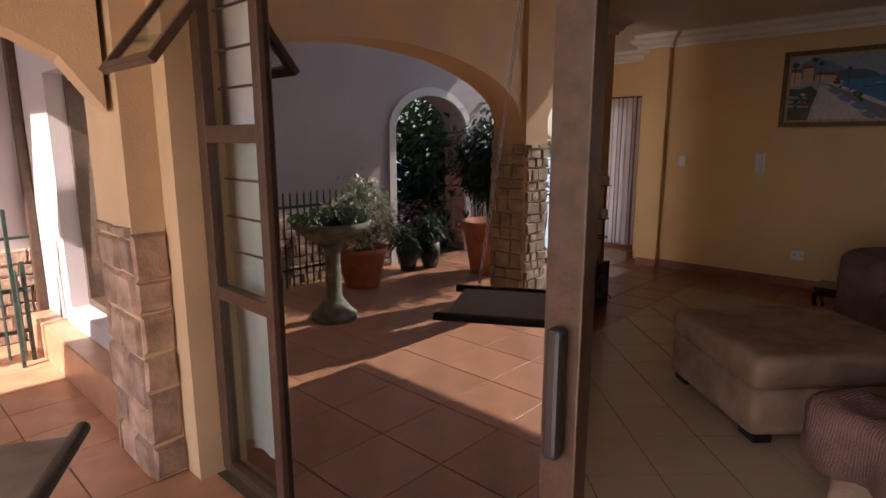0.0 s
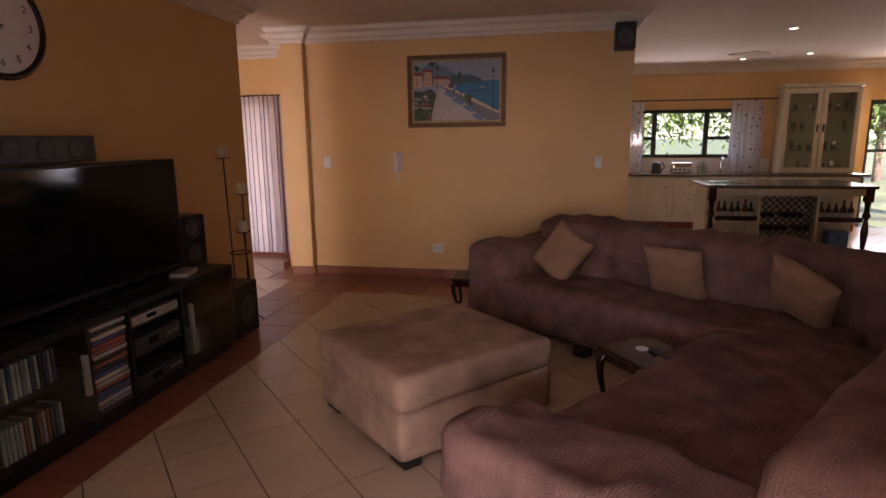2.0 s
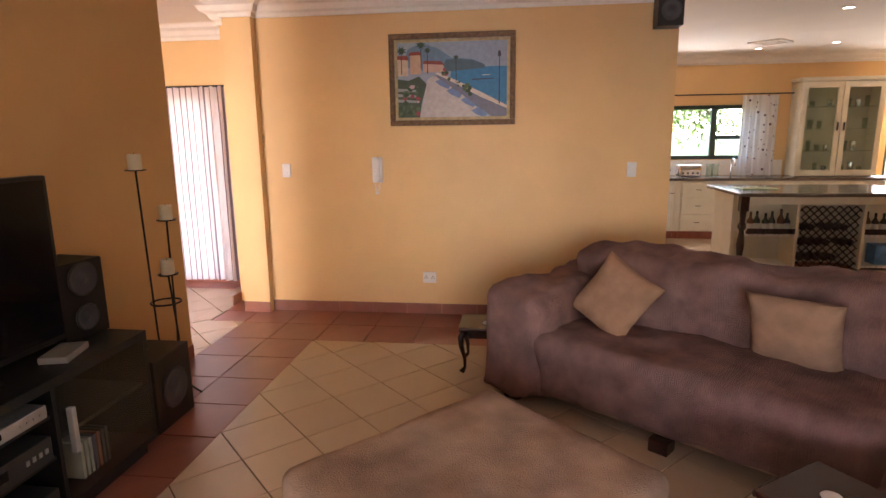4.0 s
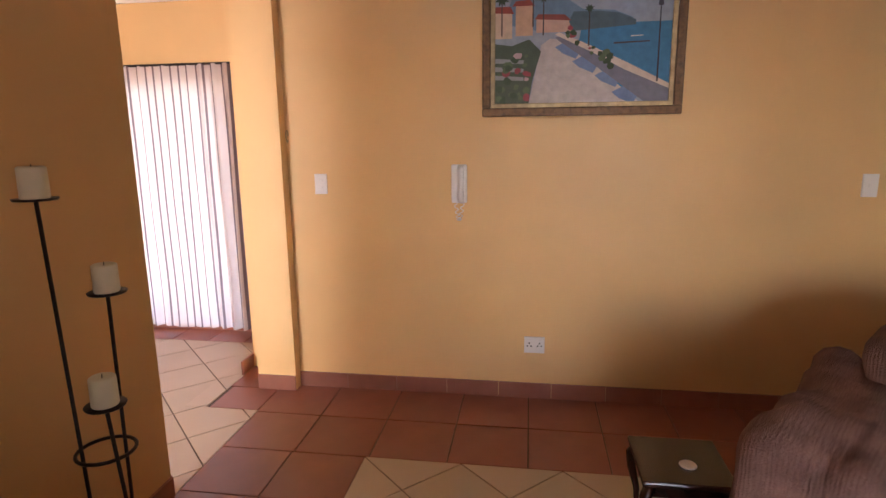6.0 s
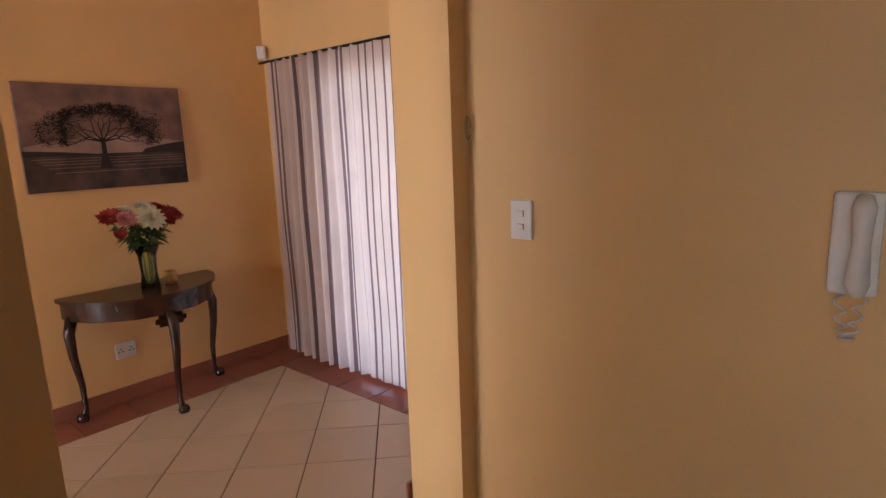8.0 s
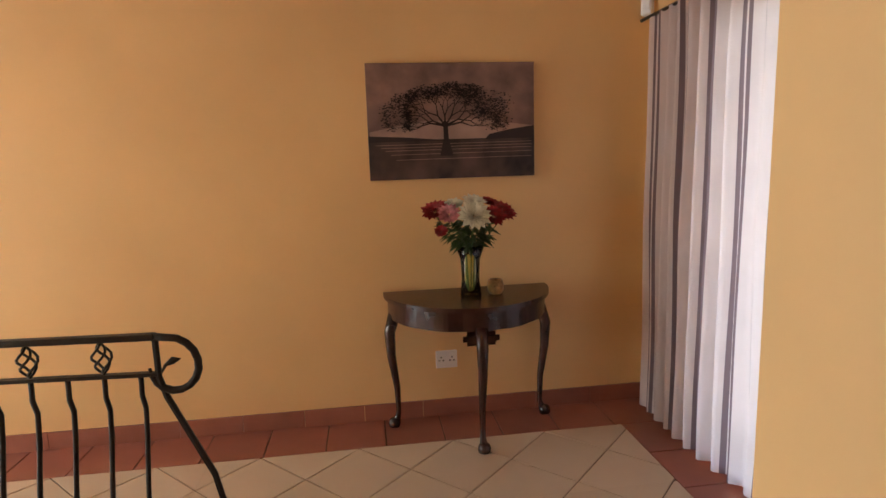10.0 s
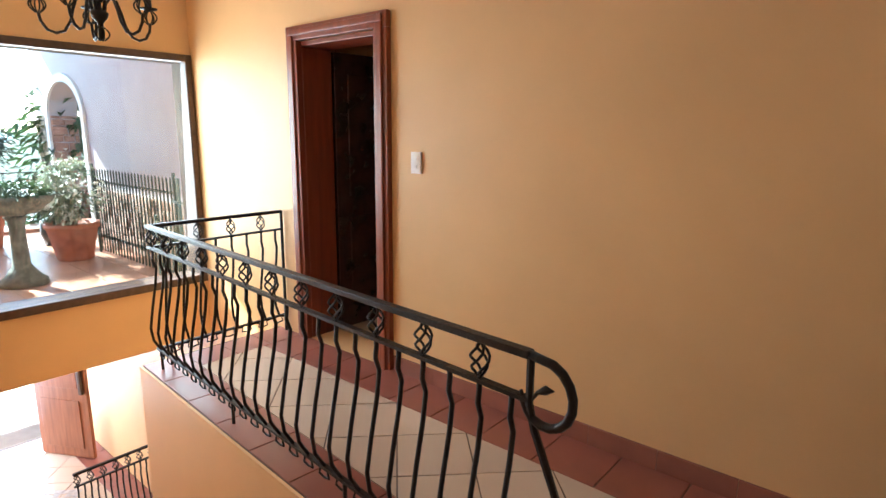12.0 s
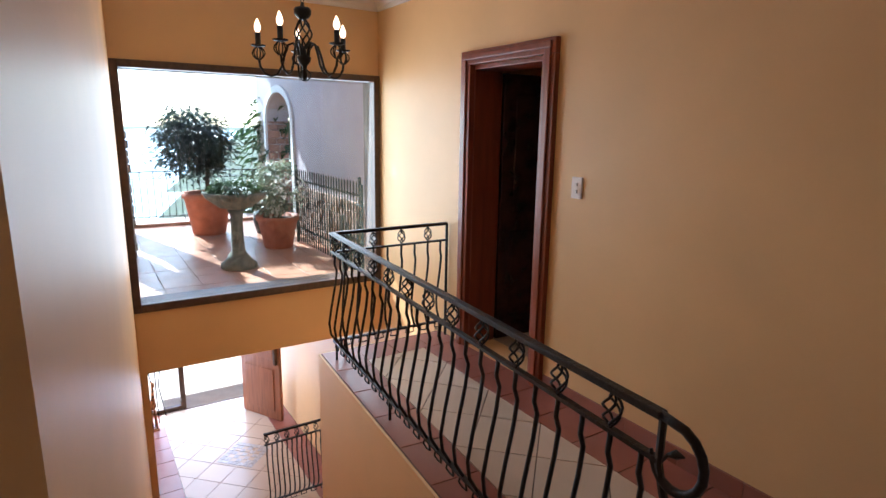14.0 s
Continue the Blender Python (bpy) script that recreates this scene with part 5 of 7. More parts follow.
def base_unit(y, w, kind, label, rz=-90, x=11.62, z=0.0):
    """A cream base unit whose local x runs along the wall and that faces -y."""
    t = thing("base_cabinet", x, y, z, label, "kitchen cabinet", "kitchen base units", rz=rz)
    part("body", boxes((0.002, w - 0.002, 0.0, 0.56, 0.12, 0.88)), M_KITCHEN, t)
    part("plinth", boxes((0.002, w - 0.002, 0.05, 0.5, 0, 0.12)), M_WOOD, t)
    if kind == "drawers":
        for z0, z1 in ((0.14, 0.38), (0.39, 0.63), (0.64, 0.86)):
            d = part("drawer", boxes((0.012, w - 0.012, -0.02, -0.001, z0, z1), bev=0.004), M_KITCHEN, t)
            knob_handle(d, w / 2, (z0 + z1) / 2, -0.021)
    elif kind == "door":
        d = part("door", boxes((0.012, w - 0.012, -0.02, -0.001, 0.14, 0.86), bev=0.004), M_KITCHEN, t)
        part("door_groove", boxes(*[(0.07 + i * (w - 0.14) / 6, 0.075 + i * (w - 0.14) / 6, -0.022, -0.0205, 0.2, 0.8) for i in range(7)]), M_TRIM, d)
        knob_handle(d, w - 0.05, 0.7, -0.021)
    return t


y = 1.1
for w, k in ((0.7, "door"), (0.8, "door"), (0.08, "none"), (0.5, "drawers"), (0.6, "door"), (0.6, "door"), (0.6, "drawers"), (0.5, "door")):
    base_unit(y, w, k, "cream painted kitchen base unit with %s" % {"door": "a panelled door", "drawers": "three drawers and bow handles", "none": "a narrow filler panel"}[k])
    y -= w
structure("worktop", boxes((11.58, 12.19, -3.4, 1.19, 0.885, 0.925), bev=0.006), M_GRANITE, "polished brown granite worktop", "worktop")
structure("backsplash", boxes((12.17, 12.195, -2.1, 1.19, 0.93, 1.16)), M_TRIM, "pale backsplash behind the worktop", "wall tiles")
# window over the worktop
structure("window_kitchen", boxes((12.26, 12.32, -1.68, -1.62, 1.17, 2.0), (12.26, 12.32, 0.04, 0.10, 1.17, 2.0), (12.26, 12.32, -1.62, 0.04, 1.94, 2.0), (12.26, 12.32, -1.62, 0.04, 1.17, 1.23), (12.26, 12.32, -1.12, -1.04, 1.23, 1.94), (12.26, 12.32, -0.26, -0.18, 1.23, 1.94), (12.26, 12.32, -1.62, -1.12, 1.48, 1.54), (12.26, 12.32, -0.18, 0.04, 1.48, 1.54), bev=0.004), M_GREENIRON, "dark green painted window frame", "window frame")
bm = bmesh.new()
for z in np.arange(1.6, 1.93, 0.09):
    for a, b in ((-1.62, -1.12), (-0.18, 0.04)):
        tube(bm, [(12.24, a, float(z)), (12.24, b, float(z))], 0.005, 5)
structure("window_bars", bm, M_GREENIRON, "thin horizontal burglar bars in the side lights", "window bars")
pane = structure("window_kitchen_pane", boxes((12.29, 12.294, -1.62, 0.04, 1.23, 1.94)), M_GLASS, "clear kitchen window pane", "window")
pane.visible_shadow = False
M_SPOT = mat("white_cloth_with_dots", (0.78, 0.76, 0.75), 0.9, noise_scale=16, vary=0.04, second=(0.76, 0.74, 0.73))
n_, l_ = M_SPOT.node_tree.nodes, M_SPOT.node_tree.links
vo = n_.new("ShaderNodeTexVoronoi")
vo.inputs["Scale"].default_value = 11
uvn = n_.new("ShaderNodeTexCoord")
l_.new(uvn.outputs["Object"], vo.inputs["Vector"])
lt_ = n_.new("ShaderNodeMath"); lt_.operation = "LESS_THAN"; lt_.inputs[1].default_value = 0.2
l_.new(vo.outputs["Distance"], lt_.inputs[0])
mx_ = n_.new("ShaderNodeMix"); mx_.data_type = "RGBA"
l_.new(lt_.outputs[0], mx_.inputs["Factor"])
mx_.inputs["A"].default_value, mx_.inputs["B"].default_value = (0.76, 0.74, 0.73, 1), (0.12, 0.08, 0.12, 1)
l_.new(mx_.outputs["Result"], n_["Principled BSDF"].inputs["Base Color"])
translucent(M_SPOT, 0.3, mx_.outputs["Result"])
c = curtain("kitchen_curtain", 12.1, -1.94, -1.42, 0.93, 2.13, M_SPOT, "white kitchen curtain with small dark dots, gathered at the window's side", 6, 0.04)
c = curtain("kitchen_curtain", 12.1, -0.02, 0.30, 0.93, 2.13, M_SPOT, "white kitchen curtain with small dark dots, gathered at the window's edge", 4, 0.04)
t = thing("curtain_rail", 12.1, -0.5, 2.15, "thin dark curtain rail over the kitchen window", "curtain rail")
bm = bmesh.new()
tube(bm, [(0, -1.7, 0), (0, 0.7, 0)], 0.01, 8)
part("rod", bm, M_IRON, t)
# things on the worktop
t = thing("kettle", 11.8, -0.22, 0.925, "dark electric kettle with a curved handle", "kettle")
bm = bmesh.new()
lathe(bm, [(0.08, 0), (0.085, 0.02), (0.07, 0.16), (0.05, 0.19), (0.01, 0.2)])
part("body", bm, M_DARKPLASTIC, t, smooth=True)
bm = bmesh.new()
tube(bm, [(0, -0.05, 0.18), (0, -0.11, 0.19), (0, -0.13, 0.1), (0, -0.08, 0.03)], 0.01, 8)
part("handle", bm, M_DARKPLASTIC, t, smooth=True)
t = thing("toaster", 11.8, -0.62, 0.925, "white and chrome four-slice toaster", "toaster")
part("body", boxes((-0.1, 0.1, -0.17, 0.17, 0.01, 0.19), bev=0.03), M_CHROME, t, smooth=True)
part("front_panel", boxes((-0.112, -0.101, -0.14, 0.14, 0.03, 0.11), bev=0.004), M_PLASTIC, t)
for q in (-0.1, -0.03, 0.04, 0.11):
    part("dial", boxes((-0.122, -0.1125, q - 0.015, q + 0.015, 0.05, 0.08), bev=0.004), M_DARKPLASTIC, t)
for i, q in enumerate((-0.92, -1.0)):
    t = thing("glass_jug", 11.8, q, 0.925, "clear glass jug on the granite worktop", "jug", "glass jugs")
    bm = bmesh.new()
    lathe(bm, [(0.05, 0), (0.055, 0.02), (0.045, 0.12), (0.055, 0.2), (0.052, 0.2), (0.042, 0.12), (0.05, 0.02), (0.01, 0.01)])
    part("jug_body", bm, M_GLASS, t, smooth=True)
for q in (-1.25,):
    t = thing("tap", 11.95, q - 0.03, 0.925, "chrome kitchen tap with an arched spout", "tap", "kitchen taps")
    bm = bmesh.new()
    tube(bm, [(0, 0, 0), (0, 0, 0.2)] + [(-0.07 + 0.07 * math.cos(a), 0, 0.2 + 0.07 * math.sin(a)) for a in np.linspace(0, math.pi, 8)] + [(-0.14, 0, 0.16)], 0.012, 8)
    part("spout", bm, M_CHROME, t, smooth=True)
# dresser cabinet with glass doors standing on the worktop
t = thing("glass_cabinet", 11.86, -2.14, 0.93, "cream display cabinet with two glass doors standing on the worktop", "display cabinet", rz=-90)
part("body", boxes((0, 1.12, 0.3, 0.32, 0, 1.36), (0, 0.03, 0.0, 0.3, 0, 1.36), (1.09, 1.12, 0.0, 0.3, 0, 1.36), (0.03, 1.09, 0, 0.3, 0, 0.04), (0.03, 1.09, 0, 0.3, 1.32, 1.36)), M_KITCHEN, t)
part("cornice", boxes((-0.03, 1.15, -0.04, 0.32, 1.365, 1.42), bev=0.015), M_KITCHEN, t)
for z in (0.36, 0.68, 1.0):
    part("glass_shelf", boxes((0.035, 1.085, 0.03, 0.29, z, z + 0.008)), M_GLASS, t)
for a in (0.005, 0.565):
    d = part("door", boxes((a, a + 0.07, -0.022, -0.001, 0.01, 1.35), (a + 0.48, a + 0.55, -0.022, -0.001, 0.01, 1.35), (a + 0.07, a + 0.48, -0.021, -0.002, 0.01, 0.09), (a + 0.07, a + 0.48, -0.021, -0.002, 1.27, 1.35)), M_KITCHEN, t)
    g = part("pane", boxes((a + 0.07, a + 0.48, -0.012, -0.008, 0.09, 1.27)), M_GLASS, d)
    part("handle", boxes((a + (0.50 if a < 0.1 else 0.03), a + (0.52 if a < 0.1 else 0.05), -0.045, -0.0225, 0.66, 0.78), bev=0.005), M_IRON, d)
rng = random.Random(2)
for z in (0.04, 0.368, 0.688, 1.008):
    for i in range(8):
        if rng.random() < 0.75:
            o = new("drinking_glass")
            o.matrix_world = t.matrix_world @ pose(0.1 + i * 0.125, 0.15, z)
            tagged(o, "small clear drinking glass on a cabinet shelf", "glass", "glasses in the display cabinet")
            bm = bmesh.new()
            r = rng.uniform(0.025, 0.045)
            h = rng.uniform(0.07, 0.16)
            lathe(bm, [(r * 0.8, 0), (r, h), (r * 0.92, h), (r * 0.7, 0.01)], n=12)
            part("bowl", bm, M_GLASS if i % 3 else M_CHROME, o, smooth=True)
# glass door and garden side
structure("door_kitchen", boxes((12.26, 12.32, -3.62, -3.55, 0, 2.1), (12.26, 12.32, -6.0, -5.93, 0, 2.1), (12.26, 12.32, -5.93, -3.62, 2.03, 2.1), (12.26, 12.32, -5.93, -3.62, 1.25, 1.30), (12.26, 12.32, -4.4, -4.33, 0, 2.03), bev=0.004), M_GREENIRON, "dark green steel frame of the kitchen's glass door", "door frame")
# island
ISX = 9.3
t = thing("kitchen_island", ISX, -0.47, 0, "cream kitchen island with granite top, turned legs and wine rack", "kitchen island", rz=-90)
part("island_top", boxes((0, 1.95, 0.0, 1.15, 0.885, 0.925), bev=0.008), M_GRANITE, t)
part("body", boxes((0.08, 1.87, 0.42, 1.05, 0.08, 0.884), (0.62, 0.65, 0.04, 0.42, 0.08, 0.80), (1.30, 1.33, 0.04, 0.42, 0.08, 0.80), (0.12, 1.83, 0.04, 0.42, 0.80, 0.884), bev=0.003), M_KITCHEN, t)
part("plinth", boxes((0.1, 1.85, 0.45, 1.0, 0, 0.08)), M_WOOD, t)
for x in (0.07, 1.88):
    bm = bmesh.new()
    box(bm, x - 0.045, x + 0.045, 0.03, 0.12, 0.72, 0.884, 0.006)
    lathe(bm, [(0.02, 0.0), (0.03, 0.02), (0.022, 0.1), (0.03, 0.2), (0.043, 0.34), (0.03, 0.45), (0.025, 0.5), (0.045, 0.53), (0.045, 0.56), (0.028, 0.6), (0.035, 0.7), (0.035, 0.72)], x, 0.075, 14)
    part("leg", bm, M_DARKWOOD, t, "turned dark wooden leg", smooth=False)
for a, b in ((0.12, 0.62), (1.33, 1.83)):
    for z in (0.10, 0.44):
        for i in range(9):
            q = a + (b - a) * (i + 0.5) / 9
            part("slat", boxes((q - 0.018, q + 0.018, 0.05, 0.42, z, z + 0.018)), M_TRIM, t)
    part("bottle_shelf_rail", boxes((a, b, 0.04, 0.05, 0.47, 0.53)), M_DARKWOOD, t)
bm = bmesh.new()
for i in range(-7, 8):
    for s in (-1, 1):
        cx = 0.975 + i * 0.085
        pts = []
        for z in np.linspace(0.1, 0.78, 24):
            x = cx + s * (z - 0.44) * 1.0
            if 0.66 <= x <= 1.29:
                pts.append((x, 0.06 + (0.012 if s > 0 else 0), float(z)))
        if len(pts) > 1:
            tube(bm, [pts[0], pts[-1]], 0.007, 5)
part("wine_lattice", bm, M_DARKWOOD, t, "diagonal dark wooden wine rack lattice")
part("rack_back", boxes((0.651, 1.299, 0.40, 0.418, 0.081, 0.799)), M_KITCHEN, t)
botmats = [mat("bottle_glass", c, 0.12, vary=0.1) for c in ((0.02, 0.03, 0.015), (0.12, 0.05, 0.02), (0.07, 0.05, 0.14), (0.03, 0.02, 0.02))]
M_LABEL = mat("paper_label", (0.65, 0.6, 0.5), 0.7, vary=0.15)
rng = random.Random(7)


def bottle(lx, ly, z, group, lab):
    o = new("bottle")
    o.matrix_world = t.matrix_world @ pose(lx, ly, z)
    tagged(o, lab, "bottle", group)
    bm = bmesh.new()
    h = rng.uniform(0.85, 1.05)
    lathe(bm, [(0.034, 0), (0.036, 0.01), (0.036, 0.16 * h), (0.014, 0.21 * h), (0.013, 0.27 * h), (0.01, 0.275 * h)], n=14)
    part("bottle_body", bm, rng.choice(botmats), o, smooth=True)
    bm = bmesh.new()
    lathe(bm, [(0.0368, 0.04), (0.0368, 0.12)], n=14, cap=False)
    part("label", bm, M_LABEL, o, "pale paper label")


for i in range(6):
    bottle(0.17 + i * 0.08, 0.12 + 0.03 * (i % 2), 0.459, "bottles on the island shelf", "dark glass bottle with a pale label on the island's slatted shelf")
for i in range(5):
    bottle(1.39 + i * 0.085, 0.14, 0.459, "bottles on the island shelf", "glass bottle on the far slatted shelf of the island")
for i in range(7):
    for j in range(3):
        if rng.random() < 0.6:
            o = new("wine_bottle")
            o.matrix_world = t.matrix_world @ pose(0.72 + i * 0.085, 0.09, 0.2 + j * 0.17, -90)
            tagged(o, "dark wine bottle lying in the lattice rack", "bottle", "wine bottles")
            bm = bmesh.new()
            lathe(bm, [(0.035, 0), (0.037, 0.01), (0.037, 0.18), (0.015, 0.23), (0.013, 0.3)], n=12)
            part("bottle_body", bm, botmats[3], o, smooth=True)
o = new("drinks_box")
o.matrix_world = t.matrix_world @ pose(1.62, 0.12, 0.119)
tagged(o, "blue and white printed carton on the bottom shelf", "box")
part("carton", boxes((-0.11, 0.11, 0, 0.18, 0, 0.22), bev=0.003), mat("blue_carton", (0.12, 0.28, 0.55), 0.5, noise_scale=12, vary=0.3), o)
o = thing("chopping_board", 9.9, -0.85, 0.925, "pale green glass chopping board on the island", "chopping board", rz=-90)
part("board", boxes((-0.2, 0.2, -0.15, 0.15, 0.001, 0.012), bev=0.003), mat("pale_green_glass", (0.45, 0.55, 0.3), 0.15), o)
for x, y in ((8.89, -1.14), (11.6, -1.39), (9.2, -2.6), (11.2, -2.2)):
    o = thing("downlight", x, y, CEIL - 0.006, "small round recessed ceiling downlight, lit", "ceiling light", "kitchen downlights")
    bm = bmesh.new()
    lathe(bm, [(0.045, 0.0), (0.045, 0.004)], n=20)
    part("lamp", bm, M_DOWNLIGHT, o)
    bm = bmesh.new()
    tube(bm, [(0.05 * math.cos(a), 0.05 * math.sin(a), 0.0) for a in np.linspace(0, 6.283, 20, False)], 0.006, 6, True)
    part("trim_ring", bm, M_TRIM, o, smooth=True)
o = thing("ceiling_vent", 11.0, -1.3, CEIL - 0.02, "square white ceiling air vent", "vent", rz=45)
part("frame", boxes((-0.2, 0.2, -0.2, -0.16, 0, 0.019), (-0.2, 0.2, 0.16, 0.2, 0, 0.019), (-0.2, -0.16, -0.16, 0.16, 0, 0.019), (0.16, 0.2, -0.16, 0.16, 0, 0.019)), M_TRIM, o)
for i in range(6):
    part("slat", boxes((-0.16, 0.16, -0.15 + i * 0.05, -0.13 + i * 0.05, 0.004, 0.012)), M_TRIM, o)

# ---- sliding door and side window on the terrace ----
GX = 1.85
t = thing("sliding_door", 1.725, 1.965, 0, "bronze framed sliding glass door leaf, closed half of the opening", "sliding door", rz=90)
part("leaf_frame", boxes((0, 0.085, -0.025, 0.025, 0, 2.3), (1.15, 1.20, -0.025, 0.025, 0, 2.3), (0.085, 1.15, -0.024, 0.024, 0, 0.09), (0.085, 1.15, -0.024, 0.024, 2.2, 2.3), bev=0.004), M_STEEL, t)
g = part("pane", boxes((0.085, 1.15, -0.003, 0.003, 0.09, 2.2)), M_DOORGLASS, t, "reflective glass pane")
g.visible_shadow = False
part("door_handle", boxes((0.025, 0.060, 0.026, 0.062, 0.90, 1.18), bev=0.01), M_DARKPLASTIC, t, "black pull handle")
structure("door_track", boxes((1.80, 1.95, 1.0, 3.25, -0.006, 0.012), (1.69, 1.80, 1.0, 3.25, -0.005, 0.010), (1.69, 1.80, 1.0, 3.25, 2.302, 2.35), (1.82, 1.93, 1.0, 3.88, 2.3, 2.35), (1.82, 1.93, 1.0, 1.06, 0.012, 2.3), bev=0.003), M_STEEL, "bronze track and head of the sliding door", "door frame")
structure("window_side", boxes((1.83, 1.88, 3.23, 3.29, 0.02, 2.3), (1.83, 1.88, 3.80, 3.88, 0.02, 2.3), (1.83, 1.88, 3.29, 3.80, 0.02, 0.07), (1.83, 1.88, 3.29, 3.80, 0.86, 0.92), (1.83, 1.88, 3.29, 3.80, 1.53, 1.60), (1.83, 1.88, 3.29, 3.80, 2.25, 2.3), bev=0.004), M_STEEL, "bronze framed side window beside the sliding door", "window frame")
for z0, z1 in ((0.07, 0.86), (0.92, 1.53)):
    g = structure("window_side_pane", boxes((1.853, 1.857, 3.29, 3.80, z0, z1)), M_GLASS, "side window pane", "window")
    g.visible_shadow = False
bm = bmesh.new()
for z in (1.07, 1.22, 1.38, 1.75, 1.90, 2.06):
    tube(bm, [(1.90, 3.31, z), (1.90, 3.80, z)], 0.006, 6)
structure("window_side_bars", bm, M_STEEL, "thin horizontal burglar bars", "window bars")
t = thing("top_hung_sash", 1.84, 3.31, 2.25, "open top-hung window sash in a bronze frame", "window sash")
t.matrix_world = pose(1.82, 3.33, 2.24, 0, 38, 0)
part("sash_frame", boxes((-0.015, 0.015, 0, 0.035, -0.58, 0), (-0.015, 0.015, 0.43, 0.465, -0.58, 0), (-0.014, 0.014, 0.035, 0.43, -0.58, -0.545), (-0.014, 0.014, 0.035, 0.43, -0.035, 0), bev=0.003), M_STEEL, t)
g = part("pane", boxes((-0.002, 0.002, 0.035, 0.43, -0.545, -0.035)), M_GLASS, t)
g.visible_shadow = False
curtain("lounge_curtain", 1.98, 3.33, 4.26, 0.08, 2.3, M_WHITECLOTH, "white net curtain hanging behind the side window", 7, 0.03)

# ---- terrace ----
TZ = -0.29  # the planted terrace lies two steps below the veranda
structure("terrace_slab", boxes((-4.7, 1.80, -1.6, 4.45, -0.13, -0.006)), M_GROUT, "concrete slab and grout bed of the terrace", "terrace")
structure("pier", boxes((1.58, 1.80, 4.02, 4.45, 0, 3.1), (1.72, 1.80, 3.88, 4.02, 0, 3.1)), M_CREAMOUT, "cream plastered pier beside the door", "pillar")


structure("terrace_floor", boxes((-5.4, 1.80, 4.45, 8.10, TZ - 0.035, TZ - 0.006), (1.80, 1.97, 4.77, 7.7, TZ - 0.035, TZ - 0.006)), M_GROUT, "grout bed of the lower planted terrace", "terrace")
structure("terrace_step", boxes((-4.2, 1.58, 4.45, 4.75, TZ, -0.15)), M_OUTTILE, "terracotta step down to the planted terrace", "step")


def arch_wall(name, x0, x1, y0, y1, spring, rise, z1, material, label, n=24):
    """A spandrel over a low arch that runs along x."""
    bm = bmesh.new()
    for i in range(n):
        a, b = i / n, (i + 1) / n
        xa, xb = x0 + (x1 - x0) * a, x0 + (x1 - x0) * b
        za = spring + rise * math.sqrt(max(0, 1 - (2 * a - 1) ** 2))
        zb = spring + rise * math.sqrt(max(0, 1 - (2 * b - 1) ** 2))
        v = [bm.verts.new(p) for p in ((xa, y0, za), (xb, y0, zb), (xb, y0, z1), (xa, y0, z1), (xa, y1, za), (xb, y1, zb), (xb, y1, z1), (xa, y1, z1))]
        bm.faces.new((v[0], v[1], v[2], v[3])), bm.faces.new((v[7], v[6], v[5], v[4])), bm.faces.new((v[0], v[4], v[5], v[1])), bm.faces.new((v[3], v[2], v[6], v[7]))
    bmesh.ops.remove_doubles(bm, verts=bm.verts, dist=0.0001)
    return structure(name, bm, material, label, "arch")


a_ = arch_wall("arch_veranda", -3.52, 0.0, -0.15, 0.15, 1.66, 0.52, 3.1, M_CREAMOUT, "cream plastered veranda arch")
a_.matrix_world = pose(1.58, 4.22, 0, 0, 0, -10.2)
arch_wall("arch_veranda_west", -4.4, -2.25, 4.68, 4.98, 1.60, 0.55, 3.1, M_CREAMOUT, "cream plastered veranda arch")
structure("veranda_column", boxes((-2.25, -1.88, 4.64, 5.03, TZ, 3.1)), M_CREAMOUT, "cream plastered veranda column", "pillar")
structure("veranda_column_west", boxes((-4.75, -4.4, 4.64, 5.03, TZ, 3.1), (-4.5, -4.15, -1.7, -1.3, 0, 3.1)), M_CREAMOUT, "cream plastered corner columns", "pillar")
bm = bmesh.new()
poly(bm, [(-3.7, -1.8), (1.80, -1.8), (1.80, 4.40), (-2.3, 5.1), (-3.7, 5.1)], 3.1, 3.25)
structure("veranda_roof", bm, M_CREAMOUT, "plastered veranda ceiling", "ceiling")
structure("wall_veranda_south", boxes((-4.2, 1.80, -1.8, -1.6, 0, 3.1)), M_CREAMOUT, "cream plastered south wall of the veranda", "wall")
PLOT[0] = HALL
structure("wall_upper_facade", boxes((1.80, 1.95, 4.57, 6.62, 2.05, 3.3), (1.80, 1.95, 4.57, 6.62, TZ - 0.03, 0.165), (1.80, 1.95, 6.62, 7.51, TZ - 0.03, 3.3)), M_PURPLEWALL, "facade strip around the stairwell window", "wall")
# added out of view: slabs that cut the sun on garden wall and landing
structure("eave", boxes((-5.6, -0.2, 6.65, 7.9, 3.3, 3.4), (-0.2, 2.3, 5.9, 7.9, 3.3, 3.4), (-3.7, 2.3, 4.1, 5.1, 3.3, 3.4), (-1.5, 2.3, 5.1, 5.9, 3.3, 3.4)), M_TRIM, "unseen slabs added overhead to shade the garden wall, window and landing", "roof")
structure("roof", boxes((1.8, 12.5, -4.5, 7.0, 3.42, 3.5)), M_CREAMOUT, "flat roof that closes the house", "roof")
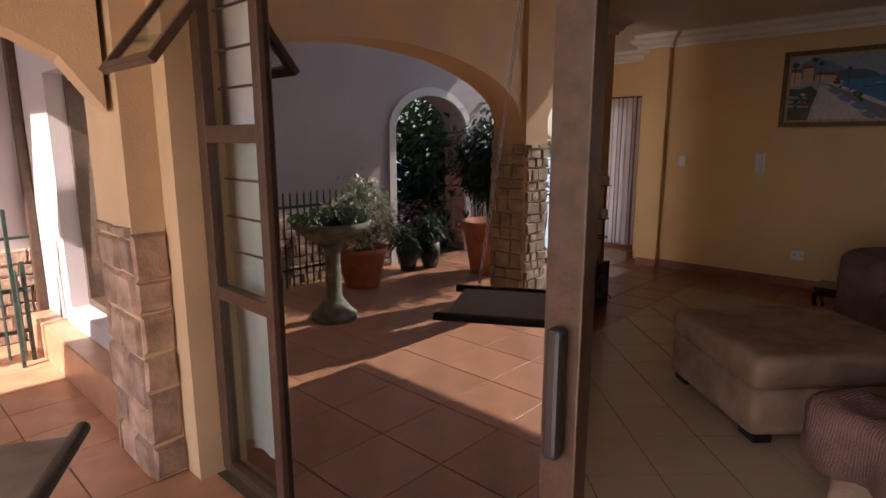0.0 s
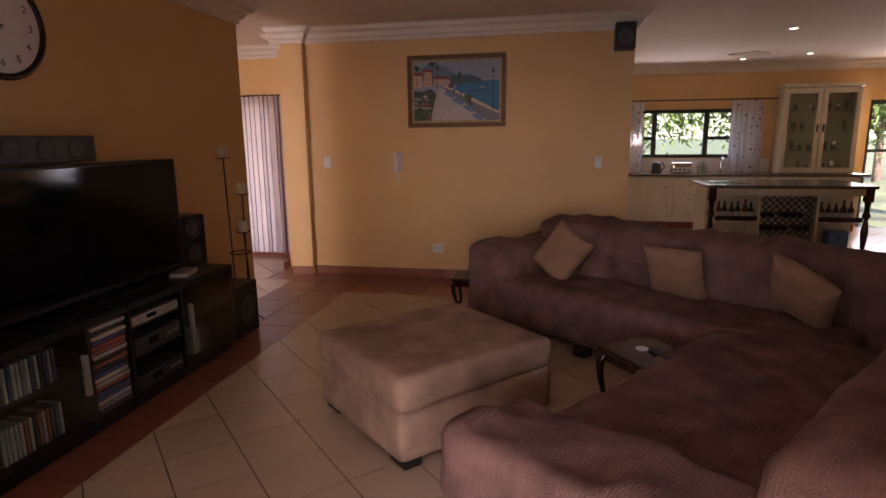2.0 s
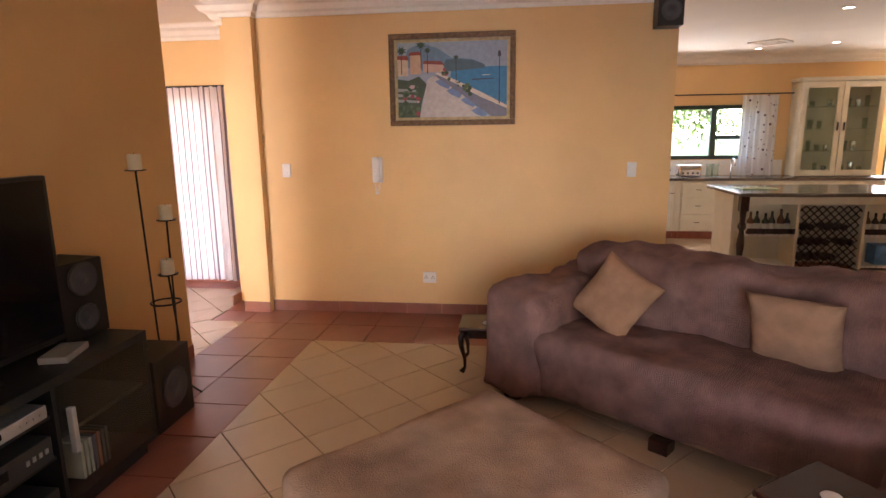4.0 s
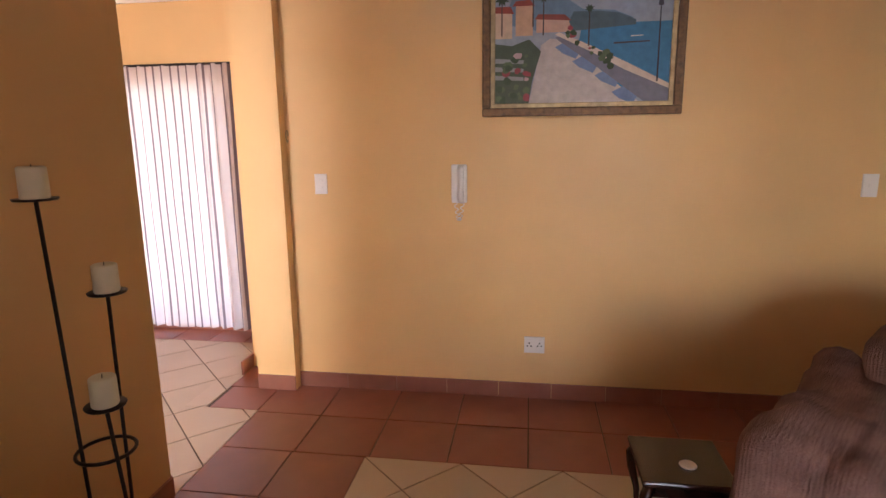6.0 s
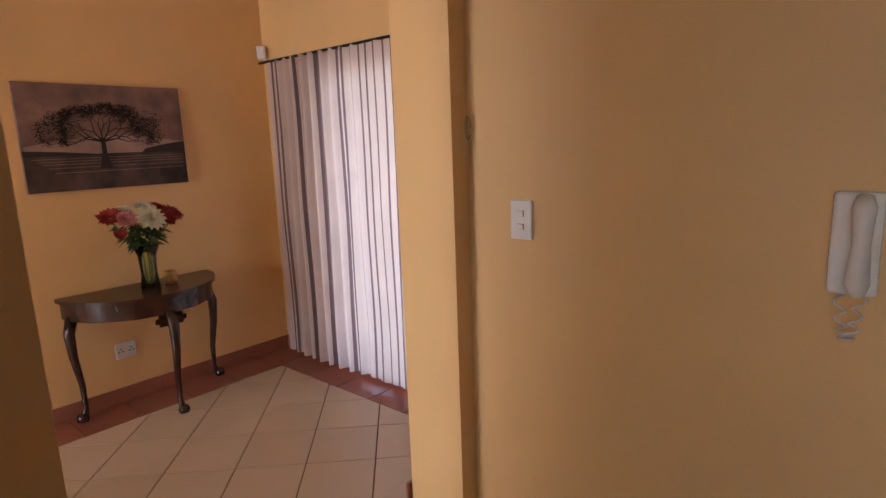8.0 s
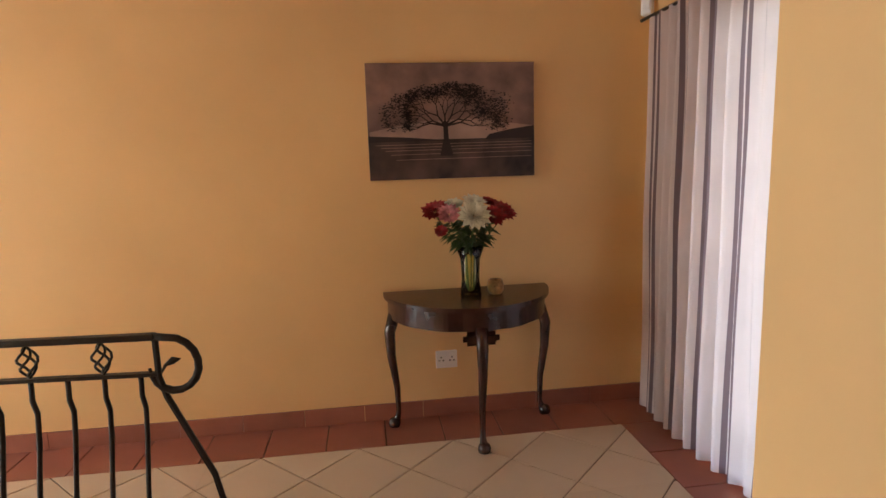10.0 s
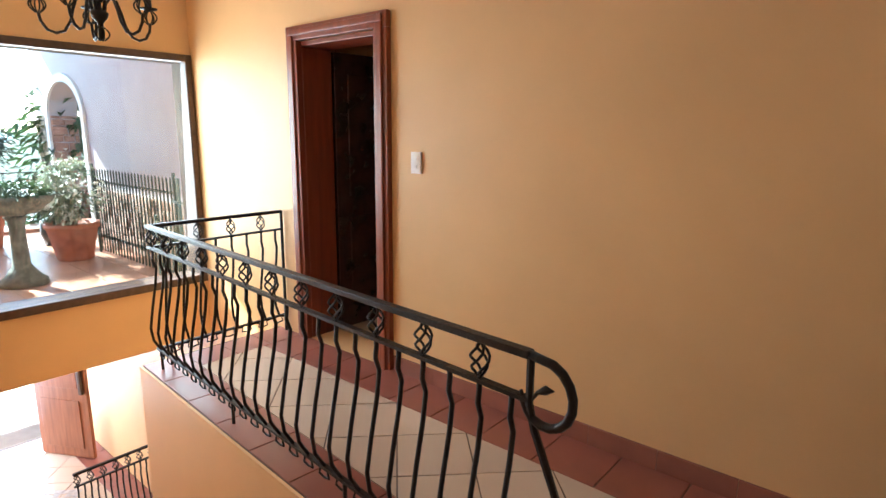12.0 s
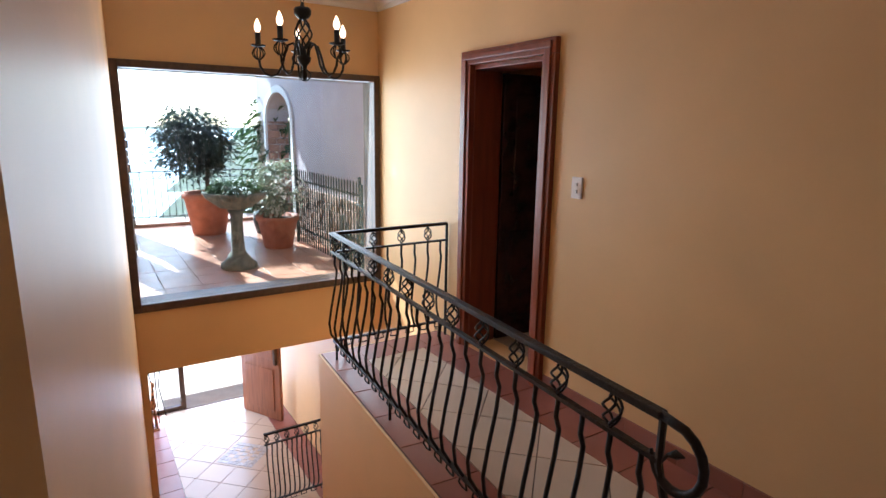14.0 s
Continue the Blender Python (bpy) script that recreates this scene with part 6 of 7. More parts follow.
# north wall of the terrace with a pointed arch opening
bm = bmesh.new()
AX0, AX1, SPR, RISE = -4.70, -3.14, 1.68, 0.52
NY = 7.51
box(bm, AX1, 1.95, NY, NY + 0.42, TZ, 3.6)
box(bm, -5.4, AX0, NY, NY + 0.42, TZ, 3.6)
n = 18
for i in range(n):
    def az(f):
        return SPR + RISE * math.sqrt(max(0, 1 - (2 * f - 1) ** 2))
    a, b = i / n, (i + 1) / n
    xa, xb = AX0 + (AX1 - AX0) * a, AX0 + (AX1 - AX0) * b
    v = [bm.verts.new(p) for p in ((xa, NY, az(a)), (xb, NY, az(b)), (xb, NY, 3.6), (xa, NY, 3.6), (xa, NY + 0.42, az(a)), (xb, NY + 0.42, az(b)), (xb, NY + 0.42, 3.6), (xa, NY + 0.42, 3.6))]
    bm.faces.new((v[0], v[1], v[2], v[3])), bm.faces.new((v[7], v[6], v[5], v[4])), bm.faces.new((v[0], v[4], v[5], v[1])), bm.faces.new((v[3], v[2], v[6], v[7]))
structure("wall_terrace_north", bm, M_PURPLEWALL, "mauve-grey rendered garden wall with an arched opening", "wall")
bm = bmesh.new()
pts = [(AX0 - 0.05, TZ), (AX0 - 0.05, SPR)] + [((AX0 + AX1) / 2 - (AX1 - AX0 + 0.1) / 2 * math.cos(a), SPR + (RISE + 0.05) * math.sin(a)) for a in np.linspace(0.15, math.pi - 0.15, 16)] + [(AX1 + 0.05, SPR), (AX1 + 0.05, TZ)]
pr = None
for i, (x, z) in enumerate(pts):
    cx, cz = (AX0 + AX1) / 2, min(z, SPR)
    d = Vector((x - cx, z - cz)).normalized()
    q = [bm.verts.new((x + d.x * s, yy, z + d.y * s)) for s, yy in ((-0.05, NY), (-0.05, NY - 0.04), (0.075, NY - 0.04), (0.075, NY))]
    if pr:
        for k in range(4):
            bm.faces.new((pr[k], pr[(k + 1) % 4], q[(k + 1) % 4], q[k]))
    pr = q
structure("arch_trim", bm, M_ARCHWHITE, "white plaster band around the arched opening", "arch")


def stones(parent, x0, x1, z0, z1, place, rng, m_, wmin=0.12, wmax=0.3, hmin=0.08, hmax=0.16, joined=False):
    """Irregular courses of stones laid on a face; place(u, w, d) gives a point."""
    z = z0
    allbm = bmesh.new() if joined else None
    while z < z1 - 0.03:
        h = min(rng.uniform(hmin, hmax), z1 - z)
        x = x0
        while x < x1 - 0.02:
            w = min(rng.uniform(wmin, wmax), x1 - x)
            d = rng.uniform(0.02, 0.045)
            bm = allbm or bmesh.new()
            g = 0.006
            base = [(x + g, z + g), (x + w - g, z + g), (x + w - g, z + h - g), (x + g, z + h - g)]
            j = [(a + rng.uniform(-0.008, 0.008), b + rng.uniform(-0.008, 0.008)) for a, b in base]
            lo = [bm.verts.new(place(a, b, 0)) for a, b in j]
            mx, mz = x + w / 2, z + h / 2
            hi = [bm.verts.new(place(a + (mx - a) * 0.13, b + (mz - b) * 0.16, d * rng.uniform(0.8, 1.1))) for a, b in j]
            bm.faces.new(hi)
            for k in range(4):
                bm.faces.new((lo[k], lo[(k + 1) % 4], hi[(k + 1) % 4], hi[k]))
            if not joined:
                part("stone", bm, m_, parent)
            x += w
        z += h
    if joined:
        return part("stones", allbm, m_, parent, kind="stuff")


rng = random.Random(21)
M_REVEAL = mat("pink_brick_lining", (0.45, 0.25, 0.18), 0.8, noise_scale=9, vary=0.2, rnd=0.15, bump=0.5, fine=45)
wt = bpy.data.objects["wall_terrace_north"]
stones(wt, NY, NY + 0.42, TZ, SPR, lambda a, b, d: (AX0 + d, a, b), rng, M_REVEAL, 0.14, 0.3, 0.12, 0.2)
stones(wt, AX1 + 0.14, 1.78, TZ, 0.60, lambda a, b, d: (a, NY - d, b), rng, M_STONE)
stones(wt, -5.4, AX0 - 0.14, TZ, 1.7, lambda a, b, d: (a, NY - d, b), rng, M_LIGHTSTONE)
PLOT[0] = LOUNGE
pier = bpy.data.objects["pier"]
stones(pier, 4.02, 4.45, 0.0, 1.18, lambda a, b, d: (1.58 - d * 0.6, a, b), rng, M_STONE, 0.16, 0.3, 0.14, 0.26)
stones(pier, 1.57, 1.72, 0.0, 1.18, lambda a, b, d: (a, 4.02 - d * 0.6, b), rng, M_STONE, 0.14, 0.2, 0.14, 0.26)
col = bpy.data.objects["veranda_column"]
for pl, a0, a1 in ((lambda a, b, d: (a, 4.64 - d, b), -2.25, -1.88), (lambda a, b, d: (-1.88 + d, a, b), 4.64, 5.03), (lambda a, b, d: (a, 5.03 + d, b), -2.25, -1.88)):
    stones(col, a0, a1, TZ, 1.5, pl, rng, M_LIGHTSTONE, 0.1, 0.2, 0.08, 0.16)
PLOT[0] = HALL
bm = boxes((1.72, 1.80, 7.38, 7.46, TZ, 3.3), bev=0.015)
o = structure("downpipe", bm, M_STEEL, "brown downpipe in the terrace corner", "pipe")
structure("window_ledge", boxes((1.62, 1.80, 4.60, 7.3, TZ, 0.02), bev=0.01), M_OUTTILE, "terracotta tiled ledge under the stairwell window", "ledge")


# fence panels leaning before the wall
def fence(name, x0, x1, y, h, n, label):
    t = thing(name, x0, y, TZ, label, "fence")
    for z in (0.25, h - 0.2):
        part("rail", boxes((0, x1 - x0, -0.008, 0.008, z, z + 0.03)), M_GREENIRON, t)
    for i in range(n):
        x = (x1 - x0) * (i + 0.5) / n
        bm = bmesh.new()
        tube(bm, [(x, -0.02, 0.05), (x, -0.02, h - 0.03), (x, -0.02, h)], [0.011, 0.011, 0.002], 6)
        part("picket", bm, M_GREENIRON, t)
    for x in (0, x1 - x0):
        part("post", boxes((x - 0.015, x + 0.015, -0.015, 0.015, 0, h + 0.05)), M_GREENIRON, t)
    return t


fence("picket_fence", -2.20, 0.30, 7.24, 1.22, 26, "weathered green iron picket fence standing before the mauve wall")
fence("picket_fence", 0.55, 1.55, 6.9, 0.8, 9, "low weathered green iron picket panel before the stone wall")
t = thing("garden_pole", 1.45, 6.75, TZ, "thin green iron cross pole beside the fence", "pole")
part("shaft", boxes((-0.014, 0.014, -0.014, 0.014, 0, 1.3), bev=0.003), M_GREENIRON, t)
part("crossbar", boxes((-0.15, 0.15, -0.011, 0.011, 1.06, 1.08)), M_GREENIRON, t)
# terrace balustrade on the west edge
railing("terrace_railing", "y", 4.9, 7.4, -4.85, "black iron railing along the terrace edge", 1, zb=TZ + 0.06)
PLOT[0] = LOUNGE
railing("terrace_railing", "y", -1.3, 4.0, -4.1, "black iron railing along the veranda edge", 1)
PLOT[0] = HALL
structure("terrace_kerb", boxes((-5.4, -4.78, 4.41, 7.45, TZ - 0.1, TZ + 0.06)), M_OUTTILE, "tiled kerb under the terrace railing", "kerb")


# ---- pots and plants ----
def pot(name, x, y, r, h, label, rim=0.03):
    t = thing(name, x, y, TZ, label, "plant pot")
    t.scale = (1.18, 1.18, 1.18)
    bm = bmesh.new()
    lathe(bm, [(r * 0.62, 0), (r * 0.66, 0.01), (r * 0.92, h * 0.86), (r, h * 0.87), (r, h), (r * 0.9, h), (r * 0.85, h * 0.85), (0.01, h * 0.84)], n=28)
    part("pot_body", bm, M_POT, t, smooth=True)
    bm = bmesh.new()
    lathe(bm, [(0.01, h * 0.86), (r * 0.87, h * 0.88), (0.01, h * 0.9)], n=20)
    part("soil", bm, M_SOIL, t)
    return t


def crown(bm, c, r, count, rng, ln=0.06, w=0.03, squash=0.9, hollow=0.35):
    clumps = [(Vector((rng.gauss(0, 1), rng.gauss(0, 1), rng.gauss(0, 1))).normalized() * rng.uniform(0.45, 0.85)) for _ in range(max(6, count // 60))]
    for i in range(count):
        d = rng.choice(clumps) + Vector((rng.gauss(0, 1), rng.gauss(0, 1), rng.gauss(0, 1))) * 0.17
        p = Vector(c) + Vector((d.x * r, d.y * r, d.z * r * squash))
        dd = Vector((d.x + rng.uniform(-0.6, 0.6), d.y + rng.uniform(-0.6, 0.6), rng.uniform(-0.6, 0.5)))
        leaf(bm, p, dd, ln * rng.uniform(0.7, 1.3), w * rng.uniform(0.7, 1.2), 0.4)


rng = random.Random(33)
t = pot("ficus_pot", -3.66, 6.12, 0.35, 0.62, "tall terracotta pot with a round weeping fig tree")
bm = bmesh.new()
tube(bm, [(0, 0, 0.5), (0.03, 0.02, 0.9), (0.0, 0.0, 1.25)], [0.035, 0.03, 0.02], 8)
for a in range(6):
    tube(bm, [(0.01, 0.01, 0.95 + 0.05 * a), (0.2 * math.cos(a), 0.2 * math.sin(a), 1.3 + 0.03 * a), (0.38 * math.cos(a + 0.2), 0.38 * math.sin(a + 0.2), 1.45)], [0.015, 0.01, 0.004], 6)
part("trunk", bm, M_BARK, t, smooth=True)
bm = bmesh.new()
crown(bm, (0, -0.12, 1.33), 0.55, 6500, rng, 0.075, 0.038, 0.95)
part("leaves", bm, M_BLUELEAF, t, kind="stuff")
t = pot("shrub_pot", -1.95, 6.84, 0.28, 0.43, "round terracotta pot with a white-flowered variegated shrub")
bm = bmesh.new()
for a in range(7):
    tube(bm, [(0, 0, 0.3), (0.1 * math.cos(a), 0.1 * math.sin(a), 0.55), (0.2 * math.cos(a + 0.3), 0.2 * math.sin(a + 0.3), 0.85)], [0.01, 0.007, 0.003], 6)
part("stems", bm, M_BARK, t)
bm = bmesh.new()
crown(bm, (0, 0, 0.80), 0.40, 1300, rng, 0.06, 0.035, 0.95)
part("leaves", bm, M_LEAFPALE, t, kind="stuff")
bm = bmesh.new()
crown(bm, (0, 0, 0.84), 0.43, 420, rng, 0.05, 0.045, 0.95)
part("blossom", bm, M_WHITEFLOWER, t, kind="stuff")
t = thing("birdbath_planter", -0.88, 5.98, TZ, "mossy concrete birdbath on a pedestal, planted with trailing greens", "birdbath")
t.scale = (1.18, 1.18, 1.18)
bm = bmesh.new()
lathe(bm, [(0.2, 0), (0.2, 0.05), (0.15, 0.09), (0.1, 0.16), (0.075, 0.2), (0.065, 0.5), (0.07, 0.62), (0.1, 0.66), (0.06, 0.68)], n=24)
part("pedestal", bm, M_CONCRETE, t, smooth=True)
bm = bmesh.new()
lathe(bm, [(0.06, 0.67), (0.18, 0.70), (0.31, 0.80), (0.35, 0.87), (0.32, 0.87), (0.24, 0.78), (0.01, 0.76)], n=28)
part("basin", bm, M_CONCRETE, t, smooth=True)
bm = bmesh.new()
crown(bm, (0, 0, 0.90), 0.33, 1100, rng, 0.06, 0.03, 0.35)
part("plants", bm, M_LEAF, t, kind="stuff")
for x, y, h in ((-3.3, 6.95, 0.38), (-2.95, 7.05, 0.33)):
    t = thing("dark_pot", x, y, TZ, "dark glazed pot with a leafy green plant", "plant pot", "dark glazed pots")
    bm = bmesh.new()
    lathe(bm, [(0.1, 0), (0.15, 0.2), (0.14, h), (0.11, h), (0.01, h - 0.05)])
    part("pot_body", bm, M_DARKPLASTIC, t, smooth=True)
    bm = bmesh.new()
    crown(bm, (0, 0, h + 0.16), 0.22, 300, rng, 0.14, 0.04, 1.0)
    part("leaves", bm, M_LEAF, t, kind="stuff")
PLOT[0] = LOUNGE
# hanging swing seat
t = thing("swing_seat", 0.86, 3.06, 0.84, "grey canvas swing seat hung on chains from the veranda", "swing", rz=60)
part("seat_cloth", boxes((-0.62, 0.02, -0.22, 0.22, -0.02, 0.0), bev=0.008), M_SWING, t)
for y in (-0.23, 0.23):
    bm = bmesh.new()
    tube(bm, [(-0.66, y, -0.005), (0.06, y, -0.005)], 0.018, 10)
    part("tube", bm, M_DARKPLASTIC, t, smooth=True)


def chain(p, q):
    bm = bmesh.new()
    p, q = Vector(p), Vector(q)
    n = int((q - p).length / 0.034)
    d = (q - p).normalized()
    s = d.orthogonal().normalized()
    u = d.cross(s)
    for i in range(n):
        c = p + d * (i + 0.5) * 0.034
        w = s if i % 2 else u
        tube(bm, [c + d * 0.02 * math.cos(a) + w * 0.009 * math.sin(a) for a in np.linspace(0, 6.283, 8, False)], 0.003, 4, True)
    return bm


part("chain", chain((-0.05, 0.22, 0.0), (-0.35, 0.22, 2.25)), M_SILVER, t)
part("chain", chain((-0.6, 0.22, 0.0), (-0.35, 0.22, 2.25)), M_SILVER, t)

# ---- garden, hills and trees ----
structure("ground", boxes((-900, 900, -900, 900, -3.3, -2.95)), M_GRASS, "dry green garden ground reaching the horizon", "ground")
structure("driveway", boxes((-9, -1.835, 2.5, 9, -2.9, LOW - 0.01)), mat("pale_paving", (0.5, 0.44, 0.36), 0.8, noise_scale=4, vary=0.1), "pale paved court before the front door", "paving")
bm = bmesh.new()
N = 90
ringv = []
for i in range(N + 1):
    a = math.pi * 0.35 + 2 * math.pi * 0.8 * i / N
    h = -6 + 26 * abs(noise.noise((i * 0.11, 2, 0))) + 2 * noise.noise((i * 0.5, 7, 0))
    ringv.append((bm.verts.new((22 * math.cos(a), 22 * math.sin(a), -2.94)), bm.verts.new((420 * math.cos(a), 420 * math.sin(a), h))))
for a, b in zip(ringv, ringv[1:]):
    bm.faces.new((a[0], b[0], b[1], a[1]))
# the hills' haze sits in their glowing material, not in the air
tagged(part("far_hills", bm, M_HILL, None, "blue-green hills on the horizon, haze painted in as a pale glowing colour", smooth=True), category="hill", kind="structure")


def tree(name, x, y, z, h, r, label, count=2600, m_=None, seed=1):
    rng = random.Random(seed)
    t = thing(name, x, y, z, label, "tree")
    bm = bmesh.new()
    tube(bm, [(0, 0, 0), (0.05, 0.03, h * 0.35), (0, 0.05, h * 0.65)], [0.16, 0.11, 0.06], 8)
    for k in range(7):
        a = k * 0.9
        tube(bm, [(0.03, 0.03, h * (0.35 + 0.04 * k)), (r * 0.4 * math.cos(a), r * 0.4 * math.sin(a), h * (0.5 + 0.04 * k)), (r * 0.75 * math.cos(a), r * 0.75 * math.sin(a), h * (0.6 + 0.04 * k))], [0.05, 0.03, 0.01], 6)
    part("trunk", bm, M_BARK, t, smooth=True)
    bm = bmesh.new()
    crown(bm, (0, 0, h * 0.68), r, count, rng, 0.24, 0.12, h * 0.36 / r)
    part("crown", bm, m_ or M_LEAF, t, kind="stuff")
    return t


tree("tree", -1.6, 11.6, -3, 5.6, 2.0, "leafy green garden tree behind the arched wall", seed=3)
tree("tree", -5.4, 8.6, -3, 5.3, 1.3, "slender leafy garden tree beyond the terrace", seed=4)
tree("tree", -4.6, 11.5, -3, 5.8, 2.2, "broad garden tree beyond the wall", seed=5)
for k, (x, y, h, r) in enumerate(((23, -1.5, 5.6, 2.6), (26, -5.5, 6.4, 3.2), (24, -9.5, 5.6, 2.8), (25, 2.5, 6.2, 3.0), (29, -1.5, 7.5, 3.6))):
    tree("tree", x, y, -0.6, h, r, "leafy tree beyond the kitchen with sunlight put into its leaf colour", 4200, M_SUNLEAF, seed=6 + k)
structure("garden_terrace", boxes((12.4, 40, -12, 8, -2.9, -0.1)), M_GRASS, "raised garden lawn beside the kitchen", "lawn")
bm = bmesh.new()
rng = random.Random(8)
for i in range(2600):
    leaf(bm, (rng.uniform(-6.6, -2.6), rng.uniform(8.2, 9.5), rng.uniform(-0.3, 0.5)), (rng.uniform(-1, 1), rng.uniform(-1, 1), rng.uniform(0, 1)), 0.09, 0.05)
tagged(part("flower_bed", bm, M_PINKFLOWER, None, "bed of pink garden flowers behind the arch", kind="stuff"), category="flowers")
structure("garden_bed", boxes((-7.5, 1.9, 8.14, 9.8, -2.95, -0.32)), M_SOIL, "soil bed behind the garden wall", "flower bed")
bm = bmesh.new()
for i in range(15000):
    leaf(bm, (rng.uniform(-8.0, 3), rng.uniform(9.9, 11.5), rng.uniform(-1.5, 2.8)), (rng.uniform(-1, 1), rng.uniform(-1, 1), rng.uniform(-1, 1)), 0.2, 0.1)
tagged(part("hedge", bm, M_LEAF, None, "dense dark hedge behind the garden wall", kind="stuff"), category="hedge")


# ---- skirting and floor tiles ----
def keep(pts, f):
    """The part of the outline pts on which f is not negative."""
    out = []
    for i in range(len(pts)):
        a, b = pts[i], pts[(i + 1) % len(pts)]
        fa, fb = f(a), f(b)
        if fa >= 0:
            out.append(a)
        if (fa >= 0) != (fb >= 0):
            s = fa / (fa - fb)
            out.append((a[0] + (b[0] - a[0]) * s, a[1] + (b[1] - a[1]) * s))
    return out


def clip(poly_, x0, x1, y0, y1):
    for f in (lambda p: p[0] - x0, lambda p: x1 - p[0], lambda p: p[1] - y0, lambda p: y1 - p[1]):
        if poly_:
            poly_ = keep(poly_, f)
    return poly_


def tile_mesh(pts, z1=0.0, th=0.006):
    bm = bmesh.new()
    cx, cy = sum(p[0] for p in pts) / len(pts), sum(p[1] for p in pts) / len(pts)
    lo = [bm.verts.new((x, y, z1 - th)) for x, y in pts]
    mid = [bm.verts.new((x, y, z1 - 0.0012)) for x, y in pts]
    hi = [bm.verts.new((x + (cx - x) * 0.01, y + (cy - y) * 0.01, z1)) for x, y in pts]
    bm.faces.new(hi)
    for i in range(len(pts)):
        j = (i + 1) % len(pts)
        bm.faces.new((lo[i], lo[j], mid[j], mid[i])), bm.faces.new((mid[i], mid[j], hi[j], hi[i]))
    return bm


def area(p):
    return abs(sum(p[i][0] * p[(i + 1) % len(p)][1] - p[(i + 1) % len(p)][0] * p[i][1] for i in range(len(p)))) / 2


G = 0.0032


def diag_tiles(parent, x0, x1, y0, y1, ox, oy, side, m_, z=0.0, joined=False, below=None):
    """45-degree tiles clipped to a rectangle; a joint corner lies at (ox, oy)."""
    D = side * math.sqrt(2)
    r = D / 2 - G * 1.41
    full = None
    acc = []
    for i in range(int((x0 - ox) / D * 2) - 2, int((x1 - ox) / D * 2) + 3):
        for j in range(int((y0 - oy) / D * 2) - 2, int((y1 - oy) / D * 2) + 3):
            if (i + j) % 2 == 0:
                continue
            cx, cy = ox + i * D / 2, oy + j * D / 2
            sq = [(cx + r, cy), (cx, cy + r), (cx - r, cy), (cx, cy - r)]
            p = clip(sq, x0, x1, y0, y1)
            if below and p:
                p = keep(p, lambda q: q[1] - below(q[0]))
            if len(p) < 3 or area(p) < 0.0004:
                continue
            if joined:
                acc.append(p)
                continue
            if area(p) > 2 * r * r * 0.999:
                if full is None:
                    bm = tile_mesh([(r, 0), (0, r), (-r, 0), (0, -r)])
                    full = bpy.data.meshes.new("tile")
                    bm.to_mesh(full)
                    bm.free()
                    full.materials.append(m_)
                o = new("tile", full)
                o.parent = parent
                o.location = (cx, cy, z)
            else:
                part("tile", tile_mesh(p, z), m_, parent)
    if joined:
        bm = bmesh.new()
        for p in acc:
            lo = [bm.verts.new((x, y, z - 0.006)) for x, y in p]
            hi = [bm.verts.new((x, y, z)) for x, y in p]
            bm.faces.new(hi)
            for i in range(len(p)):
                j = (i + 1) % len(p)
                bm.faces.new((lo[i], lo[j], hi[j], hi[i]))
        part("tiles", bm, m_, parent, kind="stuff")


def square_tiles(parent, x0, x1, y0, y1, s, m_, z=0.0, name="tile"):
    nx, ny = max(1, round((x1 - x0) / s)), max(1, round((y1 - y0) / s))
    sx, sy = (x1 - x0) / nx, (y1 - y0) / ny
    bm = tile_mesh([(G, G), (sx - G, G), (sx - G, sy - G), (G, sy - G)])
    me = bpy.data.meshes.new(name)
    bm.to_mesh(me)
    bm.free()
    me.materials.append(m_)
    made = []
    for i in range(nx):
        for j in range(ny):
            o = new(name, me)
            o.parent = parent
            o.location = (x0 + i * sx, y0 + j * sy, z)
            made.append(o)
    return made


FL = bpy.data.objects["slab_floor"]
S = 0.343
diag_tiles(FL, 2.6, 6.85, 1.2, 3.57, 6.85, 3.57, S, M_TILE)
diag_tiles(FL, 1.95, 2.6, -4.2, 3.57, 6.85, 3.57, S, M_TILE, joined=True)
diag_tiles(FL, 2.6, 6.85, -4.2, 1.2, 6.85, 3.57, S, M_TILE, joined=True)
diag_tiles(FL, 6.85, 12.2, -4.2, 0.4, 6.85, 3.57, S, M_TILE, joined=True)
diag_tiles(FL, 7.87, 12.2, 0.4, 1.2, 6.85, 3.57, S, M_TILE, joined=True)
square_tiles(FL, 1.95, 6.85, 3.57, 4.34, 0.385, M_RED)
square_tiles(FL, 6.85, 7.62, 0.4, 4.34, 0.385, M_RED)
square_tiles(FL, 7.62, 7.87, 0.4, 0.72, 0.3, M_RED)
square_tiles(FL, 7.87, 8.0, 0.4, 0.72, 0.3, M_RED)
# hall
FH = bpy.data.objects["floor_hall"]
diag_tiles(FH, 3.5, 6.0, 5.60, 6.31, 6.245, 6.31, S, M_TILE, below=lambda x: 5.615 + 0.262 - (x - 3.22) * 0.0712)
diag_tiles(FH, 6.0, 8.13, 5.75, 6.31, 6.245, 6.31, S, M_TILE)
diag_tiles(FH, 6.45, 8.13, 4.60, 5.75, 6.245, 6.31, S, M_TILE)
diag_tiles(FH, 6.0, 6.45, 4.60, 5.75, 6.245, 6.31, S, M_TILE)
diag_tiles(FH, 6.0, 6.26, 4.27, 4.60, 6.245, 6.31, S, M_TILE)
row = square_tiles(FH, 0.0, 2.79, 0.0, 0.26, 0.33, M_RED)
for o in row:
    o.location = (*slant(o.location.x - 0.105, o.location.y - 0.068), 0)
    o.rotation_euler = (0, 0, radians(LA))
square_tiles(FH, 3.24, 3.5, 5.86, 6.62, 0.3, M_RED)
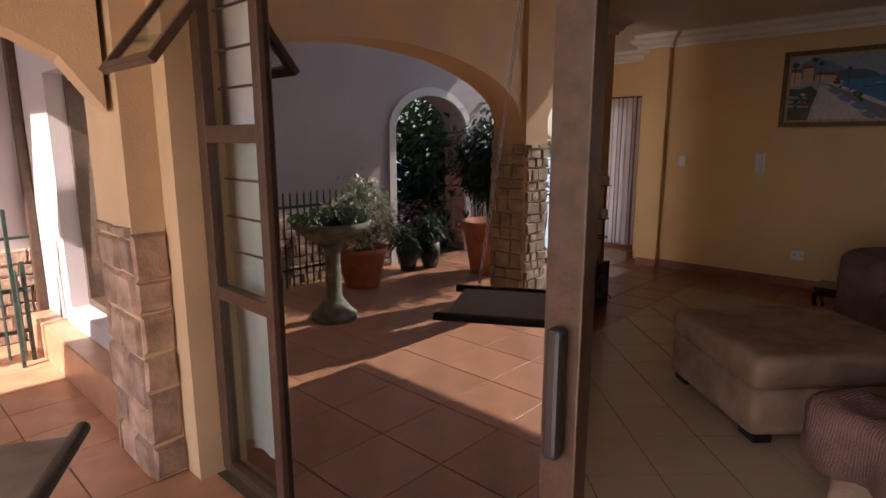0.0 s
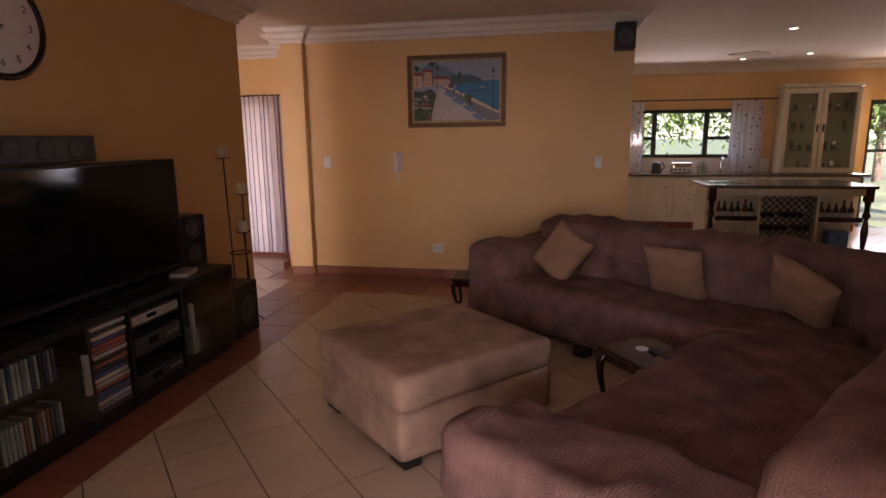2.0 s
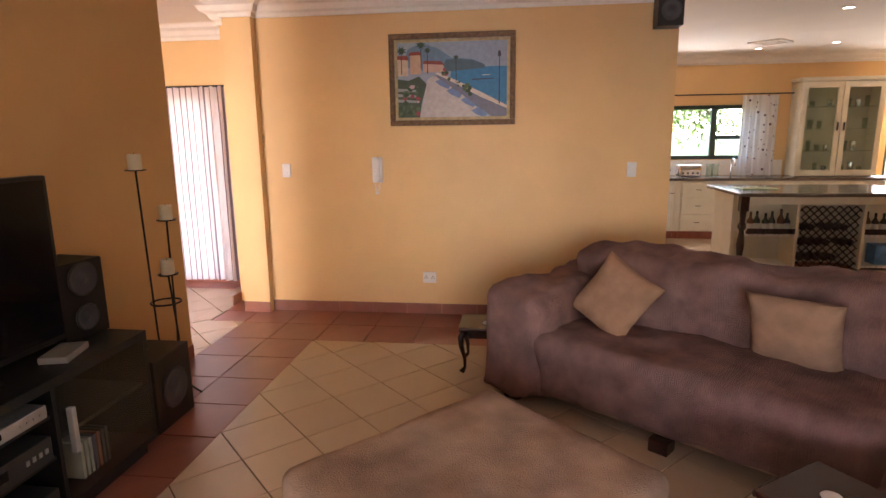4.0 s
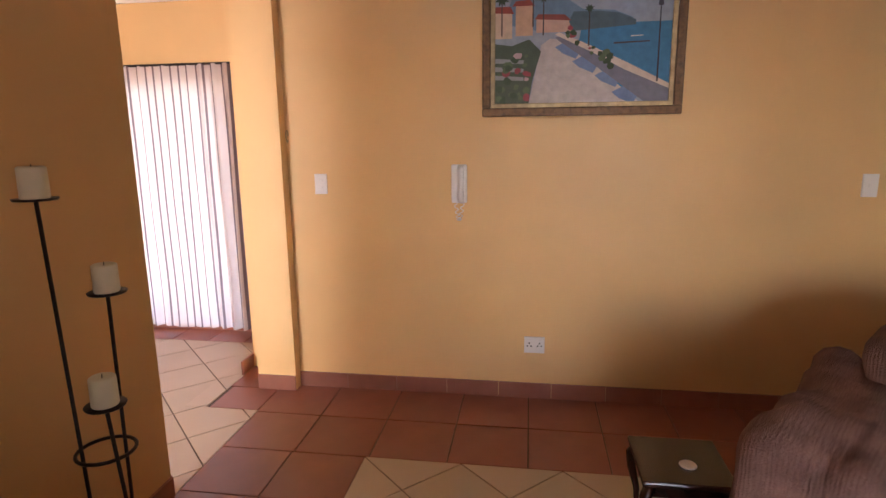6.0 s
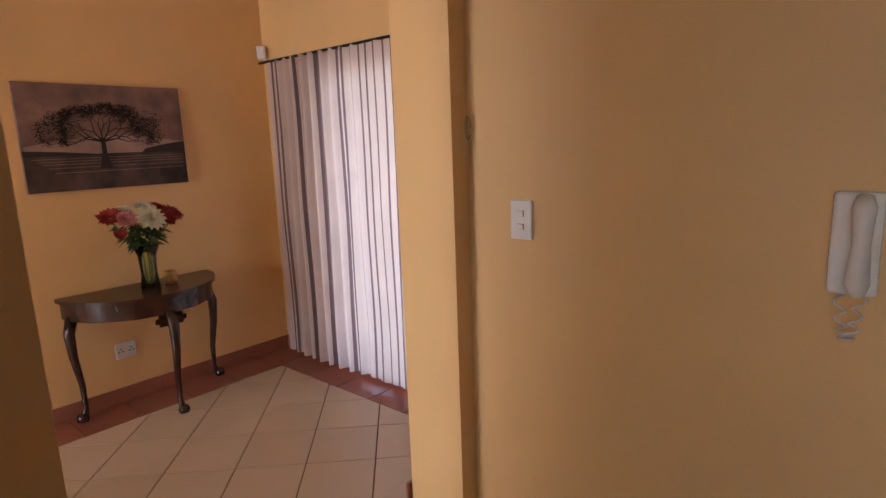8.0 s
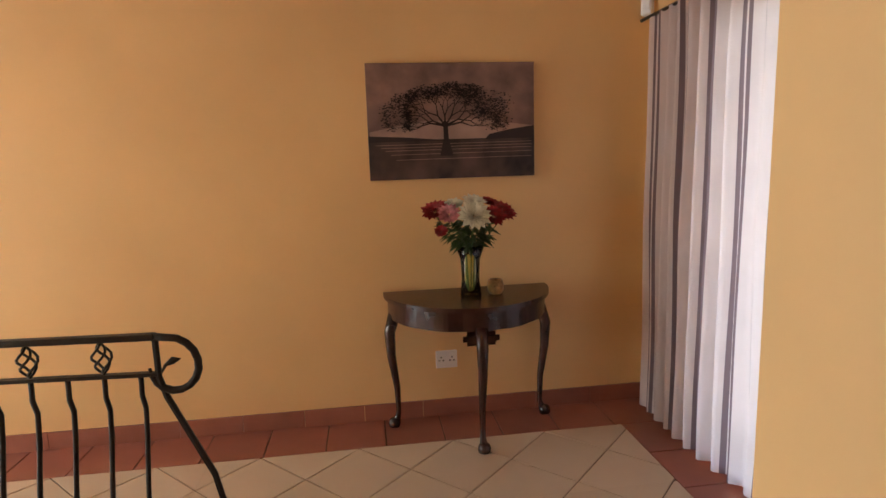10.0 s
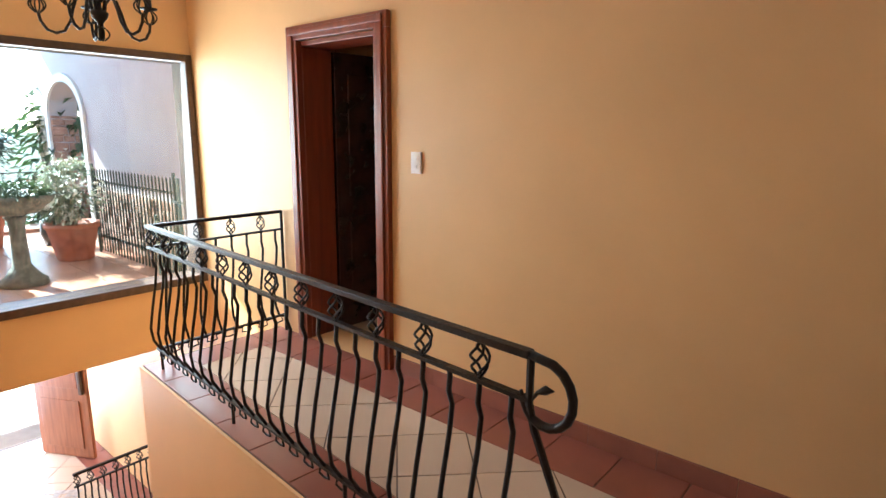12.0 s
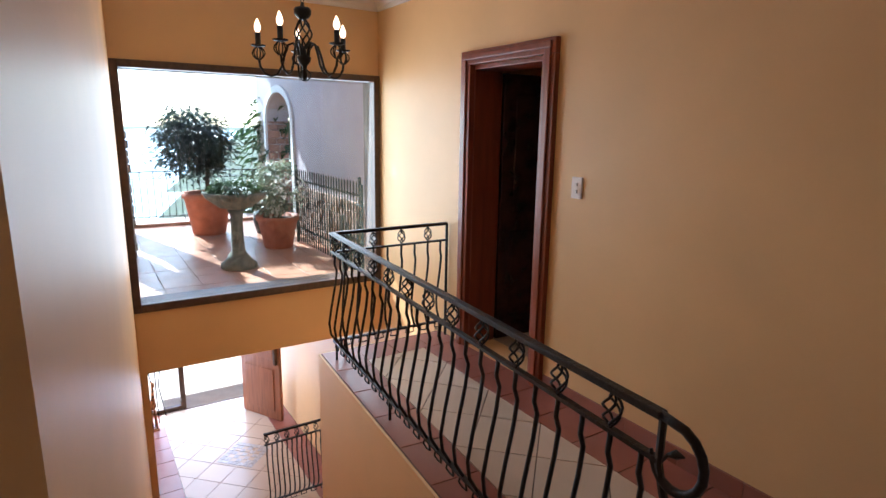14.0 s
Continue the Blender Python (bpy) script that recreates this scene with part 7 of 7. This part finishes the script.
square_tiles(FH, 3.5, 8.40, 6.31, 6.62, 0.31, M_RED)
square_tiles(FH, 8.13, 8.40, 4.47, 6.31, 0.3, M_RED)
diag_tiles(FH, 6.26, 7.08, 4.14, 4.60, 6.245, 6.31, S, M_TILE)
square_tiles(FH, 7.08, 7.37, 4.14, 4.45, 0.30, M_RED)
diag_tiles(FH, 7.08, 8.13, 4.47, 4.60, 6.245, 6.31, S, M_TILE)
square_tiles(FH, 7.37, 7.70, 4.27, 4.47, 0.33, M_RED)
# lower hall and terrace
FLL = bpy.data.objects["floor_lower"]
diag_tiles(FLL, -1.95, 2.2, 4.95, 6.3, 0.0, 5.6, S, M_TILE, LOW)
square_tiles(FLL, -1.95, 2.2, 4.57, 4.95, 0.36, M_RED, LOW)
square_tiles(FLL, -1.95, 2.2, 6.3, 6.62, 0.33, M_RED, LOW)
PLOT[0] = HALL
motif = thing("floor_motif", -0.24, 5.76, LOW + 0.0004, "square mosaic medallion of small grey tiles set in the floor", "mosaic", rz=45)
M_MOSAIC = mat("grey_mosaic", (0.42, 0.37, 0.32), 0.4, noise_scale=30, vary=0.2, rnd=0.12)
for i in range(7):
    for j in range(7):
        if (i + j) % 2 == 0 or i in (0, 6) or j in (0, 6):
            part("mosaic_tile", boxes((-0.252 + i * 0.072 + 0.003, -0.18 + i * 0.072 - 0.003, -0.252 + j * 0.072 + 0.003, -0.18 + j * 0.072 - 0.003, 0, 0.003)), M_MOSAIC, motif)
PLOT[0] = LOUNGE
TS = bpy.data.objects["terrace_slab"]
square_tiles(TS, -4.7, 1.80, 0.6, 4.45, 0.45, M_OUTTILE)
TF = bpy.data.objects["terrace_floor"]
square_tiles(TF, -4.6, 1.80, 4.75, 7.70, 0.45, M_OUTTILE, TZ)


def skirting(parent, p, q, h=0.095, d=0.012, ln=0.33):
    p, q = Vector(p), Vector(q)
    L = (q - p).length
    n = max(1, round(L / ln))
    u = (q - p) / L
    w = Vector((-u.y, u.x))
    for i in range(n):
        a, b = p + u * (L * i / n + 0.0015), p + u * (L * (i + 1) / n - 0.0015)
        bm = bmesh.new()
        poly(bm, [tuple(a), tuple(b), tuple(b + w * d), tuple(a + w * d)], 0.0005, h)
        part("skirting_tile", bm, M_SKIRT, parent)


W = bpy.data.objects
skirting(W["wall_picture"], (7.62, 0.72), (7.62, 4.22))
skirting(W["pillar"], (7.54, 4.22), (7.54, 4.47))
skirting(W["wall_stair"], (6.43, 4.34), (1.95, 4.34))
skirting(W["wall_stair"], (6.43, 4.44), (6.43, 4.34))
skirting(W["wall_north"], (8.40, 6.62), (4.465, 6.62))
skirting(W["wall_east_hall"], (8.40, 4.47), (8.40, 6.62))
skirting(W["wall_hall_south"], (7.54, 4.47), (8.40, 4.47))
